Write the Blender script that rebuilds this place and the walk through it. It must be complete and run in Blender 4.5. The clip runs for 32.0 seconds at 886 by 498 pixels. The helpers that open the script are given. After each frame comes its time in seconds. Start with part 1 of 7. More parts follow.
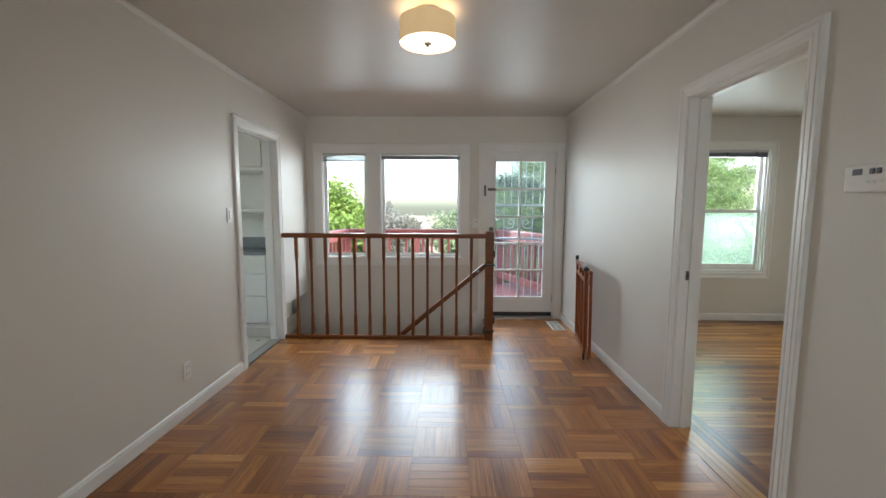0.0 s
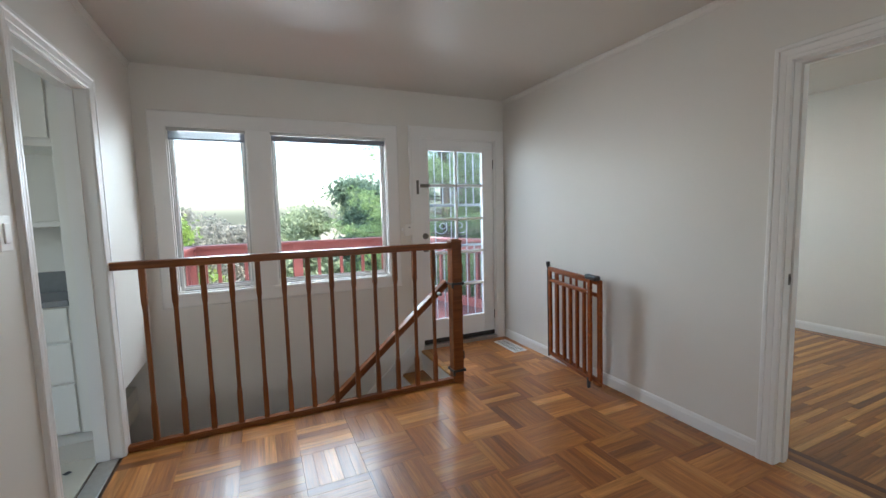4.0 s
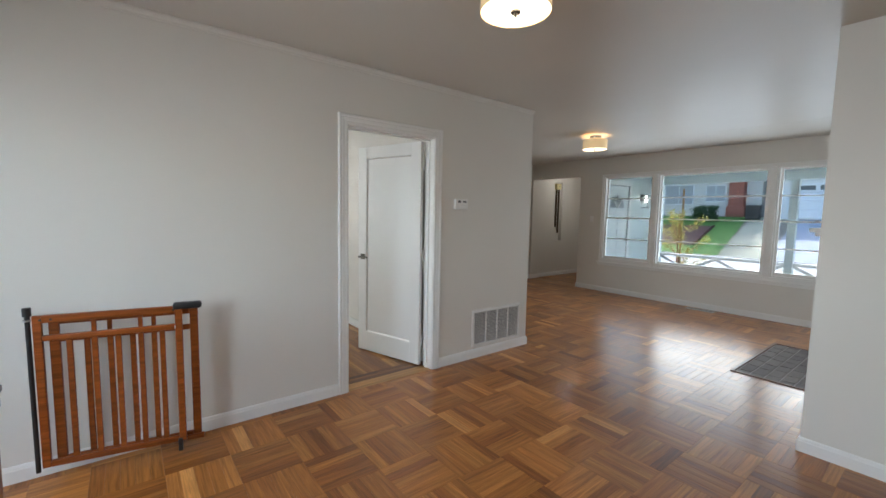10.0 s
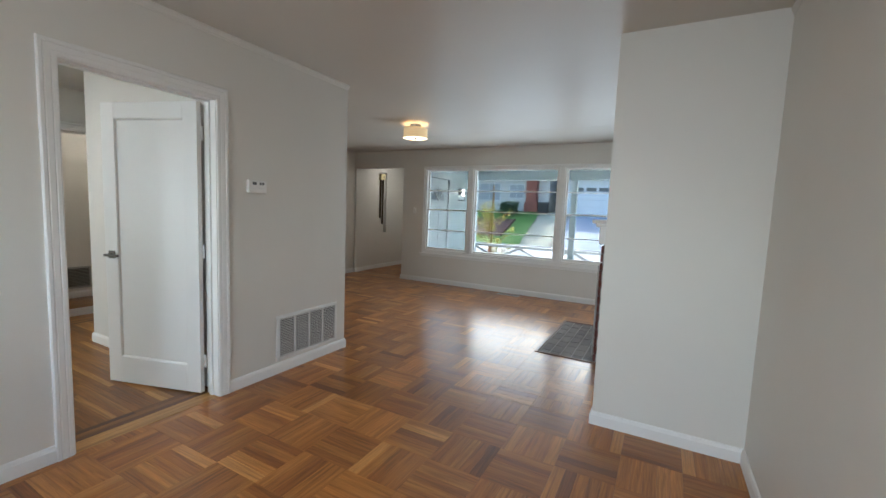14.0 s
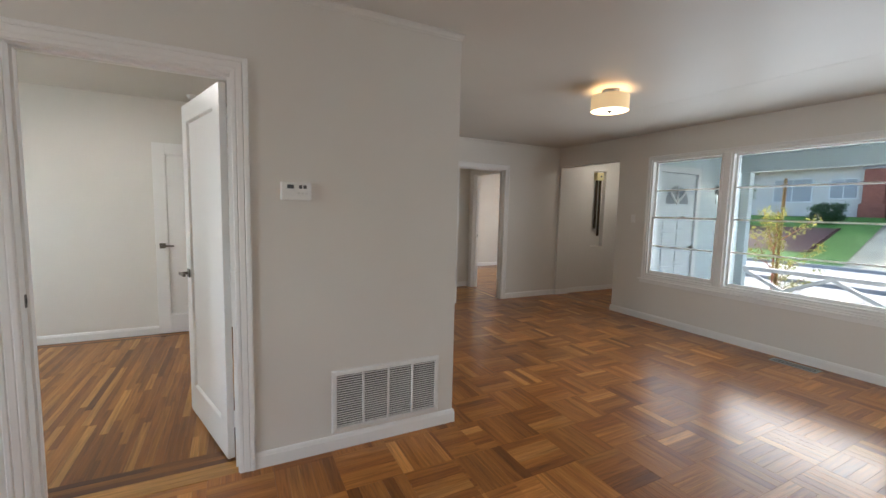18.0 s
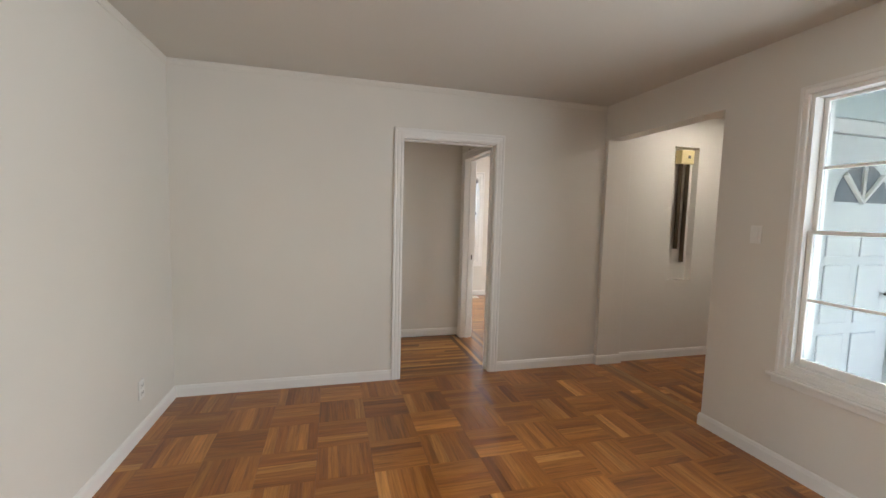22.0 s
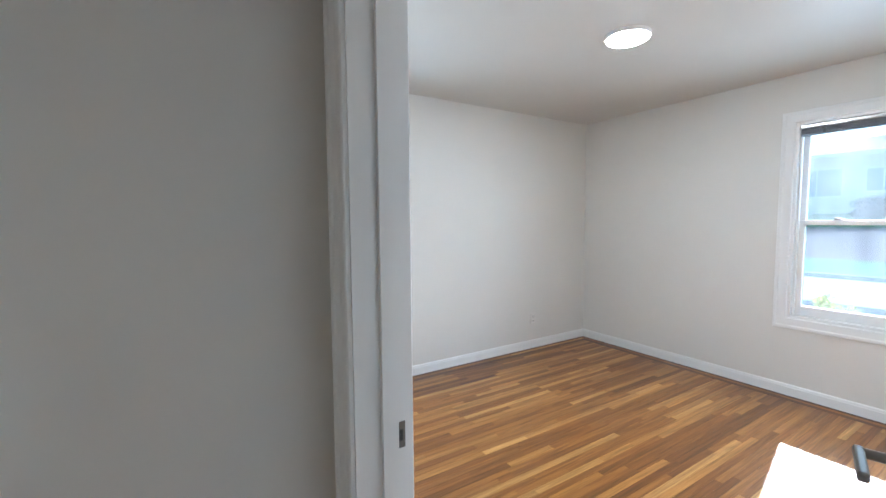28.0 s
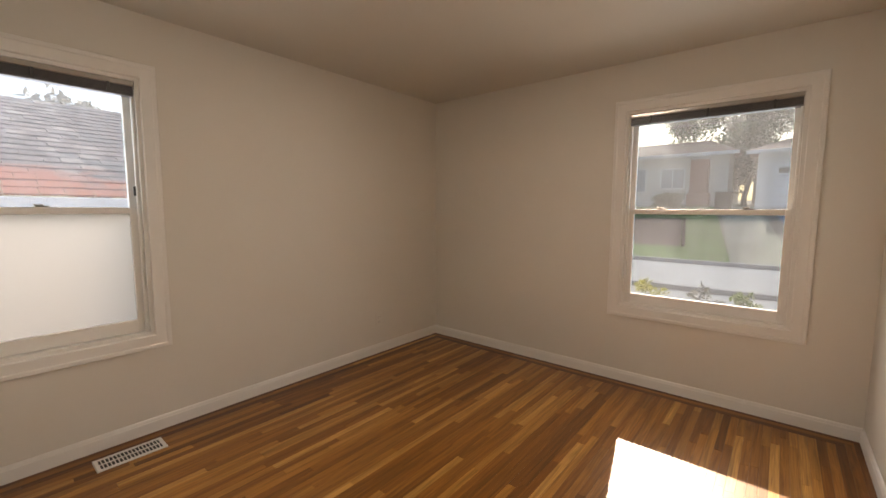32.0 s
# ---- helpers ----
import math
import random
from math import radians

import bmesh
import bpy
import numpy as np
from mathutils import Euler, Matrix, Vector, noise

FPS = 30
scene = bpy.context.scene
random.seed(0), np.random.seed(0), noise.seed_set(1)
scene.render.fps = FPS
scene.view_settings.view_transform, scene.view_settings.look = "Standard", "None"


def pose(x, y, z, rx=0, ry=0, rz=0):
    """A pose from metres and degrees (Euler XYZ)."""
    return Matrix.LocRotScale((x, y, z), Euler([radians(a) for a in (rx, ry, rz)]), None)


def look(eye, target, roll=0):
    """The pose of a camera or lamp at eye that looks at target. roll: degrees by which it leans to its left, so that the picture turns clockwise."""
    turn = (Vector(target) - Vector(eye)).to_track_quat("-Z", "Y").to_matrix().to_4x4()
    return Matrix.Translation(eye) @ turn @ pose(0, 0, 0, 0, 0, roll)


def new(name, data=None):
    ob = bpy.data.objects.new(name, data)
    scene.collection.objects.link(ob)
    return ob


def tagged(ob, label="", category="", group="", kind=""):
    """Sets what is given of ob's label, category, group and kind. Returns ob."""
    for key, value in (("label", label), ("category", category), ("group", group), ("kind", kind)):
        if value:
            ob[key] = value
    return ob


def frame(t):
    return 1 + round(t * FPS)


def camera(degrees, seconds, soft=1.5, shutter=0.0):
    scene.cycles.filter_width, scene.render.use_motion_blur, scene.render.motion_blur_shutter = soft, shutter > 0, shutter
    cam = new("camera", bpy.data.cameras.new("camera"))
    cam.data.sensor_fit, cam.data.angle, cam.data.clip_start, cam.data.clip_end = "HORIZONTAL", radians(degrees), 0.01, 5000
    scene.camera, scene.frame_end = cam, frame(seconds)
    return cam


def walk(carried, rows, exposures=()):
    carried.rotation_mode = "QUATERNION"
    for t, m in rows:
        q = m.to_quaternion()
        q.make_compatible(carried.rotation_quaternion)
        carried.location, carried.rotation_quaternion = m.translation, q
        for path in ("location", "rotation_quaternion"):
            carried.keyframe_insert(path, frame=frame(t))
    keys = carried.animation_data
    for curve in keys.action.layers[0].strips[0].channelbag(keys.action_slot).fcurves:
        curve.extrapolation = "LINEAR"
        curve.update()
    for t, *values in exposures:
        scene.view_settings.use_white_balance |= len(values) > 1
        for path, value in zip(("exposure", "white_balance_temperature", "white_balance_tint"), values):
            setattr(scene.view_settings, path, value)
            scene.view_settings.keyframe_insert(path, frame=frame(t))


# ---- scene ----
import functools

cam = camera(94.9, 32.0)
PATH = [
    (0, (0.444, 0.767, 1.36), (0.418, 2.757, 1.16), 0.2),
    (0.5, (0.322, 0.895, 1.385), (0.275, 2.883, 1.173), 0.1),
    (1, (0.248, 1.079, 1.393), (0.179, 3.066, 1.18), -0.0),
    (1.5, (0.17, 1.226, 1.388), (0.087, 3.213, 1.177), -0.0),
    (2, (0.054, 1.419, 1.386), (0.029, 3.41, 1.198), 0.1),
    (2.5, (-0.053, 1.625, 1.377), (0.04, 3.616, 1.203), 0.0),
    (3, (-0.164, 1.827, 1.388), (0.137, 3.797, 1.223), -0.2),
    (3.5, (-0.315, 1.98, 1.367), (0.258, 3.888, 1.195), -0.8),
    (4, (-0.501, 2.102, 1.337), (0.321, 3.916, 1.154), -1.4),
    (4.5, (-0.59, 2.301, 1.347), (0.452, 3.995, 1.14), -1.7),
    (6.5, (-0.752, 3.397, 1.378), (0.707, 4.756, 1.231), -0.4),
    (7, (-0.786, 3.728, 1.387), (0.834, 4.897, 1.256), -0.2),
    (7.5, (-0.769, 3.984, 1.380), (0.999, 4.906, 1.262), -0.3),
    (8, (-0.760, 4.230, 1.395), (1.164, 4.769, 1.271), -0.4),
    (8.5, (-0.784, 4.382, 1.41), (1.211, 4.432, 1.275), -0.5),
    (9, (-0.862, 4.477, 1.38), (1.078, 4.009, 1.244), -0.1),
    (9.5, (-0.908, 4.51, 1.372), (0.858, 3.585, 1.21), 0.7),
    (10, (-0.968, 4.511, 1.376), (0.602, 3.284, 1.202), 1.1),
    (10.5, (-0.969, 4.504, 1.367), (0.419, 3.076, 1.19), 1.4),
    (11, (-0.945, 4.526, 1.341), (0.305, 2.973, 1.179), 1.5),
    (11.5, (-0.93, 4.535, 1.331), (0.232, 2.914, 1.172), 1.7),
    (12, (-0.93, 4.526, 1.333), (0.173, 2.866, 1.171), 1.9),
    (12.5, (-0.9, 4.458, 1.331), (0.158, 2.769, 1.162), 2.1),
    (13, (-0.837, 4.305, 1.352), (0.168, 2.585, 1.177), 2.2),
    (13.5, (-0.792, 4.173, 1.349), (0.147, 2.417, 1.161), 2.3),
    (15.5, (-0.722, 3.796, 1.338), (0.47, 2.203, 1.134), 2.6),
    (16, (-0.66, 3.546, 1.354), (0.743, 2.135, 1.149), 2.7),
    (16.5, (-0.58, 3.272, 1.358), (1.003, 2.066, 1.159), 2.2),
    (17, (-0.47, 3.024, 1.357), (1.23, 1.99, 1.156), 2.0),
    (17.5, (-0.415, 2.743, 1.368), (1.345, 1.812, 1.18), 1.6),
    (18, (-0.404, 2.42, 1.384), (1.367, 1.511, 1.193), 1.4),
    (18.5, (-0.323, 2.117, 1.382), (1.439, 1.19, 1.193), 1.6),
    (19, (-0.157, 1.83, 1.39), (1.599, 0.889, 1.21), 2.0),
    (19.5, (0.01, 1.438, 1.359), (1.805, 0.566, 1.226), 1.6),
    (20, (0.241, 1.14, 1.348), (2.057, 0.312, 1.22), 1.5),
    (20.5, (0.473, 0.833, 1.364), (2.322, 0.084, 1.227), 1.4),
    (21, (0.817, 0.556, 1.397), (2.689, -0.133, 1.253), 1.4),
    (21.5, (1.164, 0.329, 1.388), (3.057, -0.302, 1.249), 1.5),
    (22, (1.495, 0.055, 1.393), (3.417, -0.473, 1.23), 1.5),
    (22.5, (1.836, -0.187, 1.402), (3.782, -0.614, 1.229), 1.7),
    (23, (2.223, -0.404, 1.4), (4.193, -0.712, 1.243), 1.8),
    (23.5, (2.577, -0.625, 1.373), (4.567, -0.776, 1.251), 2.2),
    (24, (2.957, -0.739, 1.37), (4.954, -0.788, 1.27), 2.2),
    (24.5, (3.309, -0.825, 1.368), (5.306, -0.775, 1.278), 2.2),
    (26.5, (4.503, -1.008, 1.397), (6.494, -0.866, 1.287), 1.2),
    (27, (4.699, -1.026, 1.396), (6.685, -1.22, 1.266), 0.7),
    (27.5, (4.877, -1.059, 1.400), (6.773, -1.681, 1.264), -0.7),
    (28, (5.116, -1.124, 1.375), (6.809, -2.179, 1.232), -0.4),
    (28.5, (5.303, -1.214, 1.385), (6.735, -2.602, 1.222), -0.1),
    (29, (5.438, -1.319, 1.398), (6.725, -2.840, 1.219), 0.1),
    (29.5, (5.458, -1.459, 1.372), (6.783, -2.942, 1.178), 1.1),
    (30, (5.428, -1.59, 1.355), (6.864, -2.966, 1.139), 1.2),
    (30.5, (5.519, -1.61, 1.347), (6.982, -2.953, 1.113), 1.8),
    (31, (5.458, -1.645, 1.347), (6.906, -3.007, 1.131), 0.9),
    (31.5, (5.466, -1.667, 1.336), (6.822, -3.124, 1.138), 0.8),
    (32, (5.396, -1.71, 1.351), (6.669, -3.24, 1.155), 0.2),
]
EXPOSURES = [(0, 2.93, 6550, 10), (4.5, 2.95, 6250, 12), (6.8, 2.84, 6650, 15), (8, 2.88, 7250, 16), (9, 3.22, 7350, 16), (9.8, 3.14, 6350, 12), (11, 3.18, 6050, 10), (13, 3.19, 6050, 9), (16, 3.18, 6250, 11), (18, 3.34, 6450, 14), (20, 3.40, 6850, 14), (22, 3.92, 6700, 14), (23, 4.20, 6150, 13), (24.5, 4.15, 6050, 11), (26.5, 4.38, 5850, 11), (27.5, 4.28, 5750, 9), (28.2, 3.65, 5200, 6), (29, 3.42, 5500, 5), (29.7, 2.95, 7400, 12), (30.5, 2.68, 8500, 20), (32, 2.52, 8800, 22)]
walk(cam, [(t, look(eye, target, roll)) for t, eye, target, roll in PATH], EXPOSURES)
SKY_STRENGTH = 0.15
SUN_STRENGTH = 2.0
WINDOW_GLOW = 0.50
FRONT_GAIN = 1.38
BACK_GAIN = 2.1
LAMP_DIFFUSER = 0.45
LAMP_SHADE = 0.038
BULB = 0.022
LED_ROOM = 10.0
LED_ENTRY = 12.0
LED_BATH = 1.5
HALL_FILL = 6.5
# ---- world, sun, exposure ----
SUN_FROM = Vector((0.20, -0.90, 0.68)).normalized()
world = bpy.data.worlds.new("sky")
scene.world = world
world.use_nodes = True
wn = world.node_tree.nodes
wn.clear()
sky = wn.new("ShaderNodeTexSky")
sky.sky_type = "NISHITA"
sky.sun_disc = False
sky.sun_elevation = math.asin(SUN_FROM.z)
sky.sun_rotation = math.atan2(SUN_FROM.x, SUN_FROM.y)
sky.dust_density = 3.0
sky.air_density = 1.2
wbg = wn.new("ShaderNodeBackground")
wbg.inputs["Strength"].default_value = SKY_STRENGTH
wout = wn.new("ShaderNodeOutputWorld")
world.node_tree.links.new(sky.outputs[0], wbg.inputs[0])
world.node_tree.links.new(wbg.outputs[0], wout.inputs[0])
sun_data = bpy.data.lights.new("sun", "SUN")
sun_data.energy = SUN_STRENGTH
sun_data.angle = radians(0.6)
sun_data.color = (1.0, 0.94, 0.86)
sun = new("sun", sun_data)
sun.matrix_world = look(SUN_FROM * 40, (0, 0, 0))


def window_light(x, y, z, w, h, turn, gain=1.0, dip=0):
    """The sky's light through a window: an area lamp in its opening, shining into the room that lies at local -y, dipped below the level."""
    ld = bpy.data.lights.new("window_light", "AREA")
    ld.shape = "RECTANGLE"
    ld.size, ld.size_y = w, h
    ld.energy = WINDOW_GLOW * gain * math.pi * w * h
    ld.color = (0.86, 0.945, 1.0)
    ob = new("window_light", ld)
    ld.spread = radians(178)
    # a tilted lamp stands off so far that its inner edge stays outside the pane
    off = h / 2 * abs(math.sin(radians(dip)))
    ob.matrix_world = pose(x, y, z, 0, 0, turn) @ pose(0, off, 0.5 * off * (dip > 0), dip - 90, 0, 0)
    return ob


# open sky stands over the back windows; the porch roof leaves the front ones the sunlit ground
window_light(-0.81, 5.98, 1.39, 0.50, 1.20, 0, BACK_GAIN * 2.25, 53)
window_light(0.109, 5.98, 1.39, 0.92, 1.20, 0, BACK_GAIN * 2.25, 53)
window_light(1.31, 6.08, 1.15, 0.58, 1.50, 0, BACK_GAIN * 1.5, 40)
window_light(3.745, 5.742, 1.34, 0.90, 1.36, 0, 2.6, 26)
window_light(1.445, -2.55, 1.335, 1.40, 1.42, 180, FRONT_GAIN, -12)
window_light(2.72, -2.55, 1.335, 0.76, 1.42, 180, FRONT_GAIN * 0.6, -12)
window_light(0.15, -2.55, 1.335, 0.76, 1.42, 180, FRONT_GAIN, -12)
window_light(5.83, -5.16, 1.345, 0.96, 1.42, 180, 2.3, 24)
window_light(8.34, -2.01, 1.345, 0.76, 1.36, -90, 2.3, 24)
window_light(8.432, 0.10, 1.64, 0.68, 0.86, -90, 1.1, 30)
# the kitchen window is unseen, added with this lamp to brighten the room
window_light(-4.19, 3.55, 1.55, 2.60, 1.14, 90, 0.7, 30)

# ---- materials ----
def nodes_of(name):
    m = bpy.data.materials.new(name)
    m.use_nodes = True
    nt = m.node_tree
    return m, nt, nt.nodes["Principled BSDF"]


def texco(nt, scale=(1, 1, 1), space="Object", jitter=0.0):
    co = nt.nodes.new("ShaderNodeTexCoord")
    mp = nt.nodes.new("ShaderNodeMapping")
    mp.inputs["Scale"].default_value = scale
    nt.links.new(co.outputs[space], mp.inputs["Vector"])
    if jitter:
        info = nt.nodes.new("ShaderNodeObjectInfo")
        geo = nt.nodes.new("ShaderNodeNewGeometry")
        add = nt.nodes.new("ShaderNodeMath")
        add.operation = "ADD"
        nt.links.new(info.outputs["Random"], add.inputs[0])
        nt.links.new(geo.outputs["Random Per Island"], add.inputs[1])
        mul = nt.nodes.new("ShaderNodeMath")
        mul.operation = "MULTIPLY"
        mul.inputs[1].default_value = jitter
        nt.links.new(add.outputs[0], mul.inputs[0])
        nt.links.new(mul.outputs[0], mp.inputs["Location"])
    return mp.outputs["Vector"]


def noise_tex(nt, vec, scale, detail=4.0, rough=0.55, distort=0.0):
    n = nt.nodes.new("ShaderNodeTexNoise")
    n.inputs["Scale"].default_value = scale
    n.inputs["Detail"].default_value = detail
    n.inputs["Roughness"].default_value = rough
    n.inputs["Distortion"].default_value = distort
    nt.links.new(vec, n.inputs["Vector"])
    return n.outputs["Fac"]


def ramp(nt, fac, stops):
    r = nt.nodes.new("ShaderNodeValToRGB")
    e = r.color_ramp.elements
    while len(e) < len(stops):
        e.new(0.5)
    for el, (p, c) in zip(e, stops):
        el.position = p
        el.color = (*c, 1) if len(c) == 3 else c
    nt.links.new(fac, r.inputs["Fac"])
    return r.outputs["Color"]


def blend(nt, a, b, fac, mode="MULTIPLY"):
    mx = nt.nodes.new("ShaderNodeMix")
    mx.data_type = "RGBA"
    mx.blend_type = mode
    for sock, val in ((mx.inputs["Factor"], fac), (mx.inputs["A"], a), (mx.inputs["B"], b)):
        if isinstance(val, (int, float)):
            sock.default_value = val
        elif isinstance(val, tuple):
            sock.default_value = (*val, 1)
        else:
            nt.links.new(val, sock)
    return mx.outputs["Result"]


def bump(nt, height, strength, distance, bsdf, prior=None):
    b = nt.nodes.new("ShaderNodeBump")
    b.inputs["Strength"].default_value = strength
    b.inputs["Distance"].default_value = distance
    nt.links.new(height, b.inputs["Height"])
    if prior is not None:
        nt.links.new(prior, b.inputs["Normal"])
    nt.links.new(b.outputs["Normal"], bsdf.inputs["Normal"])
    return b.outputs["Normal"]


def paint(name, color, rough=0.45, grain=260.0, relief=0.05, stain=0.05, coat=0.0):
    """Rolled or brushed paint: faint blotches, fine relief, uneven sheen."""
    m, nt, p = nodes_of(name)
    v = texco(nt)
    big = noise_tex(nt, v, 0.9, 3)
    fine = noise_tex(nt, v, grain, 3)
    dark = tuple(c * (1 - stain) for c in color)
    nt.links.new(ramp(nt, big, [(0.3, dark), (0.7, color)]), p.inputs["Base Color"])
    mid = noise_tex(nt, v, 5.0, 4)
    r = nt.nodes.new("ShaderNodeMapRange")
    r.inputs["To Min"].default_value = rough - 0.03
    r.inputs["To Max"].default_value = rough + 0.04
    nt.links.new(mid, r.inputs["Value"])
    nt.links.new(r.outputs[0], p.inputs["Roughness"])
    if relief:
        bump(nt, fine, relief * 1.6, 0.001, p)
    if coat:
        p.inputs["Coat Weight"].default_value = coat
        p.inputs["Coat Roughness"].default_value = 0.15
    return m


def timber(name, tones, rough=0.3, length_scale=1.0, coat=0.3, relief=0.08, jitter=37.0, spread=True, block=None):
    """Varnished wood, grain along local x, tone varied piece by piece."""
    m, nt, p = nodes_of(name)
    v = texco(nt, (1.6 * length_scale, 28, 28), jitter=jitter)
    g = noise_tex(nt, v, 1.6, 6, 0.62, 0.9)
    v2 = texco(nt, (4 * length_scale, 190, 190), jitter=jitter)
    pores = noise_tex(nt, v2, 1.3, 2)
    grain = ramp(nt, g, [(0.28, tuple(c * 0.55 for c in tones[1])), (0.5, tones[1]), (0.72, tuple(min(1, c * 1.40) for c in tones[1]))])
    if spread:
        info = nt.nodes.new("ShaderNodeObjectInfo")
        geo = nt.nodes.new("ShaderNodeNewGeometry")
        add = nt.nodes.new("ShaderNodeMath")
        add.operation = "ADD"
        nt.links.new(info.outputs["Random"], add.inputs[0])
        nt.links.new(geo.outputs["Random Per Island"], add.inputs[1])
        fr = nt.nodes.new("ShaderNodeMath")
        fr.operation = "FRACT"
        nt.links.new(add.outputs[0], fr.inputs[0])
        n = len(tones)
        tone = ramp(nt, fr.outputs[0], [(i / (n - 1), c) for i, c in enumerate(tones)])
        half = tuple(max(tones[1][k], 1e-3) for k in range(3))
        ratio = blend(nt, tone, half, 1.0, "DIVIDE")
        col = blend(nt, grain, ratio, 1.0, "MULTIPLY")
    else:
        col = grain
    if block:
        # blocks cut from one board share a tone
        size, bx0, by0 = block
        geo = nt.nodes.new("ShaderNodeNewGeometry")
        sub = nt.nodes.new("ShaderNodeVectorMath")
        sub.operation = "SUBTRACT"
        sub.inputs[1].default_value = (bx0, by0, 5.0 * size)
        nt.links.new(geo.outputs["Position"], sub.inputs[0])
        snap = nt.nodes.new("ShaderNodeVectorMath")
        snap.operation = "SNAP"
        snap.inputs[1].default_value = (size, size, 40.0 * size)
        nt.links.new(sub.outputs[0], snap.inputs[0])
        wn = nt.nodes.new("ShaderNodeTexWhiteNoise")
        nt.links.new(snap.outputs[0], wn.inputs["Vector"])
        col = blend(nt, col, ramp(nt, wn.outputs["Value"], [(0.0, (1.02, 1.00, 0.97)), (0.35, (1.24, 1.23, 1.22)), (0.7, (1.40, 1.41, 1.42)), (0.88, (1.54, 1.57, 1.61)), (1.0, (1.74, 1.82, 1.95))]), 1.0)
    col = blend(nt, col, ramp(nt, pores, [(0.35, (0.72, 0.66, 0.6)), (0.55, (1, 1, 1))]), 0.6)
    nt.links.new(col, p.inputs["Base Color"])
    wear = noise_tex(nt, texco(nt, space="Object"), 3.0, 4)
    r = nt.nodes.new("ShaderNodeMapRange")
    r.inputs["To Min"].default_value = rough - 0.08
    r.inputs["To Max"].default_value = rough + 0.12
    nt.links.new(wear, r.inputs["Value"])
    nt.links.new(r.outputs[0], p.inputs["Roughness"])
    p.inputs["Specular IOR Level"].default_value = 0.18
    p.inputs["Coat Weight"].default_value = coat
    p.inputs["Coat Roughness"].default_value = 0.21
    n1 = bump(nt, g, relief, 0.002, p)
    bump(nt, wear, 0.05, 0.01, p, n1)
    return m


def plain(name, color, rough=0.4, metal=0.0, vary=0.12, scale=40.0):
    m, nt, p = nodes_of(name)
    n = noise_tex(nt, texco(nt), scale, 4)
    nt.links.new(ramp(nt, n, [(0.3, tuple(c * (1 - vary) for c in color)), (0.7, color)]), p.inputs["Base Color"])
    p.inputs["Roughness"].default_value = rough
    p.inputs["Metallic"].default_value = metal
    bump(nt, n, 0.04, 0.002, p)
    return m


def glow(name, color, strength):
    m, nt, p = nodes_of(name)
    p.inputs["Base Color"].default_value = (*color, 1)
    p.inputs["Emission Color"].default_value = (*color, 1)
    p.inputs["Emission Strength"].default_value = strength
    p.inputs["Roughness"].default_value = 0.5
    return m


def clear_glass(name, tint=(0.97, 0.985, 0.98), gloss_rough=0.02, film=0.0):
    m = bpy.data.materials.new(name)
    m.use_nodes = True
    nt = m.node_tree
    nt.nodes.clear()
    o = nt.nodes.new("ShaderNodeOutputMaterial")
    t = nt.nodes.new("ShaderNodeBsdfTransparent")
    t.inputs[0].default_value = (*tint, 1)
    g = nt.nodes.new("ShaderNodeBsdfGlossy")
    g.inputs["Roughness"].default_value = gloss_rough
    lw = nt.nodes.new("ShaderNodeLayerWeight")
    lw.inputs["Blend"].default_value = 0.5
    f = nt.nodes.new("ShaderNodeMath")
    f.operation = "POWER"
    f.inputs[1].default_value = 4.0
    nt.links.new(lw.outputs["Facing"], f.inputs[0])
    mx = nt.nodes.new("ShaderNodeMixShader")
    nt.links.new(f.outputs[0], mx.inputs[0])
    nt.links.new(t.outputs[0], mx.inputs[1])
    nt.links.new(g.outputs[0], mx.inputs[2])
    top = mx.outputs[0]
    if film:
        # dust on the pane scatters a little of the sun that strikes it
        d = nt.nodes.new("ShaderNodeBsdfTranslucent")
        d.inputs[0].default_value = (0.93, 0.96, 1.0, 1)
        v = texco(nt, (9, 9, 1.4))
        n = noise_tex(nt, v, 1.5, 5, 0.6)
        r = nt.nodes.new("ShaderNodeMapRange")
        r.inputs["From Min"].default_value = 0.25
        r.inputs["From Max"].default_value = 0.75
        r.inputs["To Min"].default_value = film * 0.55
        r.inputs["To Max"].default_value = film * 1.45
        nt.links.new(n, r.inputs["Value"])
        m3 = nt.nodes.new("ShaderNodeMixShader")
        nt.links.new(r.outputs[0], m3.inputs[0])
        nt.links.new(top, m3.inputs[1])
        nt.links.new(d.outputs[0], m3.inputs[2])
        top = m3.outputs[0]
    nt.links.new(top, o.inputs[0])
    return m


def frosted(name, color, see=0.15):
    m = bpy.data.materials.new(name)
    m.use_nodes = True
    nt = m.node_tree
    nt.nodes.clear()
    o = nt.nodes.new("ShaderNodeOutputMaterial")
    t = nt.nodes.new("ShaderNodeBsdfTranslucent")
    t.inputs[0].default_value = (*color, 1)
    c = nt.nodes.new("ShaderNodeBsdfTransparent")
    c.inputs[0].default_value = (*color, 1)
    d = nt.nodes.new("ShaderNodeBsdfDiffuse")
    d.inputs[0].default_value = (*color, 1)
    m1 = nt.nodes.new("ShaderNodeMixShader")
    m1.inputs[0].default_value = 0.25
    m2 = nt.nodes.new("ShaderNodeMixShader")
    m2.inputs[0].default_value = see
    nt.links.new(t.outputs[0], m1.inputs[1])
    nt.links.new(d.outputs[0], m1.inputs[2])
    nt.links.new(m1.outputs[0], m2.inputs[1])
    nt.links.new(c.outputs[0], m2.inputs[2])
    nt.links.new(m2.outputs[0], o.inputs[0])
    return m


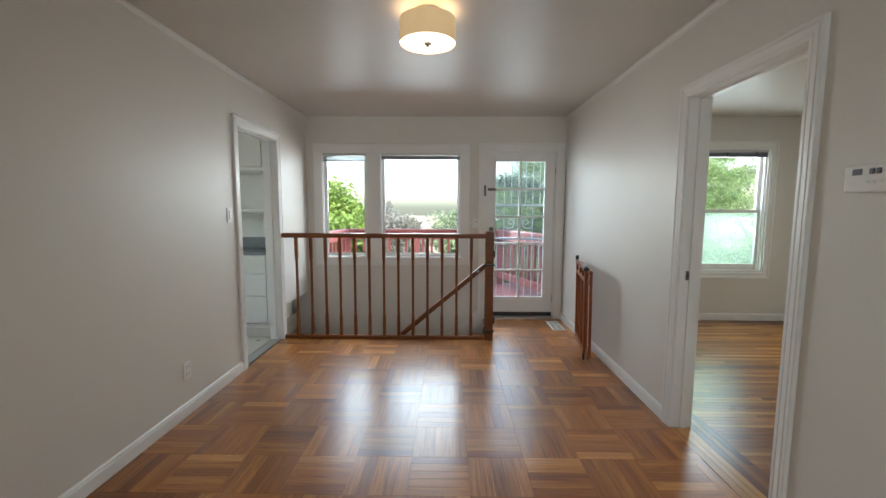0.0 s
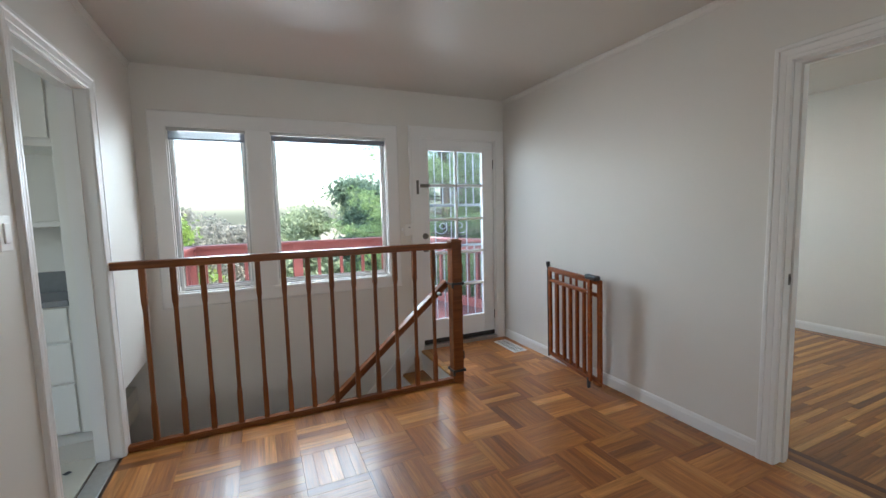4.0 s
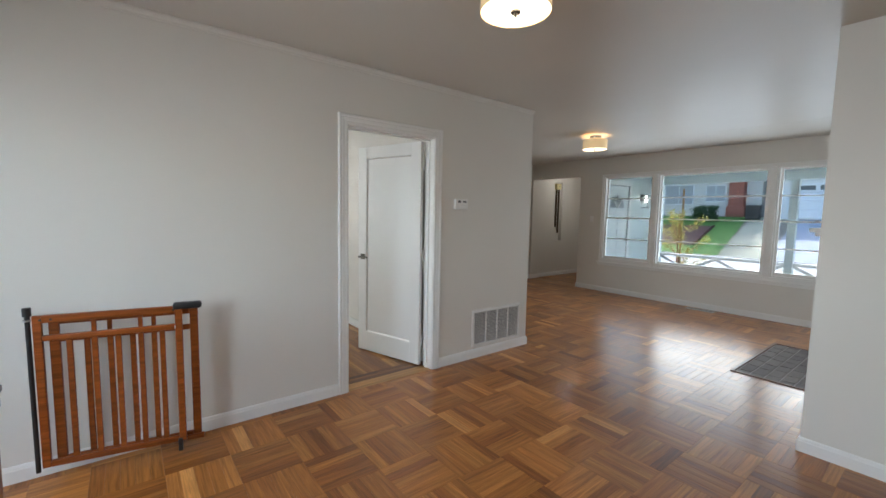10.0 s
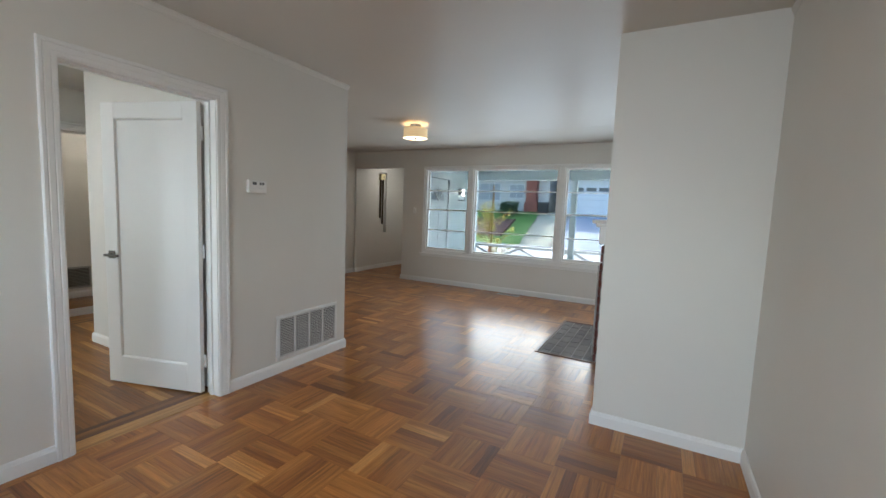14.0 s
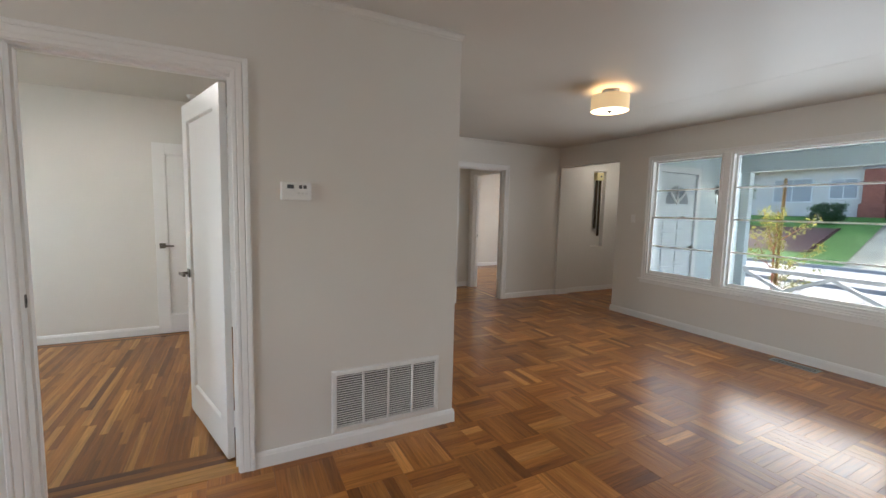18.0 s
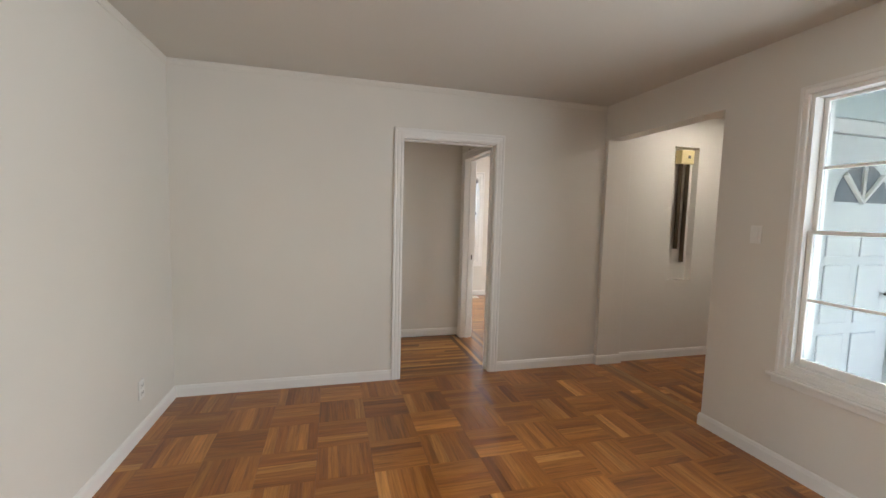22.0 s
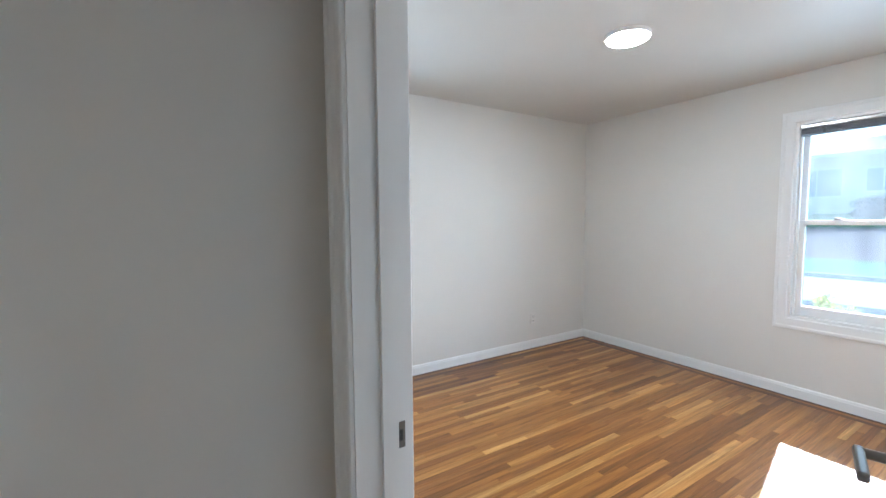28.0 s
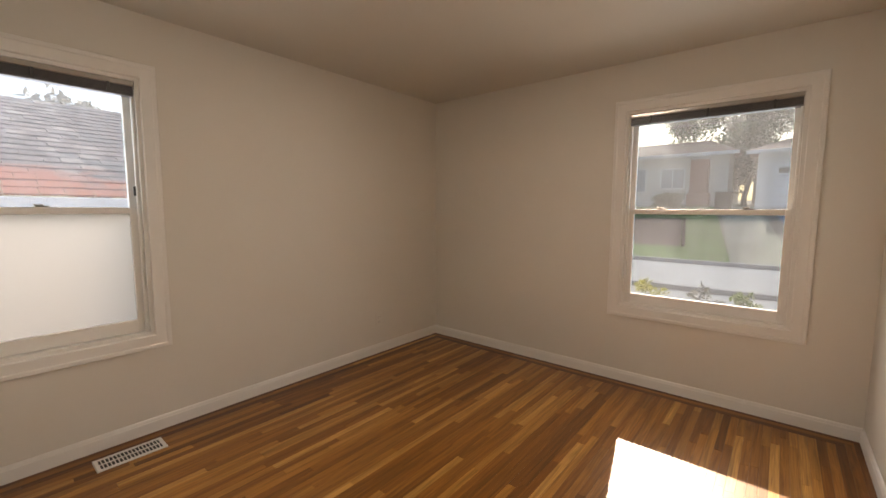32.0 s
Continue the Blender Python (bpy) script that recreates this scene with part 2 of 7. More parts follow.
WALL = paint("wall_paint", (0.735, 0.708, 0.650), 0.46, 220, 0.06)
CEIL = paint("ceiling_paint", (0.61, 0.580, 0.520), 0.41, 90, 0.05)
TRIM = paint("trim_gloss_paint", (0.83, 0.82, 0.79), 0.40, 120, 0.0, 0.05)
DOORP = paint("door_paint", (0.83, 0.825, 0.80), 0.38, 140, 0.0, 0.04)
CABP = paint("cabinet_paint", (0.82, 0.81, 0.76), 0.3, 120, 0.03, 0.03)
OAK = [(0.150, 0.048, 0.0085), (0.215, 0.074, 0.0135), (0.300, 0.112, 0.0220), (0.190, 0.064, 0.0115), (0.265, 0.098, 0.0185), (0.335, 0.133, 0.0280), (0.225, 0.079, 0.0145), (0.285, 0.106, 0.0205), (0.245, 0.088, 0.0165), (0.440, 0.200, 0.0520)]
STRIP_OAK = [(0.115, 0.041, 0.0085), (0.232, 0.089, 0.0175), (0.325, 0.138, 0.030), (0.165, 0.060, 0.0120), (0.262, 0.104, 0.0205), (0.520, 0.272, 0.078), (0.205, 0.078, 0.0152), (0.290, 0.118, 0.0240), (0.415, 0.192, 0.046), (0.185, 0.069, 0.0135)]
BORDER_OAK = [(0.075, 0.024, 0.0055), (0.105, 0.035, 0.0075), (0.135, 0.046, 0.0095), (0.090, 0.029, 0.0062), (0.155, 0.056, 0.0115)]
PARQUET = timber("parquet_oak", OAK, 0.34, 1.0, 0.62, block=(0.3048, 0.86, 3.18))
STRIP = timber("strip_oak", STRIP_OAK, 0.32, 0.8, 0.40)
BORDER = timber("border_oak", BORDER_OAK, 0.32, 0.8, 0.40)
RAILW = timber("rail_wood", [(0.155, 0.047, 0.013), (0.19, 0.060, 0.0165), (0.215, 0.072, 0.021)], 0.32, 0.7, 0.25)
GATEW = timber("gate_wood", [(0.215, 0.053, 0.010), (0.255, 0.064, 0.012), (0.295, 0.078, 0.015)], 0.3, 0.7, 0.3)
REDWOOD = paint("deck_red_paint", (0.42, 0.13, 0.11), 0.55, 60, 0.15, 0.25)
BLACK = plain("black_plastic", (0.018, 0.018, 0.018), 0.35)
STEEL = plain("brushed_steel", (0.55, 0.54, 0.52), 0.28, 1.0)
BRONZE = plain("dark_pewter", (0.16, 0.145, 0.125), 0.35, 1.0)
WHITEP = plain("white_plastic", (0.82, 0.81, 0.78), 0.35, 0, 0.04)
GREYP = plain("grey_plastic", (0.10, 0.105, 0.11), 0.4)
SLAT = plain("blind_slats", (0.16, 0.165, 0.18), 0.35, 0.3)
PALESLAT = plain("pale_blind_slats", (0.25, 0.27, 0.31), 0.4, 0.2)
VENTM = plain("vent_metal", (0.76, 0.75, 0.72), 0.38, 0.0, 0.08)
VENTG = plain("register_grey", (0.40, 0.40, 0.37), 0.45, 0.2)
# flat dark colour painted for the shade inside ducts, latch holes and the firebox
VOID = plain("hollow_shade", (0.03, 0.03, 0.03), 0.8)
# outdoor brightness is turned down in the glass tints; shadowless panes pass full daylight
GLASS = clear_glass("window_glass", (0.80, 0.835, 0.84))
FRONTG = clear_glass("front_glass_dimmed", (0.50, 0.53, 0.55))
DUSTYG = clear_glass("dusty_glass_dimmed", (0.35, 0.41, 0.455), 0.02, 0.020)
HAZEG = clear_glass("hazy_glass_dimmed", (0.56, 0.63, 0.70), 0.02, 0.035)
DOORG = clear_glass("door_glass_dimmed", (0.62, 0.67, 0.70), 0.02, 0.012)
FROST = frosted("frosted_film", (0.45, 0.46, 0.46), 0.02)
HAZED = frosted("hazed_glass", (0.62, 0.74, 0.66), 0.80)
SHOWERG = plain("shower_glass_olive", (0.29, 0.255, 0.140), 0.30, 0.1)


# ---- mesh helpers ----
def box(bm, x0, x1, y0, y1, z0, z1):
    vs = [bm.verts.new(c) for c in ((x0, y0, z0), (x1, y0, z0), (x1, y1, z0), (x0, y1, z0), (x0, y0, z1), (x1, y0, z1), (x1, y1, z1), (x0, y1, z1))]
    for f in ((3, 2, 1, 0), (4, 5, 6, 7), (0, 1, 5, 4), (1, 2, 6, 5), (2, 3, 7, 6), (3, 0, 4, 7)):
        bm.faces.new([vs[i] for i in f])
    return vs


def rbox(x0, x1, y0, y1, z0, z1, r=0.004, seg=2):
    """A box with rounded edges, as a new bmesh."""
    bm = bmesh.new()
    box(bm, x0, x1, y0, y1, z0, z1)
    bmesh.ops.bevel(bm, geom=bm.edges[:], offset=r, segments=seg, affect="EDGES", profile=0.5)
    return bm


def cyl(bm, p0, p1, r0, r1=None, n=16):
    r1 = r0 if r1 is None else r1
    p0, p1 = Vector(p0), Vector(p1)
    d = p1 - p0
    m = Matrix.Translation((p0 + p1) / 2) @ d.to_track_quat("Z", "Y").to_matrix().to_4x4()
    bmesh.ops.create_cone(bm, cap_ends=True, segments=n, radius1=r0, radius2=r1, depth=d.length, matrix=m)
    return bm


def tube(bm, pts, r, n=8):
    for a, b in zip(pts, pts[1:]):
        cyl(bm, a, b, r, r, n)
    return bm


def sweep(bm, path, profile, normal, closed=False):
    """Runs a profile (sideways, along the normal) along a path in one plane, with mitred corners. Sideways is normal x direction."""
    N = Vector(normal)
    P = [Vector(p) for p in path]
    k = len(P)
    rings = []
    for i in range(k):
        dirs = []
        if closed or i > 0:
            dirs.append((P[i] - P[i - 1]).normalized())
        if closed or i < k - 1:
            dirs.append((P[(i + 1) % k] - P[i]).normalized())
        sides = [N.cross(d) for d in dirs]
        s = sum(sides, Vector())
        s = s / s.length
        s = s / max(0.2, s.dot(sides[0]))
        rings.append([bm.verts.new(P[i] + s * a + N * b) for a, b in profile])
    m = len(profile)
    for i in range(k if closed else k - 1):
        r0, r1 = rings[i], rings[(i + 1) % k]
        for j in range(m):
            bm.faces.new((r0[j], r0[(j + 1) % m], r1[(j + 1) % m], r1[j]))
    if not closed:
        bm.faces.new(rings[0][::-1])
        bm.faces.new(rings[-1])
    return bm


def mesh_of(name, bm, material, smooth=False):
    bmesh.ops.recalc_face_normals(bm, faces=bm.faces[:])
    me = bpy.data.meshes.new(name)
    bm.to_mesh(me)
    bm.free()
    me.materials.append(material)
    if smooth:
        me.shade_smooth()
        me.set_sharp_from_angle(angle=radians(35))
    return me


def part(name, bm, material, parent, label="", smooth=False):
    ob = new(name, mesh_of(name, bm, material, smooth))
    ob.parent = parent
    return tagged(ob, label)


def thing(name, label, category, m=None, group="", kind=""):
    ob = new(name)
    ob.empty_display_size = 0.1
    if m is not None:
        ob.matrix_basis = m
    return tagged(ob, label, category, group, kind)


def single(name, bm, material, label, category="", kind="", smooth=False, m=None, group=""):
    ob = new(name, mesh_of(name, bm, material, smooth))
    if m is not None:
        ob.matrix_basis = m
    return tagged(ob, label, category, group, kind)


def bx(x0, x1, y0, y1, z0, z1):
    bm = bmesh.new()
    box(bm, x0, x1, y0, y1, z0, z1)
    return bm


H = 2.44
XW, XE, YN = -1.27, 1.84, 5.71
CASING = [(0, 0), (0, 0.010), (0.004, 0.013), (0.018, 0.0145), (0.022, 0.012), (0.027, 0.0145), (0.048, 0.0175), (0.052, 0.0145), (0.057, 0.0195), (0.070, 0.0205), (0.075, 0.016), (0.075, 0.0)]
FLATCASE = [(0, 0), (0, 0.012), (0.005, 0.016), (0.054, 0.016), (0.060, 0.021), (0.077, 0.021), (0.081, 0.017), (0.081, 0.0)]
BASE = [(0, 0), (0.014, 0), (0.014, 0.064), (0.011, 0.070), (0.011, 0.075), (0.008, 0.082), (0.004, 0.086), (0, 0.086)]
CROWN = [(0, 0), (0.012, 0), (0.013, -0.008), (0.014, -0.013), (0.010, -0.023), (0.006, -0.030), (0.005, -0.040), (0, -0.043)]


def wall(name, axis, a0, a1, t0, t1, z0, z1, holes, label, material=None):
    """A straight wall along an axis from a0 to a1, between t0 and t1 thick, with holes (from, to, low, high) cut through it."""
    bm = bmesh.new()

    def block(p, q, lo, hi):
        if q - p < 1e-4 or hi - lo < 1e-4:
            return
        if axis == "x":
            box(bm, p, q, t0, t1, lo, hi)
        else:
            box(bm, t0, t1, p, q, lo, hi)

    at = a0
    for p, q, lo, hi in sorted(holes):
        block(at, p, z0, z1)
        block(p, q, z0, lo)
        block(p, q, hi, z1)
        at = q
    block(at, a1, z0, z1)
    bmesh.ops.remove_doubles(bm, verts=bm.verts[:], dist=1e-5)
    return single(name, bm, material or WALL, label, "wall", "structure")


# ---- the shell of the house ----
wall("wall_dining_west", "y", 1.25, 4.97, -1.39, XW, 0, H, [(4.10, 4.85, 0, 2.02)], "off-white painted plaster wall with a doorway to the kitchen")
wall("wall_stairwell_west", "y", 4.97, YN, -1.39, XW, 0.34, H, [], "off-white painted wall that ends above the stairs")
wall("wall_north", "x", -4.2, 4.95, YN, 5.86, -2.6, H, [(-1.075, -0.545, 0.765, 2.012), (-0.372, 0.590, 0.765, 2.012), (0.90, 1.735, 0.0, 2.04), (3.24, 4.25, 0.60, 2.08)], "off-white painted outer wall with windows and a glazed door")
wall("wall_dining_east", "y", 1.175, YN, XE, 1.96, 0, H, [(2.425, 3.215, 0, 2.005)], "off-white painted wall with a bedroom doorway and a return air grille")
wall("wall_living_north", "x", 1.96, 4.83, 1.175, 1.295, 0, H, [], "off-white painted living room wall")
east_wall = wall("wall_living_east", "y", -5.17, 1.295, 4.83, 4.95, 0, H, [(-3.51, -3.21, 0.80, 2.135), (-1.315, -0.505, 0, 2.02)], "off-white painted wall with a hall doorway and a chime niche")
part("niche_back", bx(4.905, 4.95, -3.51, -3.21, 0.80, 2.135), WALL, east_wall)
part("pilaster", rbox(4.790, 4.836, -2.67, -2.412, 0, 2.1285, 0.003), WALL, east_wall)
wall("wall_room_east", "y", 1.295, YN, 4.72, 4.95, 0, H, [(1.50, 2.25, 0, 2.02)], "off-white painted bedroom wall with a doorway to the hall")
single("wall_closet", bx(1.96, 3.82, 1.295, 2.365, 0, H), WALL, "off-white painted closet wall jutting into the back bedroom", "wall", "structure")
wall("wall_south", "x", -0.46, 4.83, -2.56, -2.41, 0, H, [(-0.24, 0.625, 0.595, 2.088), (0.715, 2.175, 0.595, 2.088), (2.265, 3.13, 0.595, 2.088), (3.63, 4.83, 0, 2.13)], "off-white painted front wall with a three-part picture window")
single("wall_chimney_breast", bx(-1.27, -0.46, -2.56, 1.37, 0, H), WALL, "off-white painted chimney breast wall", "wall", "structure")
wall("wall_entry_west", "y", -5.17, -2.56, 3.48, 3.63, -0.25, 2.60, [(-3.992, -3.088, -0.112, 2.032)], "painted entry wall with the front door")
wall("wall_entry_south", "x", 3.63, 4.83, -4.60, -4.45, 0, H, [], "off-white painted entry wall")
wall("wall_hall_south", "x", 4.95, 8.40, -1.50, -1.383, 0, H, [(5.03, 5.862, 0, 2.02)], "off-white painted wall between hall and bedroom")
wall("wall_hall_east", "y", -1.383, 2.60, 6.0, 6.12, 0, H, [(-0.44, 0.29, 0, 2.0)], "off-white painted hall wall with a bathroom doorway")
wall("wall_hall_north", "x", 4.95, 6.12, 2.60, 2.72, 0, H, [], "off-white painted end wall of the hall")
wall("wall_bedroom_east", "y", -5.17, -1.50, 8.25, 8.40, -0.6, H, [(-2.437, -1.575, 0.595, 2.08)], "off-white painted bedroom outer wall with a sash window")
wall("wall_bedroom_south", "x", 4.83, 8.40, -5.17, -5.015, -0.6, H, [(5.315, 6.345, 0.605, 2.08)], "off-white painted bedroom outer wall with a sash window")
BATHP = paint("bath_paint", (0.80, 0.82, 0.82), 0.35, 200, 0.04)
wall("wall_bath_east", "y", -1.383, 2.30, 8.40, 8.55, -0.6, H, [(-0.30, 0.50, 1.16, 2.12)], "white painted bathroom wall with a small window", BATHP)
wall("wall_bath_north", "x", 6.12, 8.55, 2.15, 2.30, 0, H, [], "white painted bathroom wall", BATHP)
wall("wall_kitchen_west", "y", 1.5, YN, -4.2, -4.05, 0, H, [(2.2, 4.9, 0.95, 2.15)], "white painted kitchen outer wall with an added window")
wall("wall_kitchen_south", "x", -4.2, -1.39, 1.40, 1.52, 0, H, [], "white painted kitchen wall")
wall("wall_stair_south", "x", -4.2, 0.93, 4.83, 4.93, -2.6, -0.03, [], "off-white painted wall under the balustrade")
wall("wall_stair_end", "y", 4.93, YN, -4.2, -4.1, -2.6, 0.0, [], "off-white painted wall at the foot of the stairs")
single("floor_stair_foot", bx(-4.1, -1.0, 4.93, YN, -2.6, -2.45), STRIP, "dark landing at the foot of the stairs", "floor", "structure")

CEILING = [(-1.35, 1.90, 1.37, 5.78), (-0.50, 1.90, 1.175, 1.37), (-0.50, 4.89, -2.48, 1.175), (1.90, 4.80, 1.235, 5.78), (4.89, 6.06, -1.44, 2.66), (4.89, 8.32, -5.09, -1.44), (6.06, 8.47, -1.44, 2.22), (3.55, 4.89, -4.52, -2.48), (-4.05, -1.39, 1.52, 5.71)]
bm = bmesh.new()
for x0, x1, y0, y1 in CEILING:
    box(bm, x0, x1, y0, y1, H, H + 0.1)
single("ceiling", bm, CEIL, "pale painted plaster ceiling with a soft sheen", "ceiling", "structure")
single("ceiling_seam", rbox(-0.455, 2.55, -1.266, -1.250, H - 0.0014, H - 0.0002, 0.0005, 1), CEIL, "faint taped plaster seam across the living room ceiling", "ceiling", "structure")
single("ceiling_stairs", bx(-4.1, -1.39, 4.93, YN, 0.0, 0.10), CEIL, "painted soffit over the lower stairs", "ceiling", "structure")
bm = bmesh.new()
# unseen eave drawn out to x = 9.05 to keep sun off window_4
box(bm, -4.4, 9.05, -2.70, 6.1, 2.56, 2.72)
box(bm, 3.3, 9.05, -5.45, -2.70, 2.60, 2.76)
single("roof", bm, plain("roof_felt", (0.12, 0.11, 0.10), 0.9), "flat dark roof over the house, unseen, east eave widened for shade", "roof", "structure")

# sub floors under the laid wood
SUB = plain("subfloor", (0.09, 0.045, 0.02), 0.7)
bm = bmesh.new()
for x0, x1, y0, y1 in ((-1.39, 1.96, 1.25, 4.93), (0.90, 1.96, 4.93, 5.80), (-1.30, 4.95, -2.56, 1.25), (1.90, 4.95, 1.20, 5.80), (4.83, 6.12, -1.45, 2.7), (4.83, 8.40, -5.1, -1.45), (3.5, 4.9, -4.6, -2.5)):
    box(bm, x0, x1, y0, y1, -0.2, -0.012)
single("floor_base", bm, SUB, "rough base under the wood floors", "floor", "structure")


# ---- trim ----
def casing(name, loc, rz, x0, x1, z0, z1, profile=CASING, closed=False, label="white moulded door casing"):
    """Casing round an opening in local wall coordinates: x to the right, z up, the room at -y."""
    bm = bmesh.new()
    path = [(x0, 0, z0), (x0, 0, z1), (x1, 0, z1), (x1, 0, z0)]
    sweep(bm, path, profile, (0, -1, 0), closed)
    return single(name, bm, TRIM, label, "trim", "structure", m=pose(*loc, 0, 0, rz))


def jamb(name, loc, rz, x0, x1, z1, depth, label="white painted door jamb with a stop"):
    j = bmesh.new()
    t = 0.005
    box(j, x0, x0 + t, -0.002, depth + 0.002, 0, z1)
    box(j, x1 - t, x1, -0.002, depth + 0.002, 0, z1)
    box(j, x0 + t, x1 - t, -0.002, depth + 0.002, z1 - t, z1)
    s0, s1 = depth * 0.45, depth * 0.45 + 0.034
    box(j, x0 + t, x0 + t + 0.011, s0, s1, 0, z1 - t)
    box(j, x1 - t - 0.011, x1 - t, s0, s1, 0, z1 - t)
    box(j, x0 + t + 0.011, x1 - t - 0.011, s0, s1, z1 - t - 0.011, z1 - t)
    ob = single(name, j, TRIM, label, "trim", "structure", m=pose(*loc, 0, 0, rz))
    return ob


# dining east doorway: seen from the dining side, right is -y
casing("trim_room_door", (XE, 3.215, 0), -90, 0.0, 0.790, 0, 2.005)
jamb("trim_room_jamb", (XE, 3.215, 0), -90, 0.0, 0.790, 2.005, 0.12)
casing("trim_room_door_inner", (1.96, 2.425, 0), 90, 0.0, 0.790, 0, 2.005)
# kitchen doorway: seen from the dining side, right is +y
casing("trim_kitchen_door", (XW, 4.10, 0), 90, 0.0, 0.75, 0, 2.02)
jamb("trim_kitchen_jamb", (XW, 4.10, 0), 90, 0.0, 0.75, 2.02, 0.12)
# hall doorway
casing("trim_hall_door", (4.83, -0.505, 0), -90, 0.0, 0.81, 0, 2.02)
jamb("trim_hall_jamb", (4.83, -0.505, 0), -90, 0.0, 0.81, 2.02, 0.12)
casing("trim_hall_door_inner", (4.95, -1.315, 0), 90, 0.0, 0.81, 0, 2.02)
# bathroom doorway
casing("trim_bath_door", (6.0, 0.29, 0), -90, 0.0, 0.73, 0, 2.0)
jamb("trim_bath_jamb", (6.0, 0.29, 0), -90, 0.0, 0.73, 2.0, 0.12)
# bedroom doorway from the hall: right is -x
casing("trim_bedroom_door", (5.862, -1.383, 0), 180, 0.0, 0.832, 0, 2.02)
jamb("trim_bedroom_jamb", (5.862, -1.383, 0), 180, 0.0, 0.832, 2.02, 0.117)
casing("trim_bedroom_door_inner", (5.03, -1.50, 0), 0, 0.0, 0.832, 0, 2.02)
# room to hall
casing("trim_back_hall_door", (4.72, 2.25, 0), -90, 0.0, 0.75, 0, 2.02)
jamb("trim_back_hall_jamb", (4.72, 2.25, 0), -90, 0.0, 0.75, 2.02, 0.23)


def strike(name, m):
    s = thing(name, "small brass-toned strike plate let into a door jamb", "strike plate", m)
    part("plate", rbox(-0.001, 0.002, -0.014, 0.014, -0.028, 0.028, 0.0008, 1), BRONZE, s)
    part("latch_hole", rbox(0.0015, 0.003, -0.008, 0.008, -0.012, 0.012, 0.0005, 1), VOID, s)
    return s


strike("strike_plate", pose(5.862 - 0.005, -1.475, 0.93, 0, 0, 180))
strike("strike_plate", pose(XE + 0.05, 3.215 - 0.005, 0.96, 0, 0, -90))
strike("strike_plate", pose(6.05, 0.29 - 0.005, 0.92, 0, 0, -90))


def skirting(name, path, closed=False):
    bm = bmesh.new()
    sweep(bm, [(x, y, 0) for x, y in path], BASE, (0, 0, 1), closed)
    return single(name, bm, TRIM, "white painted baseboard with a moulded top", "baseboard", "structure")


skirting("baseboard_dining_east", [(XE, 3.291), (XE, 5.71), (1.83, 5.71)])
skirting("baseboard_return", [(4.83, -0.430), (4.83, 1.175), (XE, 1.175), (XE, 2.349)])
skirting("baseboard_dining_west", [(XW, 4.024), (XW, 1.37), (-0.46, 1.37), (-0.46, 0.20)])
skirting("baseboard_living_west", [(-0.46, -1.16), (-0.46, -2.41), (3.63, -2.41), (3.63, -4.45), (4.83, -4.45), (4.83, -2.67), (4.79, -2.67), (4.79, -2.415), (4.83, -2.415), (4.83, -1.391)])
skirting("baseboard_room", [(1.985, 2.365), (3.82, 2.365), (3.82, 1.295), (4.72, 1.295), (4.72, 1.405)])
skirting("baseboard_room_north", [(4.72, 2.345), (4.72, 5.71), (1.96, 5.71), (1.96, 3.291)])
skirting("baseboard_hall", [(5.938, -1.383), (6.0, -1.383), (6.0, -0.516)])
skirting("baseboard_hall_north", [(6.0, 0.366), (6.0, 2.60), (4.95, 2.60), (4.95, -0.430)])
skirting("baseboard_bedroom", [(4.95, -1.52), (4.95, -5.015), (8.25, -5.015), (8.25, -1.50), (7.62, -1.50)])
skirting("baseboard_bedroom_door", [(6.71, -1.50), (5.938, -1.50)])
skirting("baseboard_bath", [(6.12, -0.53), (6.12, -1.383), (8.40, -1.383), (8.40, 0.385)])


def cornice(name, path):
    bm = bmesh.new()
    sweep(bm, [(x, y, H) for x, y in path], CROWN, (0, 0, 1))
    return single(name, bm, WALL, "thin off-white crown moulding under the ceiling", "trim", "structure")


cornice("trim_crown_east", [(4.83, -2.41), (4.83, 1.175), (XE, 1.175), (XE, 5.71)])
cornice("trim_crown_west", [(XW, 5.71), (XW, 1.37)])


# ---- windows ----
def blind(parent, x0, x1, z1, depth=0.05, stack=0.055, slats=None, clips=True):
    """A raised venetian blind: head rail over a tight pack of slats, with cords and a wand."""
    part("headrail", rbox(x0, x1, 0.0 if depth < 0.03 else 0.004, depth, z1 - 0.026, z1, 0.003), STEEL, parent, "slim metal blind head rail")
    n = 9
    for i in range(n):
        z = z1 - 0.028 - (i + 0.5) * stack / n
        part("slat", rbox(x0 + 0.004, x1 - 0.004, 0.004 if depth < 0.03 else 0.008, depth - 0.002, z - 0.0016, z + 0.0016, 0.0006, 1), slats or SLAT, parent)
    part("bottom_rail", rbox(x0 + 0.003, x1 - 0.003, 0.005 if depth < 0.03 else 0.010, depth - 0.003, z1 - 0.042 - stack, z1 - 0.028 - stack, 0.003), slats or SLAT, parent)
    for f in (0.14, 0.5, 0.86) if clips else ():
        x = x0 + f * (x1 - x0)
        part("ladder_clip", rbox(x - 0.007, x + 0.007, 0.001, 0.009, z1 - 0.040 - stack, z1 - 0.024, 0.001, 1), GREYP, parent)


def lock(parent, x, y, z):
    part("sash_lock", rbox(x - 0.028, x + 0.028, y - 0.012, y + 0.012, z, z + 0.008, 0.003), BRONZE, parent, "dark metal sash lock")
    part("lock_lever", rbox(x - 0.034, x + 0.006, y - 0.006, y + 0.006, z + 0.008, z + 0.016, 0.003), BRONZE, parent)


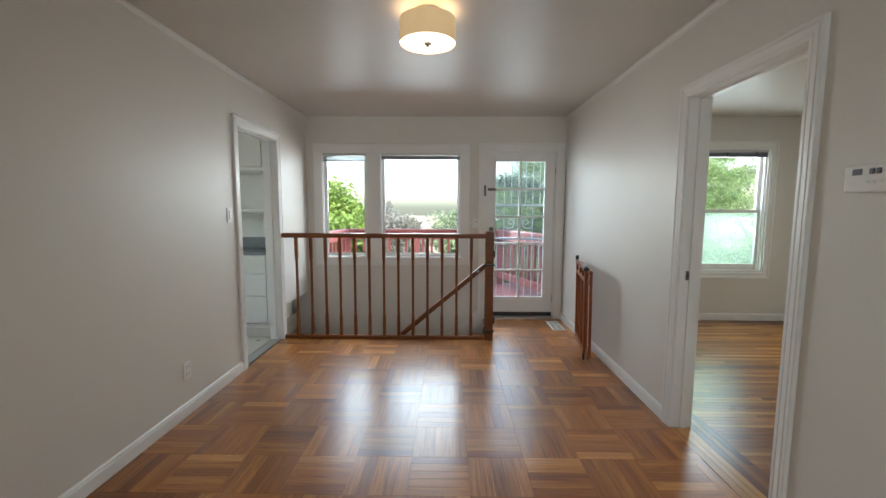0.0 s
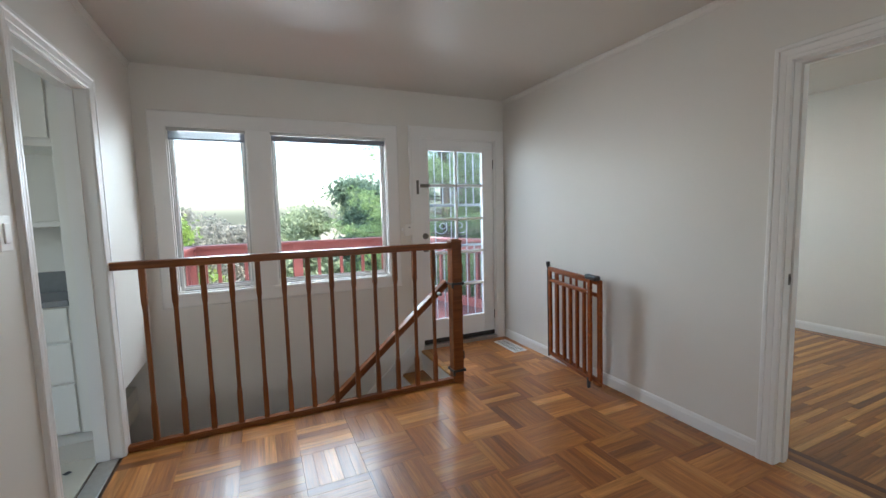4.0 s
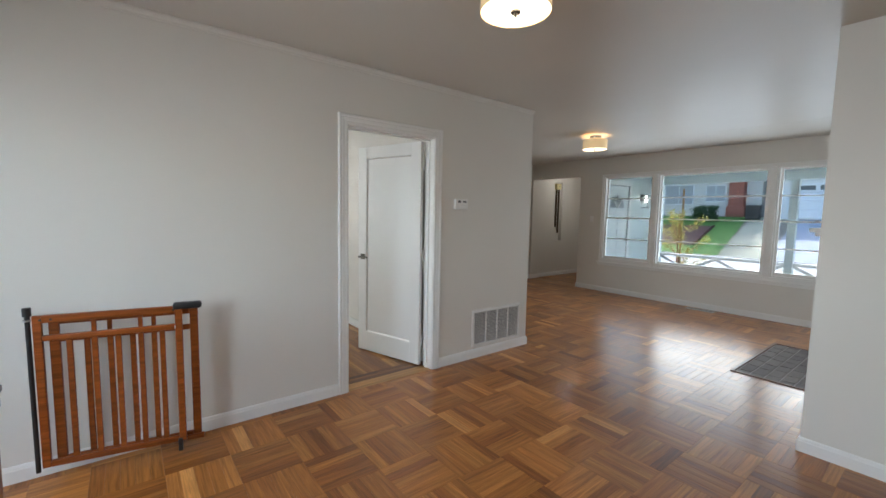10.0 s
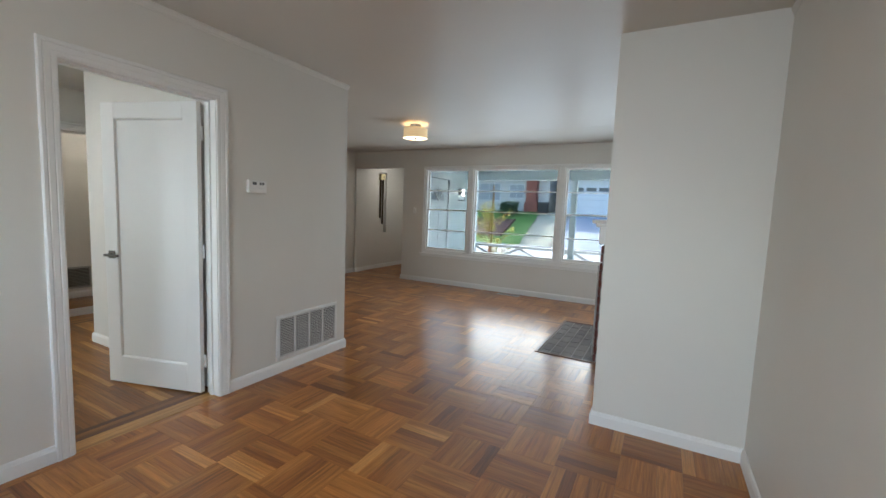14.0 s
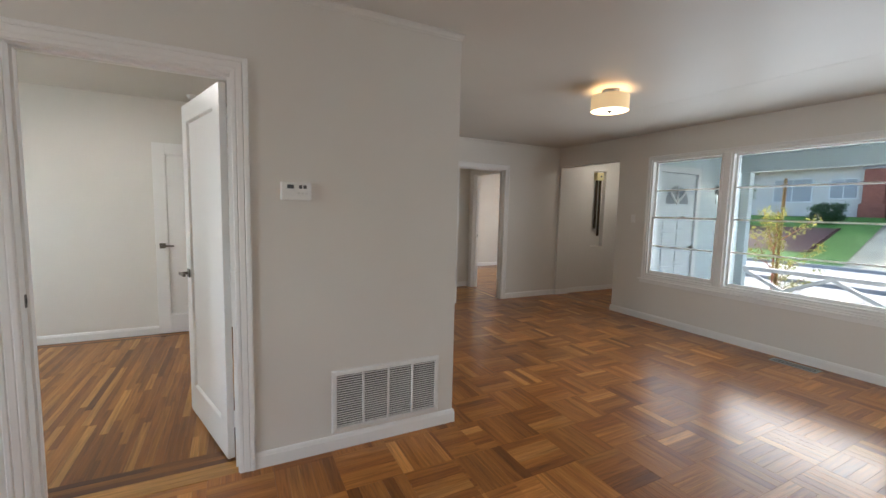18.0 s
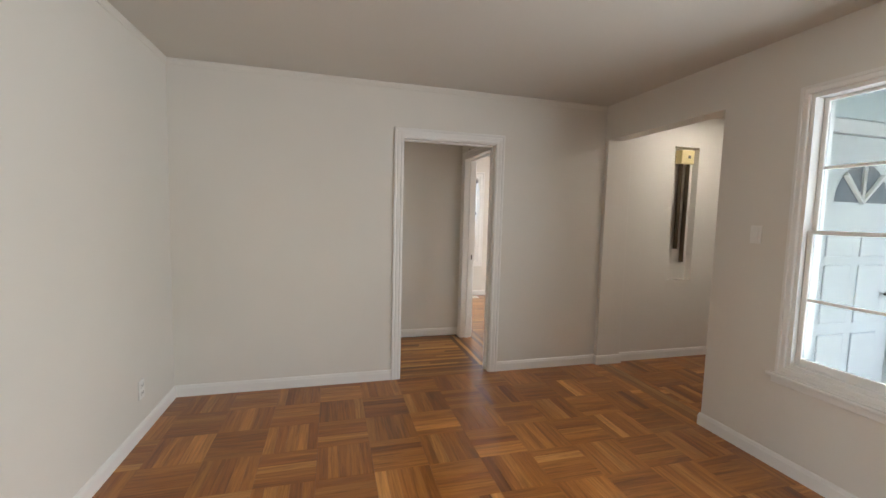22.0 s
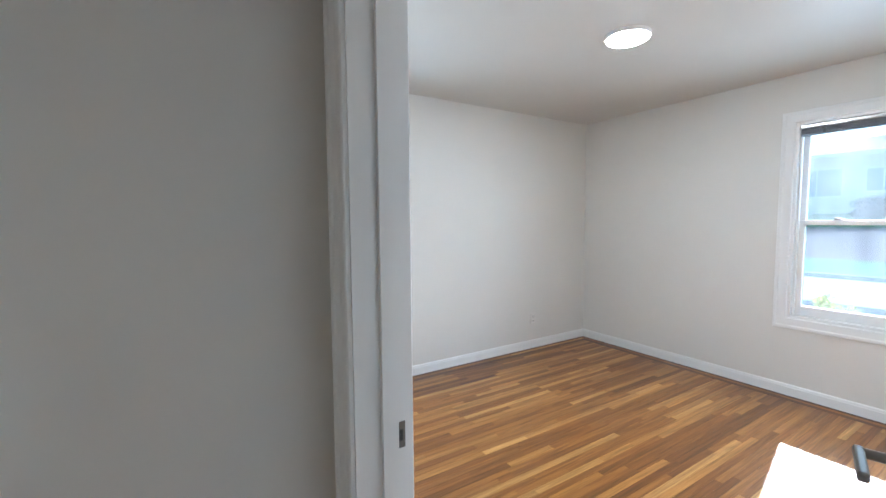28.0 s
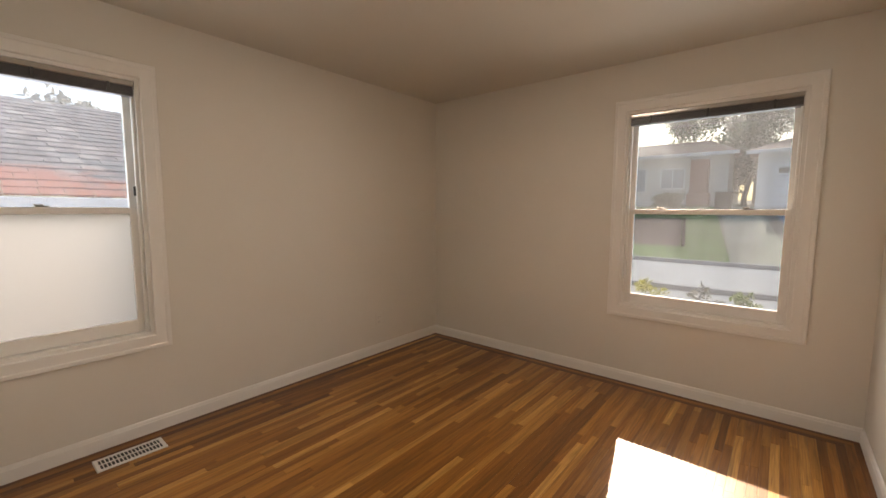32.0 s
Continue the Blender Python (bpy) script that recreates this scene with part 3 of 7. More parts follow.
def sash(parent, x0, x1, y0, y1, z0, z1, rail, low, glass, bars=(), stile=None, bar=0.011):
    stile = stile or rail
    fr = part("sash", rbox(x0, x0 + stile, y0, y1, z0, z1, 0.003), TRIM, parent)
    part("stile", rbox(x1 - stile, x1, y0, y1, z0, z1, 0.003), TRIM, fr)
    part("bottom_rail", rbox(x0 + stile, x1 - stile, y0, y1, z0, z0 + low, 0.003), TRIM, fr)
    part("top_rail", rbox(x0 + stile, x1 - stile, y0, y1, z1 - rail, z1, 0.003), TRIM, fr)
    ym = (y0 + y1) / 2
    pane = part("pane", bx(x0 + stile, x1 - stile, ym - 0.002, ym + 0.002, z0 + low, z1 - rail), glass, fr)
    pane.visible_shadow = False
    for z in bars:
        part("muntin", rbox(x0 + stile, x1 - stile, y0 + 0.004, y1 - 0.004, z - bar, z + bar, min(bar * 0.4, 0.004)), TRIM, fr)
    return fr


def liner(parent, x0, x1, z0, z1, depth, t=0.02):
    part("frame_side", bx(x0, x0 + t, 0.001, depth, z0, z1), TRIM, parent)
    part("frame_side", bx(x1 - t, x1, 0.001, depth, z0, z1), TRIM, parent)
    part("frame_head", bx(x0 + t, x1 - t, 0.001, depth, z1 - t, z1), TRIM, parent)
    part("frame_sill", bx(x0 + t, x1 - t, 0.001, depth + 0.03, z0, z0 + t), TRIM, parent)


def sash_window(name, loc, rz, w, z0, z1, mid, lower_glass, label, upper_bars=(), lower_bars=(), blinds=True, case=FLATCASE, depth=0.15, locks=(0.5,), glass=None, slim=False):
    """A double-hung window, local x to the right, room at -y, from floor heights z0 to z1."""
    o = thing(name, label, "window", pose(*loc, 0, 0, rz), kind="structure")
    liner(o, 0, w, z0, z1, depth)
    if case:
        bm = bmesh.new()
        sweep(bm, [(0, 0, z0), (0, 0, z1), (w, 0, z1), (w, 0, z0)], case, (0, -1, 0), True)
        part("window_casing", bm, TRIM, o)
    t = 0.021
    if slim:
        sash(o, t, w - t, 0.065, 0.095, mid - 0.010, z1 - t, 0.016, 0.020, glass or GLASS, upper_bars, 0.022, 0.0075)
        sash(o, t, w - t, 0.034, 0.064, z0 + t, mid + 0.010, 0.020, 0.042, lower_glass, lower_bars, 0.026, 0.0075)
        lock(o, w / 2, 0.050, mid + 0.010)
        return o
    sash(o, t, w - t, 0.085, 0.12, mid - 0.018, z1 - t, 0.045, 0.036, glass or GLASS, upper_bars, 0.042)
    sash(o, t, w - t, 0.048, 0.083, z0 + t, mid + 0.018, 0.036, 0.075, lower_glass, lower_bars, 0.048)
    part("stop", rbox(t, t + 0.016, 0.022, 0.047, z0 + t, z1 - t, 0.003), TRIM, o)
    part("stop", rbox(w - t - 0.016, w - t, 0.022, 0.047, z0 + t, z1 - t, 0.003), TRIM, o)
    for f in locks:
        lock(o, w * f, 0.066, mid + 0.018)
    if blinds:
        blind(o, 0.024, w - 0.024, z1 - 0.022, 0.021 + 0.045, 0.040)
    return o


# dining picture windows, fixed glass in deep frames
def fixed_window(name, x0, x1, z0, z1, stack, label):
    o = thing(name, label, "window", pose(x0, YN, 0), kind="structure")
    w = x1 - x0
    liner(o, 0, w, z0, z1, 0.15, 0.010)
    fr = part("window_frame", rbox(0.010, 0.034, 0.050, 0.105, z0 + 0.010, z1 - 0.010, 0.003), TRIM, o)
    part("stile", rbox(w - 0.034, w - 0.010, 0.050, 0.105, z0 + 0.010, z1 - 0.010, 0.003), TRIM, fr)
    part("rail", rbox(0.034, w - 0.034, 0.050, 0.105, z0 + 0.010, z0 + 0.036, 0.003), TRIM, fr)
    part("rail", rbox(0.034, w - 0.034, 0.050, 0.105, z1 - 0.036, z1 - 0.010, 0.003), TRIM, fr)
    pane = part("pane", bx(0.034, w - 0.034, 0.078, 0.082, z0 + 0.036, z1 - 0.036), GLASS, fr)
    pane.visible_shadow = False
    for y in (0.024, 0.060):
        part("metal_track", rbox(0.036, w - 0.036, y, y + 0.010, z0 + 0.036 if y > 0.05 else z0 + 0.010, z0 + 0.046 if y > 0.05 else z0 + 0.022, 0.002, 1), STEEL, o, "thin metal track along the sill")
        part("metal_track", rbox(0.011, 0.020, y, y + 0.010, z0 + 0.048, z1 - 0.042, 0.002, 1) if y < 0.05 else rbox(0.035, 0.043, y, y + 0.010, z0 + 0.048, z1 - 0.042, 0.002, 1), STEEL, o)
        part("metal_track", rbox(w - 0.020, w - 0.011, y, y + 0.010, z0 + 0.048, z1 - 0.042, 0.002, 1) if y < 0.05 else rbox(w - 0.043, w - 0.035, y, y + 0.010, z0 + 0.048, z1 - 0.042, 0.002, 1), STEEL, o)
    blind(o, 0.002, w - 0.002, z1 - 0.004, 0.020, stack, PALESLAT, False)
    return o


fixed_window("window_1", -1.075, -0.545, 0.765, 2.012, 0.050, "narrow fixed window with a raised blind over the stairwell")
fixed_window("window_2", -0.372, 0.590, 0.765, 2.012, 0.028, "wide fixed picture window with a raised blind over the stairwell")
bm = bmesh.new()
sweep(bm, [(-1.075, YN, 0.765), (-1.075, YN, 2.012), (0.590, YN, 2.012), (0.590, YN, 0.765)], [(0, 0), (0, 0.016), (0.10, 0.016), (0.108, 0.011), (0.112, 0)], (0, -1, 0), True)
dining_trim = single("trim_dining_windows", bm, TRIM, "wide flat white casing round a pair of windows", "trim", "structure")
part("mullion", rbox(-0.545, -0.372, YN - 0.0155, YN + 0.002, 0.765, 2.012, 0.003), TRIM, dining_trim)
part("sill_board", rbox(-1.11, -0.51, YN - 0.026, YN - 0.014, 0.738, 0.764, 0.004), TRIM, dining_trim)
part("sill_board", rbox(-0.405, 0.625, YN - 0.026, YN - 0.014, 0.738, 0.764, 0.004), TRIM, dining_trim)

# bedroom and back room sash windows
sash_window("window_3", (3.24, YN, 0), 0, 1.01, 0.60, 2.08, 1.335, HAZED, "white double-hung window with a hazed lower pane and raised blind")
sash_window("window_4", (8.25, -1.575, 0), -90, 0.862, 0.595, 2.08, 1.335, FROST, "white double-hung window, frosted lower pane, blind raised", glass=HAZEG)
w4 = bpy.data.objects["window_4"]
part("vent_stop", rbox(0.815, 0.838, 0.040, 0.050, 1.42, 1.475, 0.003), BLACK, w4, "small black vent stop on the stile")
part("tilt_wand", cyl(bmesh.new(), (0.12, 0.018, 1.37), (0.115, 0.018, 2.03), 0.004, 0.004, 8), WHITEP, w4, "thin clear blind wand", True)
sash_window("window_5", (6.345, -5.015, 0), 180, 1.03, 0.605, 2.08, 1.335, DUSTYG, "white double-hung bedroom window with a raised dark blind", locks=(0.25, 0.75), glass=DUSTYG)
# living room front windows
WX = (3.13, 2.265, 2.175, 0.715, 0.625, -0.24)
WZ0, WZ1 = 0.595, 2.088
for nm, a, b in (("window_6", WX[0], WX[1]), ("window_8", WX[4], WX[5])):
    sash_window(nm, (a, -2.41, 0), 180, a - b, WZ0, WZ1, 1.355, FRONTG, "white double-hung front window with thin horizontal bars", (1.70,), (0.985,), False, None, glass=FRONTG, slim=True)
o = thing("window_7", "wide fixed front picture window with three horizontal bars", "window", pose(WX[2], -2.41, 0, 0, 0, 180), kind="structure")
liner(o, 0, WX[2] - WX[3], WZ0, WZ1, 0.15)
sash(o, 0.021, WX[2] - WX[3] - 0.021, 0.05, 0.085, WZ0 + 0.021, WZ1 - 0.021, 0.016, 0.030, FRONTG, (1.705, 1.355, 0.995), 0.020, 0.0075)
front_trim = thing("trim_front_window", "moulded white casing and sill round a three-part window", "trim", pose(WX[0], -2.41, 0, 0, 0, 180), kind="structure")
bm = bmesh.new()
sweep(bm, [(0, 0, WZ0), (0, 0, WZ1), (WX[0] - WX[5], 0, WZ1), (WX[0] - WX[5], 0, WZ0)], [(0, 0), (0, 0.010), (0.006, 0.014), (0.026, 0.014), (0.030, 0.020), (0.044, 0.020), (0.048, 0.0)], (0, -1, 0), True)
part("window_casing", bm, TRIM, front_trim)
for a, b in ((WX[1], WX[2]), (WX[3], WX[4])):
    part("mullion", rbox(WX[0] - a, WX[0] - b, -0.012, 0, WZ0, WZ1, 0.004), TRIM, front_trim)
    part("mullion_bead", rbox(WX[0] - a + 0.002, WX[0] - a + 0.018, -0.020, -0.011, WZ0, WZ1, 0.004), TRIM, front_trim)
    part("mullion_bead", rbox(WX[0] - b - 0.018, WX[0] - b - 0.002, -0.020, -0.011, WZ0, WZ1, 0.004), TRIM, front_trim)
part("sill_nosing", rbox(-0.085, WX[0] - WX[5] + 0.085, -0.036, 0, 0.528, 0.549, 0.006), TRIM, front_trim)
part("apron", rbox(-0.065, WX[0] - WX[5] + 0.065, -0.014, 0, 0.490, 0.528, 0.004), TRIM, front_trim)


# ---- doors ----
def lever(parent, x, z, y0, turn, out=-1):
    """Square rose with a lever, on the face at y0, pointing along turn."""
    a, b = sorted((y0, y0 + out * 0.008))
    h = part("door_handle", rbox(x - 0.027, x + 0.027, a, b, z - 0.027, z + 0.027, 0.003), BRONZE, parent, "square pewter rose")
    bm = bmesh.new()
    cyl(bm, (x, y0 + out * 0.008, z), (x, y0 + out * 0.05, z), 0.010, 0.009, 12)
    part("spindle", bm, BRONZE, h, "", True)
    c, d = sorted((y0 + out * 0.042, y0 + out * 0.058))
    p, q = sorted((x - turn * 0.012, x + turn * 0.105))
    part("lever", rbox(p, q, c, d, z - 0.009, z + 0.009, 0.005, 3), BRONZE, h, "pewter lever")


def hinge(parent, x, y, z, metal=None):
    bm = bmesh.new()
    cyl(bm, (x, y, z - 0.045), (x, y, z + 0.045), 0.007, 0.007, 10)
    hg = part("hinge", bm, metal or BRONZE, parent, "", True)
    part("leaf", rbox(x - 0.002, x + 0.030, y + 0.004, y + 0.007, z - 0.043, z + 0.043, 0.0008, 1), metal or BRONZE, hg)


def panel_door(name, m, w, h, label, flip=1, hand=0.93, lever_both=True):
    """A door with one tall sunk panel. Local x runs from the hinge, thickness in y."""
    o = thing(name, label, "door", m, kind="structure")
    t, st, low = 0.035, 0.108, 0.19
    part("stile", rbox(0, st, 0, t, 0, h, 0.002), DOORP, o)
    part("stile", rbox(w - st, w, 0, t, 0, h, 0.002), DOORP, o)
    part("top_rail", rbox(st, w - st, 0, t, h - st, h, 0.002), DOORP, o)
    part("bottom_rail", rbox(st, w - st, 0, t, 0, low, 0.002), DOORP, o)
    part("panel", bx(st, w - st, 0.012, t - 0.012, low, h - st), DOORP, o)
    bm = bmesh.new()
    for y, n in ((0.012, -1), (t - 0.012, 1)):
        prof = [(0, 0), (-0.010, 0), (-0.004, 0.008), (0, 0.009)]
        sweep(bm, [(st, y, low), (st, y, h - st), (w - st, y, h - st), (w - st, y, low)], prof if n < 0 else [(-a, b) for a, b in prof], (0, n, 0), True)
    part("panel_moulding", bm, DOORP, o)
    lever(o, w - 0.062, hand, 0, -1, -1)
    if lever_both:
        lever(o, w - 0.062, hand, t, -1, 1)
    part("edge_plate", rbox(w - 0.001, w + 0.0015, 0.006, t - 0.006, hand - 0.03, hand + 0.03, 0.0006, 1), BRONZE, o)
    for z in (0.22, h * 0.5, h - 0.2):
        hinge(o, -0.006, -0.004 if flip > 0 else t + 0.004, z, DOORP)
    return o


ang = math.degrees(math.atan2(2.65 - 2.425, 2.71 - 1.975))
panel_door("door_1", pose(1.972, 2.446, 0.012, 0, 0, ang), 0.770, 1.978, "white single-panel bedroom door standing open with a pewter lever", 1)
panel_door("door_2", pose(4.708, 2.335, 0.012, 0, 0, 90), 0.82, 1.985, "white single-panel door folded back against the bedroom wall", 1)
panel_door("door_3", pose(5.055, -1.512, 0.012, 0, 0, -74.3), 0.756, 1.985, "white single-panel door opened wide into the bedroom", 1)
closet = panel_door("door_4", pose(7.52, -1.499, 0.012, 0, 0, 180), 0.72, 1.985, "white closet door closed in the bedroom wall", 1)

# glazed back door
o = thing("door_5", "white glazed back door with ten panes and a black sweep", "door", pose(0.915, YN + 0.03, 0.035), kind="structure")
w, h, t = 0.808, 1.99, 0.045
gx0, gx1, gz0, gz1 = 0.100, 0.690, 0.235, 1.885
part("stile", rbox(0, gx0, 0, t, 0, h, 0.003), DOORP, o)
part("stile", rbox(gx1, w, 0, t, 0, h, 0.003), DOORP, o)
part("top_rail", rbox(gx0, gx1, 0, t, gz1, h, 0.003), DOORP, o)
part("bottom_rail", rbox(gx0, gx1, 0, t, 0, gz0, 0.003), DOORP, o)
part("muntin", rbox((gx0 + gx1) / 2 - 0.012, (gx0 + gx1) / 2 + 0.012, 0.004, t - 0.004, gz0, gz1, 0.004), DOORP, o)
ph = (gz1 - gz0) / 5
for i in range(5):
    if i:
        for a, b in ((gx0, (gx0 + gx1) / 2 - 0.012), ((gx0 + gx1) / 2 + 0.012, gx1)):
            part("muntin", rbox(a, b, 0.004, t - 0.004, gz0 + i * ph - 0.012, gz0 + i * ph + 0.012, 0.004), DOORP, o)
    for a, b in ((gx0, (gx0 + gx1) / 2 - 0.012), ((gx0 + gx1) / 2 + 0.012, gx1)):
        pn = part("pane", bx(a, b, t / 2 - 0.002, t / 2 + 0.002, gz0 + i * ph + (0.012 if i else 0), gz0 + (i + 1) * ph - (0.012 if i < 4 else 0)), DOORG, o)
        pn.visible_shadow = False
part("door_sweep", rbox(0.0, w, -0.014, 0.0, 0.0, 0.045, 0.004), BLACK, o, "black rubber door sweep")
lever(o, 0.052, 0.945, 0, 1, -1)
bm = bmesh.new()
cyl(bm, (0.052, 0, 1.07), (0.052, -0.014, 1.07), 0.030, 0.027, 24)
db = part("deadbolt", bm, BRONZE, o, "round pewter deadbolt", True)
part("thumb_turn", rbox(0.047, 0.057, -0.030, -0.014, 1.05, 1.09, 0.003), BRONZE, db)
part("slide_bolt", rbox(-0.006, 0.105, -0.018, -0.001, 1.535, 1.567, 0.004), BRONZE, o, "dark metal slide bolt")
part("bolt_keeper", rbox(-0.046, -0.020, -0.050, -0.030, 1.47, 1.60, 0.004), BRONZE, o)
for z in (0.22, h - 0.22):
    hinge(o, w + 0.004, -0.010, z)
back_door_case = bmesh.new()
sweep(back_door_case, [(0.90, YN, 0), (0.90, YN, 2.04), (1.735, YN, 2.04), (1.735, YN, 0)], [(0, 0), (0, 0.016), (0.068, 0.018), (0.075, 0.022), (0.09, 0.022), (0.094, 0)], (0, -1, 0))
single("trim_back_door", back_door_case, TRIM, "flat white casing round the back door", "trim", "structure")
bm = bmesh.new()
box(bm, 0.900, 0.914, YN, YN + 0.14, 0, 2.026)
box(bm, 1.724, 1.735, YN, YN + 0.14, 0, 2.026)
box(bm, 0.900, 1.735, YN, YN + 0.14, 2.026, 2.04)
single("trim_back_door_jamb", bm, TRIM, "white back door jamb", "trim", "structure")
single("trim_threshold", rbox(0.90, 1.735, YN - 0.02, YN + 0.15, -0.01, 0.032, 0.006), STEEL, "low metal door threshold", "trim", "structure")


# ---- ceiling lamps ----
WARM = glow("lamp_diffuser", (1.0, 0.82, 0.55), LAMP_DIFFUSER)
SHADE = glow("lamp_shade_linen", (1.0, 0.74, 0.40), LAMP_SHADE)
COOL = glow("led_disc", (1.0, 0.97, 0.92), LED_ROOM)
COOLB = glow("bath_led", (1.0, 0.98, 0.95), LED_BATH)


def drum_lamp(m, label):
    o = thing("ceiling_lamp", label, "ceiling lamp", m, "drum ceiling lamps")
    bm = bmesh.new()
    n = 48
    rings = []
    for r, z in ((0.153, -0.050), (0.155, -0.050), (0.155, -0.175), (0.153, -0.175)):
        rings.append([bm.verts.new((r * math.cos(2 * math.pi * i / n), r * math.sin(2 * math.pi * i / n), z)) for i in range(n)])
    for a in range(4):
        for i in range(n):
            bm.faces.new((rings[a][i], rings[a][(i + 1) % n], rings[(a + 1) % 4][(i + 1) % n], rings[(a + 1) % 4][i]))
    part("shade", bm, SHADE, o, "cream linen drum shade, lit from inside", True)
    bm = bmesh.new()
    cyl(bm, (0, 0, -0.172), (0, 0, -0.166), 0.151, 0.151, 48)
    part("diffuser", bm, WARM, o, "glowing white diffuser", True)
    bm = bmesh.new()
    cyl(bm, (0, 0, -0.0), (0, 0, -0.03), 0.075, 0.070, 32)
    part("canopy", bm, STEEL, o, "", True)
    bm = bmesh.new()
    cyl(bm, (0, 0, -0.03), (0, 0, -0.184), 0.006, 0.006, 10)
    cyl(bm, (0, 0, -0.172), (0, 0, -0.179), 0.022, 0.022, 20)
    cyl(bm, (0, 0, -0.179), (0, 0, -0.194), 0.010, 0.006, 12)
    part("finial", bm, BRONZE, o, "small bronze finial", True)
    ld = bpy.data.lights.new("bulb", "POINT")
    ld.energy, ld.color, ld.shadow_soft_size = BULB, (1.0, 0.80, 0.54), 0.05
    b = new("bulb", ld)
    b.parent = o
    b.location = (0, 0, -0.11)
    return o


drum_lamp(pose(0.325, 3.12, H), "round drum ceiling lamp with a cream shade, lit")
drum_lamp(pose(2.16, -0.475, H), "round drum ceiling lamp with a cream shade, lit")


def led_disc(m, r=0.115, lit=None):
    o = thing("led_ceiling_light", "flat round LED ceiling light, switched on; the hall one is added", "ceiling lamp", m, "LED ceiling lights")
    bm = bmesh.new()
    cyl(bm, (0, 0, 0), (0, 0, -0.022), r + 0.012, r + 0.008, 48)
    part("trim_ring", bm, WHITEP, o, "", True)
    bm = bmesh.new()
    cyl(bm, (0, 0, -0.0215), (0, 0, -0.026), r, r - 0.002, 48)
    part("lens", bm, lit or COOL, o, "glowing round lens", True)
    return o


led_disc(pose(6.622, -3.338, H))
led_disc(pose(3.35, 3.45, H))
# unseen disc, added as fill to brighten the hall walls
led_disc(pose(5.45, 1.35, H), 0.10, glow("hall_fill_light", (1.0, 0.90, 0.74), HALL_FILL))
led_disc(pose(4.25, -3.35, H), 0.07, glow("entry_led", (1.0, 0.95, 0.86), LED_ENTRY))
o = thing("bath_ceiling_light", "square glowing ceiling light in the bathroom", "ceiling lamp", pose(7.62, 0.06, H))
part("frame", rbox(-0.16, 0.16, -0.16, 0.16, -0.045, 0, 0.01), WHITEP, o)
part("lens", rbox(-0.13, 0.13, -0.13, 0.13, -0.055, -0.044, 0.008), COOLB, o)


# ---- balustrade, stairs and folded gate ----
def spindle(parent, x, z0, z1):
    """A square baluster whose middle is thinned to an eight-sided section."""
    bm = bmesh.new()
    a, c = 0.0155, 0.012
    zs = [(z0, a, 0.0), (z0 + 0.20, a, 0.0), (z0 + 0.235, c, 0.45), (z1 - 0.235, c, 0.45), (z1 - 0.20, a, 0.0), (z1, a, 0.0)]
    rings = []
    for z, h, ch in zs:
        k = max(0.002, h * ch)
        rings.append([bm.verts.new((sx, sy, z)) for sx, sy in ((h, -h + k), (h, h - k), (h - k, h), (-h + k, h), (-h, h - k), (-h, -h + k), (-h + k, -h), (h - k, -h))])
    for r0, r1 in zip(rings, rings[1:]):
        for i in range(8):
            bm.faces.new((r0[i], r0[(i + 1) % 8], r1[(i + 1) % 8], r1[i]))
    bm.faces.new(rings[0][::-1])
    bm.faces.new(rings[-1])
    bmesh.ops.rotate(bm, verts=bm.verts[:], matrix=Matrix.Rotation(radians(90), 3, "Y"))
    ob = part("baluster", bm, RAILW, parent)
    ob.matrix_basis = pose(x, 0, 0, 0, -90, 0)
    return ob


YR = 4.903
rail = thing("stair_balustrade", "reddish brown wooden balustrade with square balusters along the stairwell", "balustrade", pose(0, YR, 0))
part("top_rail", rbox(XW + 0.001, 0.826, -0.030, 0.030, 1.055, 1.102, 0.007, 3), RAILW, rail)
part("bottom_rail", rbox(XW + 0.001, 0.826, -0.022, 0.022, 0.0, 0.036, 0.004), RAILW, rail)
for i in range(13):
    spindle(rail, -1.117 + i * 0.1498, 0.036, 1.056)
newel = part("newel_post", rbox(0.822, 0.906, -0.042, 0.042, 0.0, 1.112, 0.006), RAILW, rail, "square newel post with a chamfered top")
bm = bmesh.new()
box(bm, 0.818, 0.910, -0.046, 0.046, 1.108, 1.128)
bmesh.ops.bevel(bm, geom=[e for e in bm.edges if all(v.co.z > 1.12 for v in e.verts)], offset=0.012, segments=2, affect="EDGES")
part("post_cap", bm, RAILW, newel)
for z in (0.10, 0.785):
    bm = bmesh.new()
    sweep(bm, [(0.816, -0.048, z), (0.912, -0.048, z), (0.912, 0.048, z), (0.816, 0.048, z)], [(0, -0.009), (-0.006, -0.009), (-0.006, 0.009), (0, 0.009)], (0, 0, 1), True)
    cl = part("gate_clamp", bm, BLACK, newel, "black plastic gate clamp strapped round the post")
    part("clamp_lever", rbox(0.805, 0.822, -0.066, -0.046, z - 0.030, z + 0.014, 0.004), BLACK, cl)
for z in (0.205, 0.895):
    part("gate_latch", rbox(0.906, 0.926, -0.020, 0.020, z - 0.035, z + 0.035, 0.005), BLACK, newel, "small black gate latch")
# sloping handrail on the stair side
slope = math.degrees(math.atan(0.851))
hr = thing("stair_handrail", "straight reddish brown wooden handrail running down the stairs", "handrail", pose(0.836, 5.035, 0.762, 0, -slope, 0))
part("rail", rbox(-2.75, 0.02, -0.034, 0.034, -0.024, 0.024, 0.008, 3), RAILW, hr)
for x in (-0.10, -1.4, -2.5):
    part("bracket", rbox(x - 0.012, x + 0.012, -0.092, -0.030, -0.012, 0.010, 0.004), BRONZE, hr)

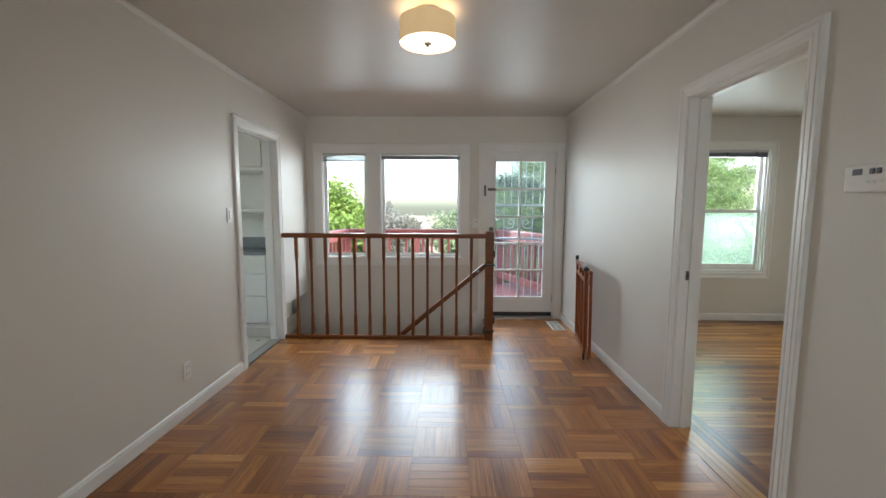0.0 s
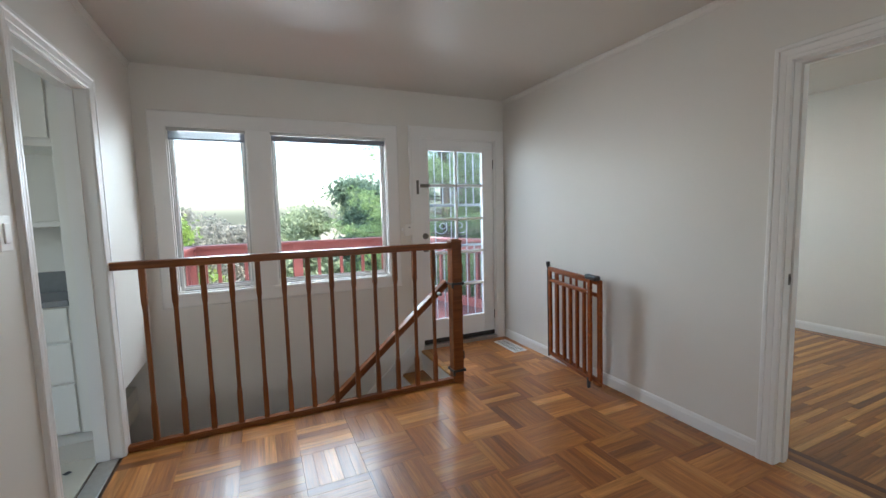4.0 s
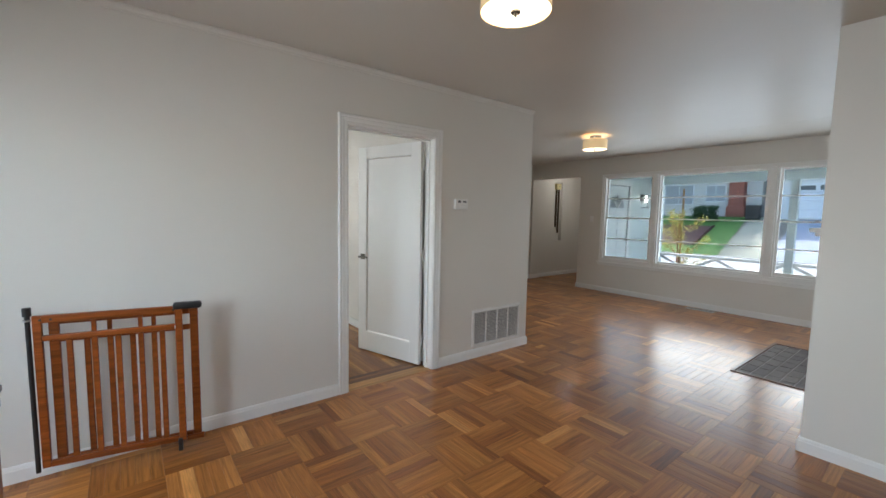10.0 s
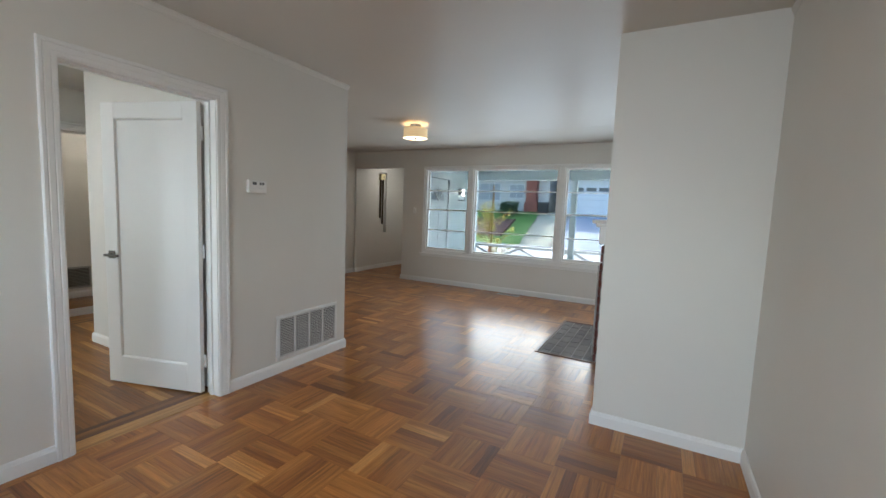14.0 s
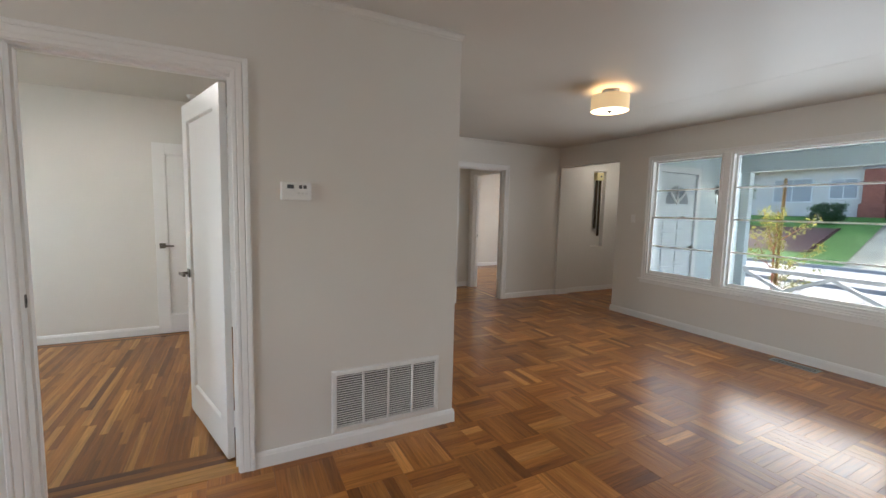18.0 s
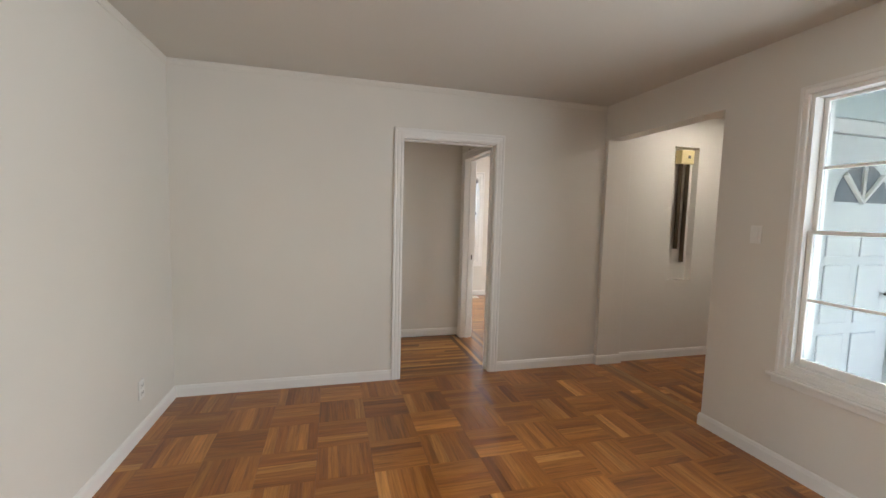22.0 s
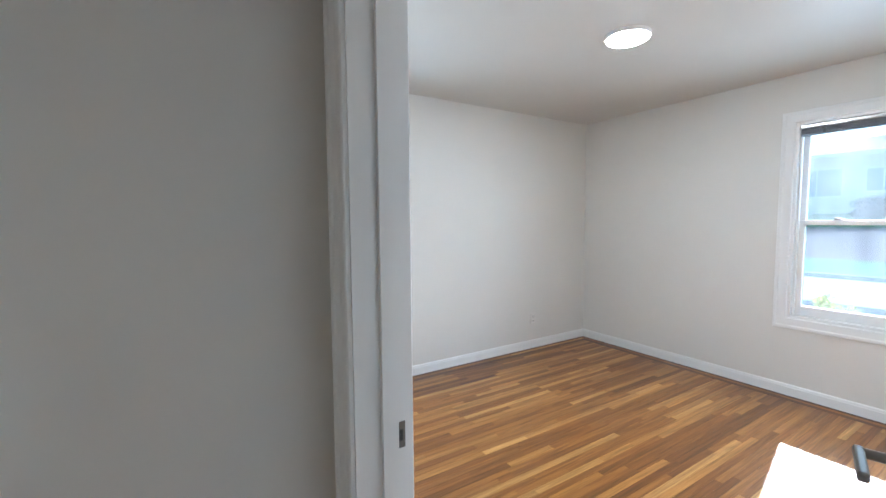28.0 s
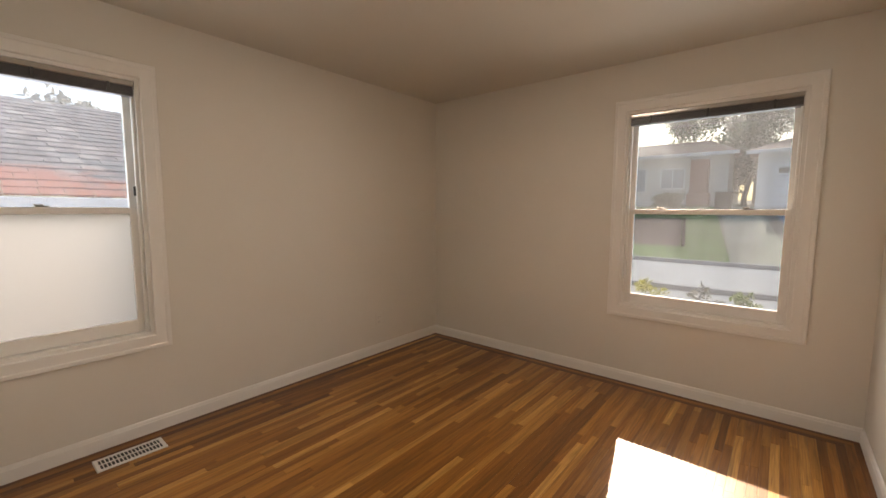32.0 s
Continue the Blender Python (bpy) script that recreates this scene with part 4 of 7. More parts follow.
stairs = thing("staircase", "enclosed wooden stairs going down, white risers", "stairs", pose(0, 0, 0), kind="structure")
RISER = paint("riser_paint", (0.78, 0.77, 0.73), 0.35, 100, 0.05, 0.1)
for i in range(12):
    x1 = 0.90 - i * 0.225
    z = -0.2 * (i + 1)
    part("riser", bx(x1 - 0.014, x1, 4.935, YN - 0.002, z, z + 0.178), RISER, stairs)
    part("tread", rbox(x1 - 0.225, x1, 4.935, YN - 0.002, z - 0.022, z, 0.006), STRIP, stairs)
part("landing_nosing", rbox(0.872, 0.93, 4.94, YN - 0.002, -0.024, 0.001, 0.007, 3), STRIP, stairs)
bm = bmesh.new()
sweep(bm, [(0.88, YN - 0.001, 0.06), (-2.2, YN - 0.001, 0.06 - 3.08 * 0.20 / 0.225)], [(-0.08, 0), (-0.08, 0.014), (0.06, 0.014), (0.07, 0.006), (0.07, 0)], (0, -1, 0))
single("trim_stair_skirt", bm, TRIM, "white stringer board along the stairs", "trim", "structure")

# the folded safety gate leaning on the wall
gate = thing("safety_gate", "cherry-stained wooden safety gate hung on the wall, folded together", "safety gate", pose(1.790, 4.908, 0.072, 0.8, 0, -100.5))
# local x runs away from the hinge, y is towards the wall
FRONT_SLATS = (0.162, 0.260, 0.356, 0.452, 0.546)
REAR_SLATS = (0.222, 0.316, 0.411, 0.505)
for gy, x0, x1, st, nm, slats in ((-0.030, 0.030, 0.640, 0.034, "front", FRONT_SLATS), (0.004, 0.078, 0.712, 0.040, "rear", REAR_SLATS)):
    z0, z1 = (0.0, 0.775) if nm == "front" else (-0.004, 0.757)
    fr = part("gate_frame", rbox(x0, x0 + st, gy, gy + 0.022, z0, z1, 0.004), GATEW, gate)
    part("stile", rbox(x1 - st, x1, gy, gy + 0.022, z0, z1, 0.004), GATEW, fr)
    for nm2, lo, hi in (("top_rail", z1 - 0.038, z1), ("bottom_rail", z0, z0 + 0.032), ("upper_rail", z1 - 0.128, z1 - 0.100)):
        bmr = rbox(0, x1 - x0 - 2 * st, 0, 0.022, lo, hi, 0.004)
        part(nm2, bmr, GATEW, fr).matrix_basis = pose(x0 + st, gy, 0)
    for k, cx in enumerate(slats):
        part("slat", rbox(cx - 0.0125, cx + 0.0125, gy + 0.004, gy + 0.018, z0 + 0.032, z1 - 0.128, 0.003), GATEW, fr)
        if k in (1, 3):
            part("short_slat", rbox(cx - 0.010, cx + 0.010, gy + 0.004, gy + 0.018, z1 - 0.100, z1 - 0.038, 0.003), GATEW, fr)
bm = bmesh.new()
cyl(bm, (0.012, -0.018, -0.02), (0.012, -0.018, 0.80), 0.010, 0.010, 14)
cyl(bm, (0.012, -0.018, 0.775), (0.012, -0.018, 0.815), 0.017, 0.017, 14)
pole = part("hinge_pole", bm, BLACK, gate, "black metal hinge pole", True)
bm = bmesh.new()
cyl(bm, (0.012, -0.018, 0.750), (0.012, -0.018, 0.757), 0.0175, 0.0175, 14)
part("collar", bm, STEEL, pole, "", True)
part("handle_grip", rbox(0.600, 0.735, -0.052, -0.006, 0.758, 0.795, 0.012, 3), BLACK, gate, "black plastic latch handle")
part("latch_foot", rbox(0.600, 0.622, -0.034, -0.012, -0.058, 0.020, 0.005), BLACK, gate)
part("latch_bar", rbox(0.64, 0.725, -0.010, 0.012, -0.015, 0.012, 0.004), GATEW, gate)
part("label_tag", rbox(0.575, 0.612, -0.0295, -0.0275, 0.650, 0.668, 0.001, 1), WHITEP, gate, "small white paper tag")
for x in (0.06, 0.10, 0.60):
    part("screw", rbox(x - 0.006, x + 0.006, -0.031, -0.027, 0.748, 0.760, 0.002, 1), BLACK, gate)

# ---- vents, switches, thermostat ----
grille = thing("return_air_grille", "large white louvred return air grille low on the wall", "vent", pose(XE, 1.955, 0, 0, 0, -90))
gw, g0, g1 = 0.675, 0.100, 0.465
bm = bmesh.new()
sweep(bm, [(0.03, 0, g0 + 0.03), (0.03, 0, g1 - 0.03), (gw - 0.03, 0, g1 - 0.03), (gw - 0.03, 0, g0 + 0.03)], [(0, 0), (0, 0.010), (0.004, 0.013), (0.024, 0.009), (0.030, 0.003), (0.030, 0)], (0, -1, 0), True)
part("frame", bm, VENTM, grille)
part("backing", bx(0.03, gw - 0.03, -0.0012, 0.0, g0 + 0.03, g1 - 0.03), VOID, grille, "dark sheet for the shaded duct behind the louvres")
for i in range(1, 4):
    x = 0.03 + i * (gw - 0.06) / 4
    part("divider", rbox(x - 0.007, x + 0.007, -0.012, -0.002, g0 + 0.03, g1 - 0.03, 0.002, 1), VENTM, grille)
for i in range(22):
    z = g0 + 0.038 + i * (g1 - g0 - 0.076) / 21
    part("louvre", rbox(0.03, gw - 0.03, -0.0085, -0.0015, z - 0.0030, z + 0.0030, 0.0008, 1), VENTM, grille)

hallg = thing("wall_grille", "dark metal air grille low on the hall wall", "vent", pose(6.0, 2.05, 0, 0, 0, -90))
part("frame", rbox(0, 0.50, -0.008, 0, 0.125, 0.41, 0.004), VENTG, hallg)
part("backing", bx(0.025, 0.475, -0.0100, -0.0085, 0.15, 0.385), VOID, hallg, "dark sheet for the shaded duct behind the louvres")
for i in range(12):
    z = 0.162 + i * 0.0192
    part("louvre", rbox(0.025, 0.475, -0.014, -0.0102, z - 0.003, z + 0.003, 0.0008, 1), VENTG, hallg)


def floor_register(m, w, d, label, mat, n=14):
    o = thing("floor_register", label, "floor vent", m, "floor registers")
    bm = bmesh.new()
    sweep(bm, [(0, 0, 0), (w, 0, 0), (w, d, 0), (0, d, 0)], [(0, 0), (0.020, 0), (0.020, 0.004), (0.004, 0.005)], (0, 0, 1), True)
    part("frame", bm, mat, o)
    part("backing", bx(0.018, w - 0.018, 0.018, d - 0.018, 0.0005, 0.0012), VOID, o)
    for i in range(n):
        x = 0.024 + (i + 0.5) * (w - 0.048) / n
        part("fin", rbox(x - 0.0024, x + 0.0024, 0.018, d - 0.018, 0.001, 0.004, 0.0008, 1), mat, o)
    part("spine", rbox(0.018, w - 0.018, d / 2 - 0.004, d / 2 + 0.004, 0.0012, 0.0046, 0.001, 1), mat, o)
    return o


floor_register(pose(1.765, 5.215, 0.002, 0, 0, 90), 0.37, 0.145, "white framed metal floor register by the back door", VENTM, 22)
floor_register(pose(1.20, -2.325, 0.002), 0.375, 0.125, "grey metal floor register under the front window", VENTG, 20)
floor_register(pose(8.135, -2.40, 0.002, 0, 0, 90), 0.315, 0.14, "cream metal floor register in the bedroom", VENTM, 16)
floor_register(pose(3.10, 5.50, 0.002), 0.30, 0.10, "white metal floor register in the back bedroom", VENTM, 14)


def switch_plate(m, kind="rocker", w=0.075, h=0.118, label="white wall switch plate", name="light_switch", skin=None):
    o = thing(name, label, "switch" if kind == "rocker" else "outlet", m)
    part("plate", rbox(-w / 2, w / 2, -0.006, 0, -h / 2, h / 2, 0.0025), skin or WHITEP, o)
    if kind == "rocker":
        part("rocker", rbox(-0.017, 0.017, -0.011, -0.005, -0.034, 0.034, 0.003), skin or WHITEP, o)
    else:
        for dz in (-0.024, 0.024):
            r = part("receptacle", rbox(-0.016, 0.016, -0.009, -0.005, dz - 0.015, dz + 0.015, 0.005, 3), skin or WHITEP, o)
            for dx in (-0.006, 0.006):
                part("slot", rbox(dx - 0.0012, dx + 0.0012, -0.0096, -0.0088, dz - 0.003, dz + 0.006, 0.0003, 1), BLACK, r)
    return o


switch_plate(pose(XW, 3.935, 1.30, 0, 0, 90), label="white rocker switch plate beside the kitchen doorway")
switch_plate(pose(XW, 3.322, 0.295, 0, 0, 90), "outlet", label="white wall outlet low on the dining wall", name="wall_outlet")
switch_plate(pose(6.0, 0.460, 1.295, 0, 0, -90), w=0.085, h=0.125, label="white dimmer switch plate on the hall wall")
switch_plate(pose(3.36, -2.41, 1.33, 0, 0, 180), w=0.066, h=0.108, label="white switch plate beside the front window")
switch_plate(pose(4.29, 1.175, 0.29, 0, 0, 0), "outlet", label="white wall outlet in the living room corner", name="wall_outlet")
switch_plate(pose(8.25, -4.20, 0.315, 0, 0, -90), "outlet", label="wall outlet painted over with the bedroom wall paint", name="wall_outlet", skin=WALL)
for m in (pose(6.0, -0.013, 2.083, 0, 0, -90), pose(6.0, -0.212, 2.083, 0, 0, -90), pose(5.718, -1.383, 2.112, 0, 0, 180)):
    nl = thing("wall_hook", "tiny dark metal hook in the wall over a door", "hook", m, "small hooks over the hall doors")
    bm = bmesh.new()
    cyl(bm, (0, 0, 0), (0, -0.012, 0.003), 0.0022, 0.0022, 8)
    cyl(bm, (0, -0.012, -0.006), (0, -0.012, 0.010), 0.0035, 0.003, 8)
    part("pin", bm, BRONZE, nl)
al = thing("door_alarm", "white plastic door alarm box with a toggle, beside the back door", "alarm", pose(0.772, YN, 1.175))
part("body", rbox(-0.036, 0.036, -0.026, 0, -0.055, 0.055, 0.006, 3), WHITEP, al)
part("magnet", rbox(-0.060, -0.040, -0.020, 0, -0.012, 0.022, 0.003), WHITEP, al)
part("toggle", rbox(0.004, 0.020, -0.030, -0.025, 0.018, 0.028, 0.002, 1), GREYP, al)
th = thing("thermostat", "white wall thermostat with two small dark displays", "thermostat", pose(XE, 2.135, 1.462, 0, 0, -90))
part("body", rbox(-0.075, 0.075, -0.030, 0, -0.046, 0.046, 0.008, 3), WHITEP, th)
part("display", rbox(-0.045, -0.012, -0.0315, -0.029, 0.012, 0.032, 0.001, 1), GREYP, th)
for x in (0.020, 0.042):
    part("button", rbox(x - 0.008, x + 0.008, -0.0335, -0.029, 0.013, 0.031, 0.003), GREYP, th)
for x in (0.010, 0.030, 0.050):
    part("key", rbox(x - 0.006, x + 0.006, -0.0320, -0.029, -0.016, -0.006, 0.002, 1), VENTM, th)
sd = thing("smoke_detector", "white round smoke detector on the bedroom ceiling", "smoke detector", pose(4.40, 2.75, H))
bm = bmesh.new()
cyl(bm, (0, 0, 0), (0, 0, -0.032), 0.065, 0.052, 32)
part("body", bm, WHITEP, sd, "", True)

# ---- entry niche with tubular door chime ----
BRASS = plain("aged_brass_tube", (0.09, 0.065, 0.04), 0.35, 0.7)
CREAM = plain("cream_plastic", (0.72, 0.62, 0.33), 0.4)
chime = thing("door_chime", "old tubular door chime with a cream cover in a wall niche", "door chime", pose(4.895, -3.36, 0, 0, 0, -90))
part("cover", rbox(-0.075, 0.085, -0.075, 0.008, 1.97, 2.105, 0.010, 3), CREAM, chime, "cream plastic chime cover")
part("emblem", rbox(0.005, 0.035, -0.078, -0.074, 2.025, 2.055, 0.002, 1), GREYP, chime)
for x, z in ((-0.040, 1.12), (0.045, 0.985)):
    bm = bmesh.new()
    cyl(bm, (x, -0.035, z), (x, -0.035, 1.985), 0.021, 0.021, 20)
    part("tube", bm, BRASS, chime, "dark brass chime tube", True)

# ---- fireplace ----
fp = thing("fireplace", "red brick fireplace with a white mantel shelf", "fireplace", pose(-0.46, -0.475, 0))
MORTAR = plain("mortar", (0.42, 0.39, 0.36), 0.9)
part("core", bx(0.0, 0.145, -0.655, 0.655, 0, 1.10), MORTAR, fp)
BRICK = plain("red_brick", (0.20, 0.062, 0.045), 0.75, 0, 0.5, 30)
bmk = rbox(-0.097, 0.097, 0.0, 0.022, -0.032, 0.032, 0.004, 1)
brick_me = mesh_of("brick", bmk, BRICK)
half_me = mesh_of("brick_half", rbox(-0.046, 0.046, 0.0, 0.022, -0.032, 0.032, 0.004, 1), BRICK)
for c in range(14):
    z = 0.040 + c * 0.0775
    for i in range(-1, 8):
        y = -0.655 + 0.103 + (i + (0.5 if c % 2 else 0)) * 0.206
        if y < -0.56 or y > 0.56:
            continue
        if z < 0.75 and abs(y) < 0.40:
            continue
        b = new("brick", brick_me)
        b.parent = fp
        b.matrix_basis = pose(0.145 + 0.022, y, z, 0, 0, 90)
    for s in (-1, 1):
        b = new("brick", half_me)
        b.parent = fp
        b.matrix_basis = pose(0.075 + (0.02 if c % 2 else -0.02), s * 0.655, z, 0, 0, 0 if s > 0 else 180)
        b = new("brick", half_me)
        b.parent = fp
        b.matrix_basis = pose(0.167, s * (0.630 - 0.02), z, 0, 0, 90)
part("firebox", bx(0.145, 0.150, -0.36, 0.36, 0.03, 0.72), VOID, fp, "flat black sheet standing for the firebox opening")
part("frieze", rbox(0.0, 0.185, -0.70, 0.70, 1.10, 1.255, 0.004), TRIM, fp, "white painted mantel frieze")
part("mantel_moulding", rbox(0.0, 0.215, -0.725, 0.725, 1.255, 1.285, 0.008, 3), TRIM, fp)
part("mantel_shelf", rbox(0.0, 0.245, -0.755, 0.755, 1.285, 1.318, 0.006, 3), TRIM, fp, "white mantel shelf")
fs = thing("fire_screen", "metal framed fire screen standing before the fireplace", "fire screen", pose(-0.272, -0.475, 0.007))
SCREENM = plain("screen_frame", (0.42, 0.41, 0.38), 0.4, 0.5)
part("frame", rbox(0, 0.014, -0.50, -0.475, 0, 0.88, 0.003), SCREENM, fs)
part("frame", rbox(0, 0.014, 0.475, 0.50, 0, 0.88, 0.003), SCREENM, fs)
part("frame", rbox(0, 0.014, -0.475, 0.475, 0.855, 0.88, 0.003), SCREENM, fs)
part("frame", rbox(0, 0.014, -0.475, 0.475, 0.0, 0.025, 0.003), SCREENM, fs)
part("mesh_panel", bx(0.005, 0.008, -0.475, 0.475, 0.025, 0.855), plain("screen_mesh", (0.16, 0.16, 0.15), 0.5, 0.4), fs)
HMORT = plain("hearth_mortar", (0.36, 0.33, 0.30), 0.9, 0, 0.3, 30)
hearth = single("floor_hearth", bx(-0.31, 0.215, -1.13, 0.195, -0.012, 0.0015), HMORT, "flush hearth of grey brown tiles with pale joints", "hearth", "structure")
HTILE, hnt, hp = nodes_of("hearth_tile")
hinfo = hnt.nodes.new("ShaderNodeObjectInfo")
hn = noise_tex(hnt, texco(hnt), 26, 6, 0.7)
hnt.links.new(blend(hnt, ramp(hnt, hinfo.outputs["Random"], [(0, (0.075, 0.056, 0.048)), (0.5, (0.110, 0.084, 0.074)), (1, (0.150, 0.118, 0.106))]), ramp(hnt, hn, [(0.3, (0.6, 0.6, 0.6)), (0.7, (1.35, 1.33, 1.3))]), 1.0), hp.inputs["Base Color"])
hp.inputs["Roughness"].default_value = 0.72
bump(hnt, hn, 0.3, 0.004, hp)
rng = random.Random(12)
for c in range(5):
    y = -1.125 - (0.10 if c % 2 else 0.0)
    x = -0.303 + 0.103 * c
    while y < 0.19:
        ln = rng.uniform(0.15, 0.23)
        a, b = max(y, -1.125), min(y + ln, 0.19)
        if b - a > 0.03:
            part("tile", rbox(x + rng.uniform(0.002, 0.006), x + 0.103 - rng.uniform(0.003, 0.007), a + 0.004, b - 0.005, 0.0, rng.uniform(0.0035, 0.0055), 0.002, 1), HTILE, hearth)
        y += ln
bm = bmesh.new()
sweep(bm, [(-0.31, -1.13, 0.0015), (0.215, -1.13, 0.0015), (0.215, 0.195, 0.0015), (-0.31, 0.195, 0.0015)], [(0, 0), (-0.028, 0), (-0.028, 0.006), (-0.004, 0.008), (0, 0.004)], (0, 0, 1), False)
part("hearth_border", bm, timber("border_wood", [(0.10, 0.04, 0.016), (0.13, 0.05, 0.02), (0.15, 0.06, 0.025)], 0.35), hearth)


# ---- ground, street and what lies across it ----
def steps_of(*spans):
    return np.unique(np.concatenate([np.linspace(a, b, n) for a, b, n in spans]).round(4))


def ground_z(x, y):
    """Height of the land: a front garden, a street, a bank rising beyond it, and a drop behind the house."""
    x, y = np.asarray(x, float), np.asarray(y, float)
    front = -0.35 - np.clip(-5.2 - y, 0, 7.7) * 0.032
    front = np.where(y < -19.1, -0.55 + (-19.1 - y).clip(0, 11) * 0.19 + (-30.1 - y).clip(0, 60) * 0.03, np.where(y < -12.9, -0.62, front))
    back = -3.0 - (y - 8).clip(0, 60) * 0.05
    f = ((y + 5.25) / 0.10).clip(0, 1)
    side = ((x - 8.75) / 0.1).clip(0, 1) * (1 - ((y - 6) / 6).clip(0, 1))
    low = back * (1 - side) + -0.45 * side
    return front * (1 - f) + low * f


def sheet(name, xs, ys, material, label, lift=0.0, category="ground", kind="structure", warp=None):
    gx, gy = np.meshgrid(xs, ys, indexing="ij")
    if warp:
        gx, gy = warp(gx, gy)
    gz = ground_z(gx, gy) + lift
    n, m = gx.shape
    verts = np.stack([gx, gy, gz], -1).reshape(-1, 3).tolist()
    idx = np.arange(n * m).reshape(n, m)
    faces = np.stack([idx[:-1, :-1], idx[1:, :-1], idx[1:, 1:], idx[:-1, 1:]], -1).reshape(-1, 4).tolist()
    me = bpy.data.meshes.new(name)
    me.from_pydata(verts, [], faces)
    me.materials.append(material)
    me.shade_smooth()
    return tagged(new(name, me), label, category, "", kind)


def soil(name, a, b, scale, rough=0.9, relief=0.4, dist=0.03):
    m, nt, p = nodes_of(name)
    v = texco(nt)
    n1 = noise_tex(nt, v, scale, 8, 0.7)
    n2 = noise_tex(nt, v, scale * 0.06, 3)
    c = blend(nt, ramp(nt, n1, [(0.35, a), (0.65, b)]), ramp(nt, n2, [(0.3, (0.75, 0.75, 0.75)), (0.7, (1.1, 1.1, 1.1))]), 0.8)
    nt.links.new(c, p.inputs["Base Color"])
    p.inputs["Roughness"].default_value = rough
    bump(nt, n1, relief, dist, p)
    return m


EARTH = soil("garden_earth", (0.20, 0.16, 0.11), (0.33, 0.28, 0.21), 6)
GRASS = soil("lawn", (0.06, 0.16, 0.02), (0.13, 0.29, 0.04), 14)
DRY = soil("dry_lawn", (0.38, 0.36, 0.24), (0.55, 0.50, 0.36), 12)
MULCH = soil("bark_mulch", (0.070, 0.032, 0.024), (0.145, 0.066, 0.050), 18)
ROADM = soil("pale_concrete_road", (0.38, 0.375, 0.36), (0.46, 0.455, 0.44), 8, 0.85, 0.1, 0.005)
DRIVE = soil("driveway_concrete", (0.36, 0.38, 0.42), (0.46, 0.48, 0.52), 8, 0.85, 0.1, 0.005)
sheet("ground", steps_of((-400, -60, 6), (-60, -6, 12), (-6, 10, 33), (10, 60, 12), (60, 400, 6)), np.unique(np.concatenate([steps_of((-400, -60, 6), (-60, -31, 8), (-30.1, -19.1, 12), (-19.0, -12.9, 4), (-12.8, -5.4, 8), (6, 20, 8), (20, 60, 6), (60, 400, 6)), [-5.25, -5.20, -5.15, -4.0, 0, 4]])), EARTH, "bare garden earth falling away behind the house")
sheet("road", np.linspace(-60, 70, 14), np.array([-18.75, -15.8, -13.05]), ROADM, "pale sunlit concrete street", 0.012, "road")
for k, y in enumerate((-12.93, -18.92)):
    single("kerb", rbox(-60, 70, y - 0.09, y + 0.09, -0.75, -0.47, 0.02), ROADM, "pale concrete kerb along the street", "kerb", "structure")
sheet("pavement", np.linspace(-60, 70, 20), np.array([-12.7, -12.0, -11.3]), ROADM, "pale concrete pavement before the garden", 0.012, "pavement")


def lean(x0, x1, y0, y1, tilt):
    def go(gx, gy):
        return gx + tilt * (y0 - gy), gy
    return go


sheet("lawn_strip", np.linspace(6.7, 14.0, 8), np.linspace(-19.1, -30.0, 14), GRASS, "green front lawn across the street", 0.02, warp=lean(0, 0, -19.1, 0, 0.16))
sheet("lawn_dry", np.linspace(4.9, 6.7, 4), np.linspace(-19.1, -30.0, 14), DRY, "pale dry lawn strip across the street", 0.022, warp=lean(0, 0, -19.1, 0, 0.14))
sheet("driveway", np.linspace(1.2, 4.7, 4), np.linspace(-19.1, -29.4, 14), DRIVE, "grey concrete driveway up to a garage", 0.022, warp=lean(0, 0, -19.1, 0, 0.10))
sheet("lawn_far", np.linspace(-20, 1.0, 8), np.linspace(-19.1, -29.4, 14), GRASS, "green lawn beside the driveway", 0.02)
sheet("mulch_bed", np.linspace(8.6, 13, 6), np.linspace(-21.0, -26.5, 8), MULCH, "red brown bark mulch bed", 0.04, warp=lean(0, 0, -21, 0, 0.16))
sheet("front_bed", np.linspace(-4, 8.5, 14), np.linspace(-11.2, -5.35, 8), soil("front_gravel", (0.27, 0.245, 0.21), (0.42, 0.39, 0.35), 22), "pale gravel front garden bed", 0.02)
bm = bmesh.new()
for i in range(44):
    y0 = -21.0 - i * 0.125
    z = float(ground_z(8.4, y0 - 0.0625))
    sx = (-21.0 - y0) * 0.16
    box(bm, 8.45 + sx, 8.57 + sx, y0 - 0.125, y0, z - 0.15, z + 0.10)
single("bed_edging", bm, MULCH, "low wooden edging along the mulch bed", "edging")


# ---- plants ----
def leaf_material(name, a, b):
    m, nt, p = nodes_of(name)
    geo = nt.nodes.new("ShaderNodeNewGeometry")
    nt.links.new(ramp(nt, geo.outputs["Random Per Island"], [(0.0, a), (0.55, tuple((p1 + q) / 2 for p1, q in zip(a, b))), (1.0, b)]), p.inputs["Base Color"])
    p.inputs["Roughness"].default_value = 0.55
    tr = nt.nodes.new("ShaderNodeBsdfTranslucent")
    tr.inputs[0].default_value = (*tuple(min(1, c * 1.6) for c in b), 1)
    mx = nt.nodes.new("ShaderNodeMixShader")
    mx.inputs[0].default_value = 0.35
    nt.links.new(p.outputs[0], mx.inputs[1])
    nt.links.new(tr.outputs[0], mx.inputs[2])
    nt.links.new(mx.outputs[0], nt.nodes["Material Output"].inputs[0])
    return m


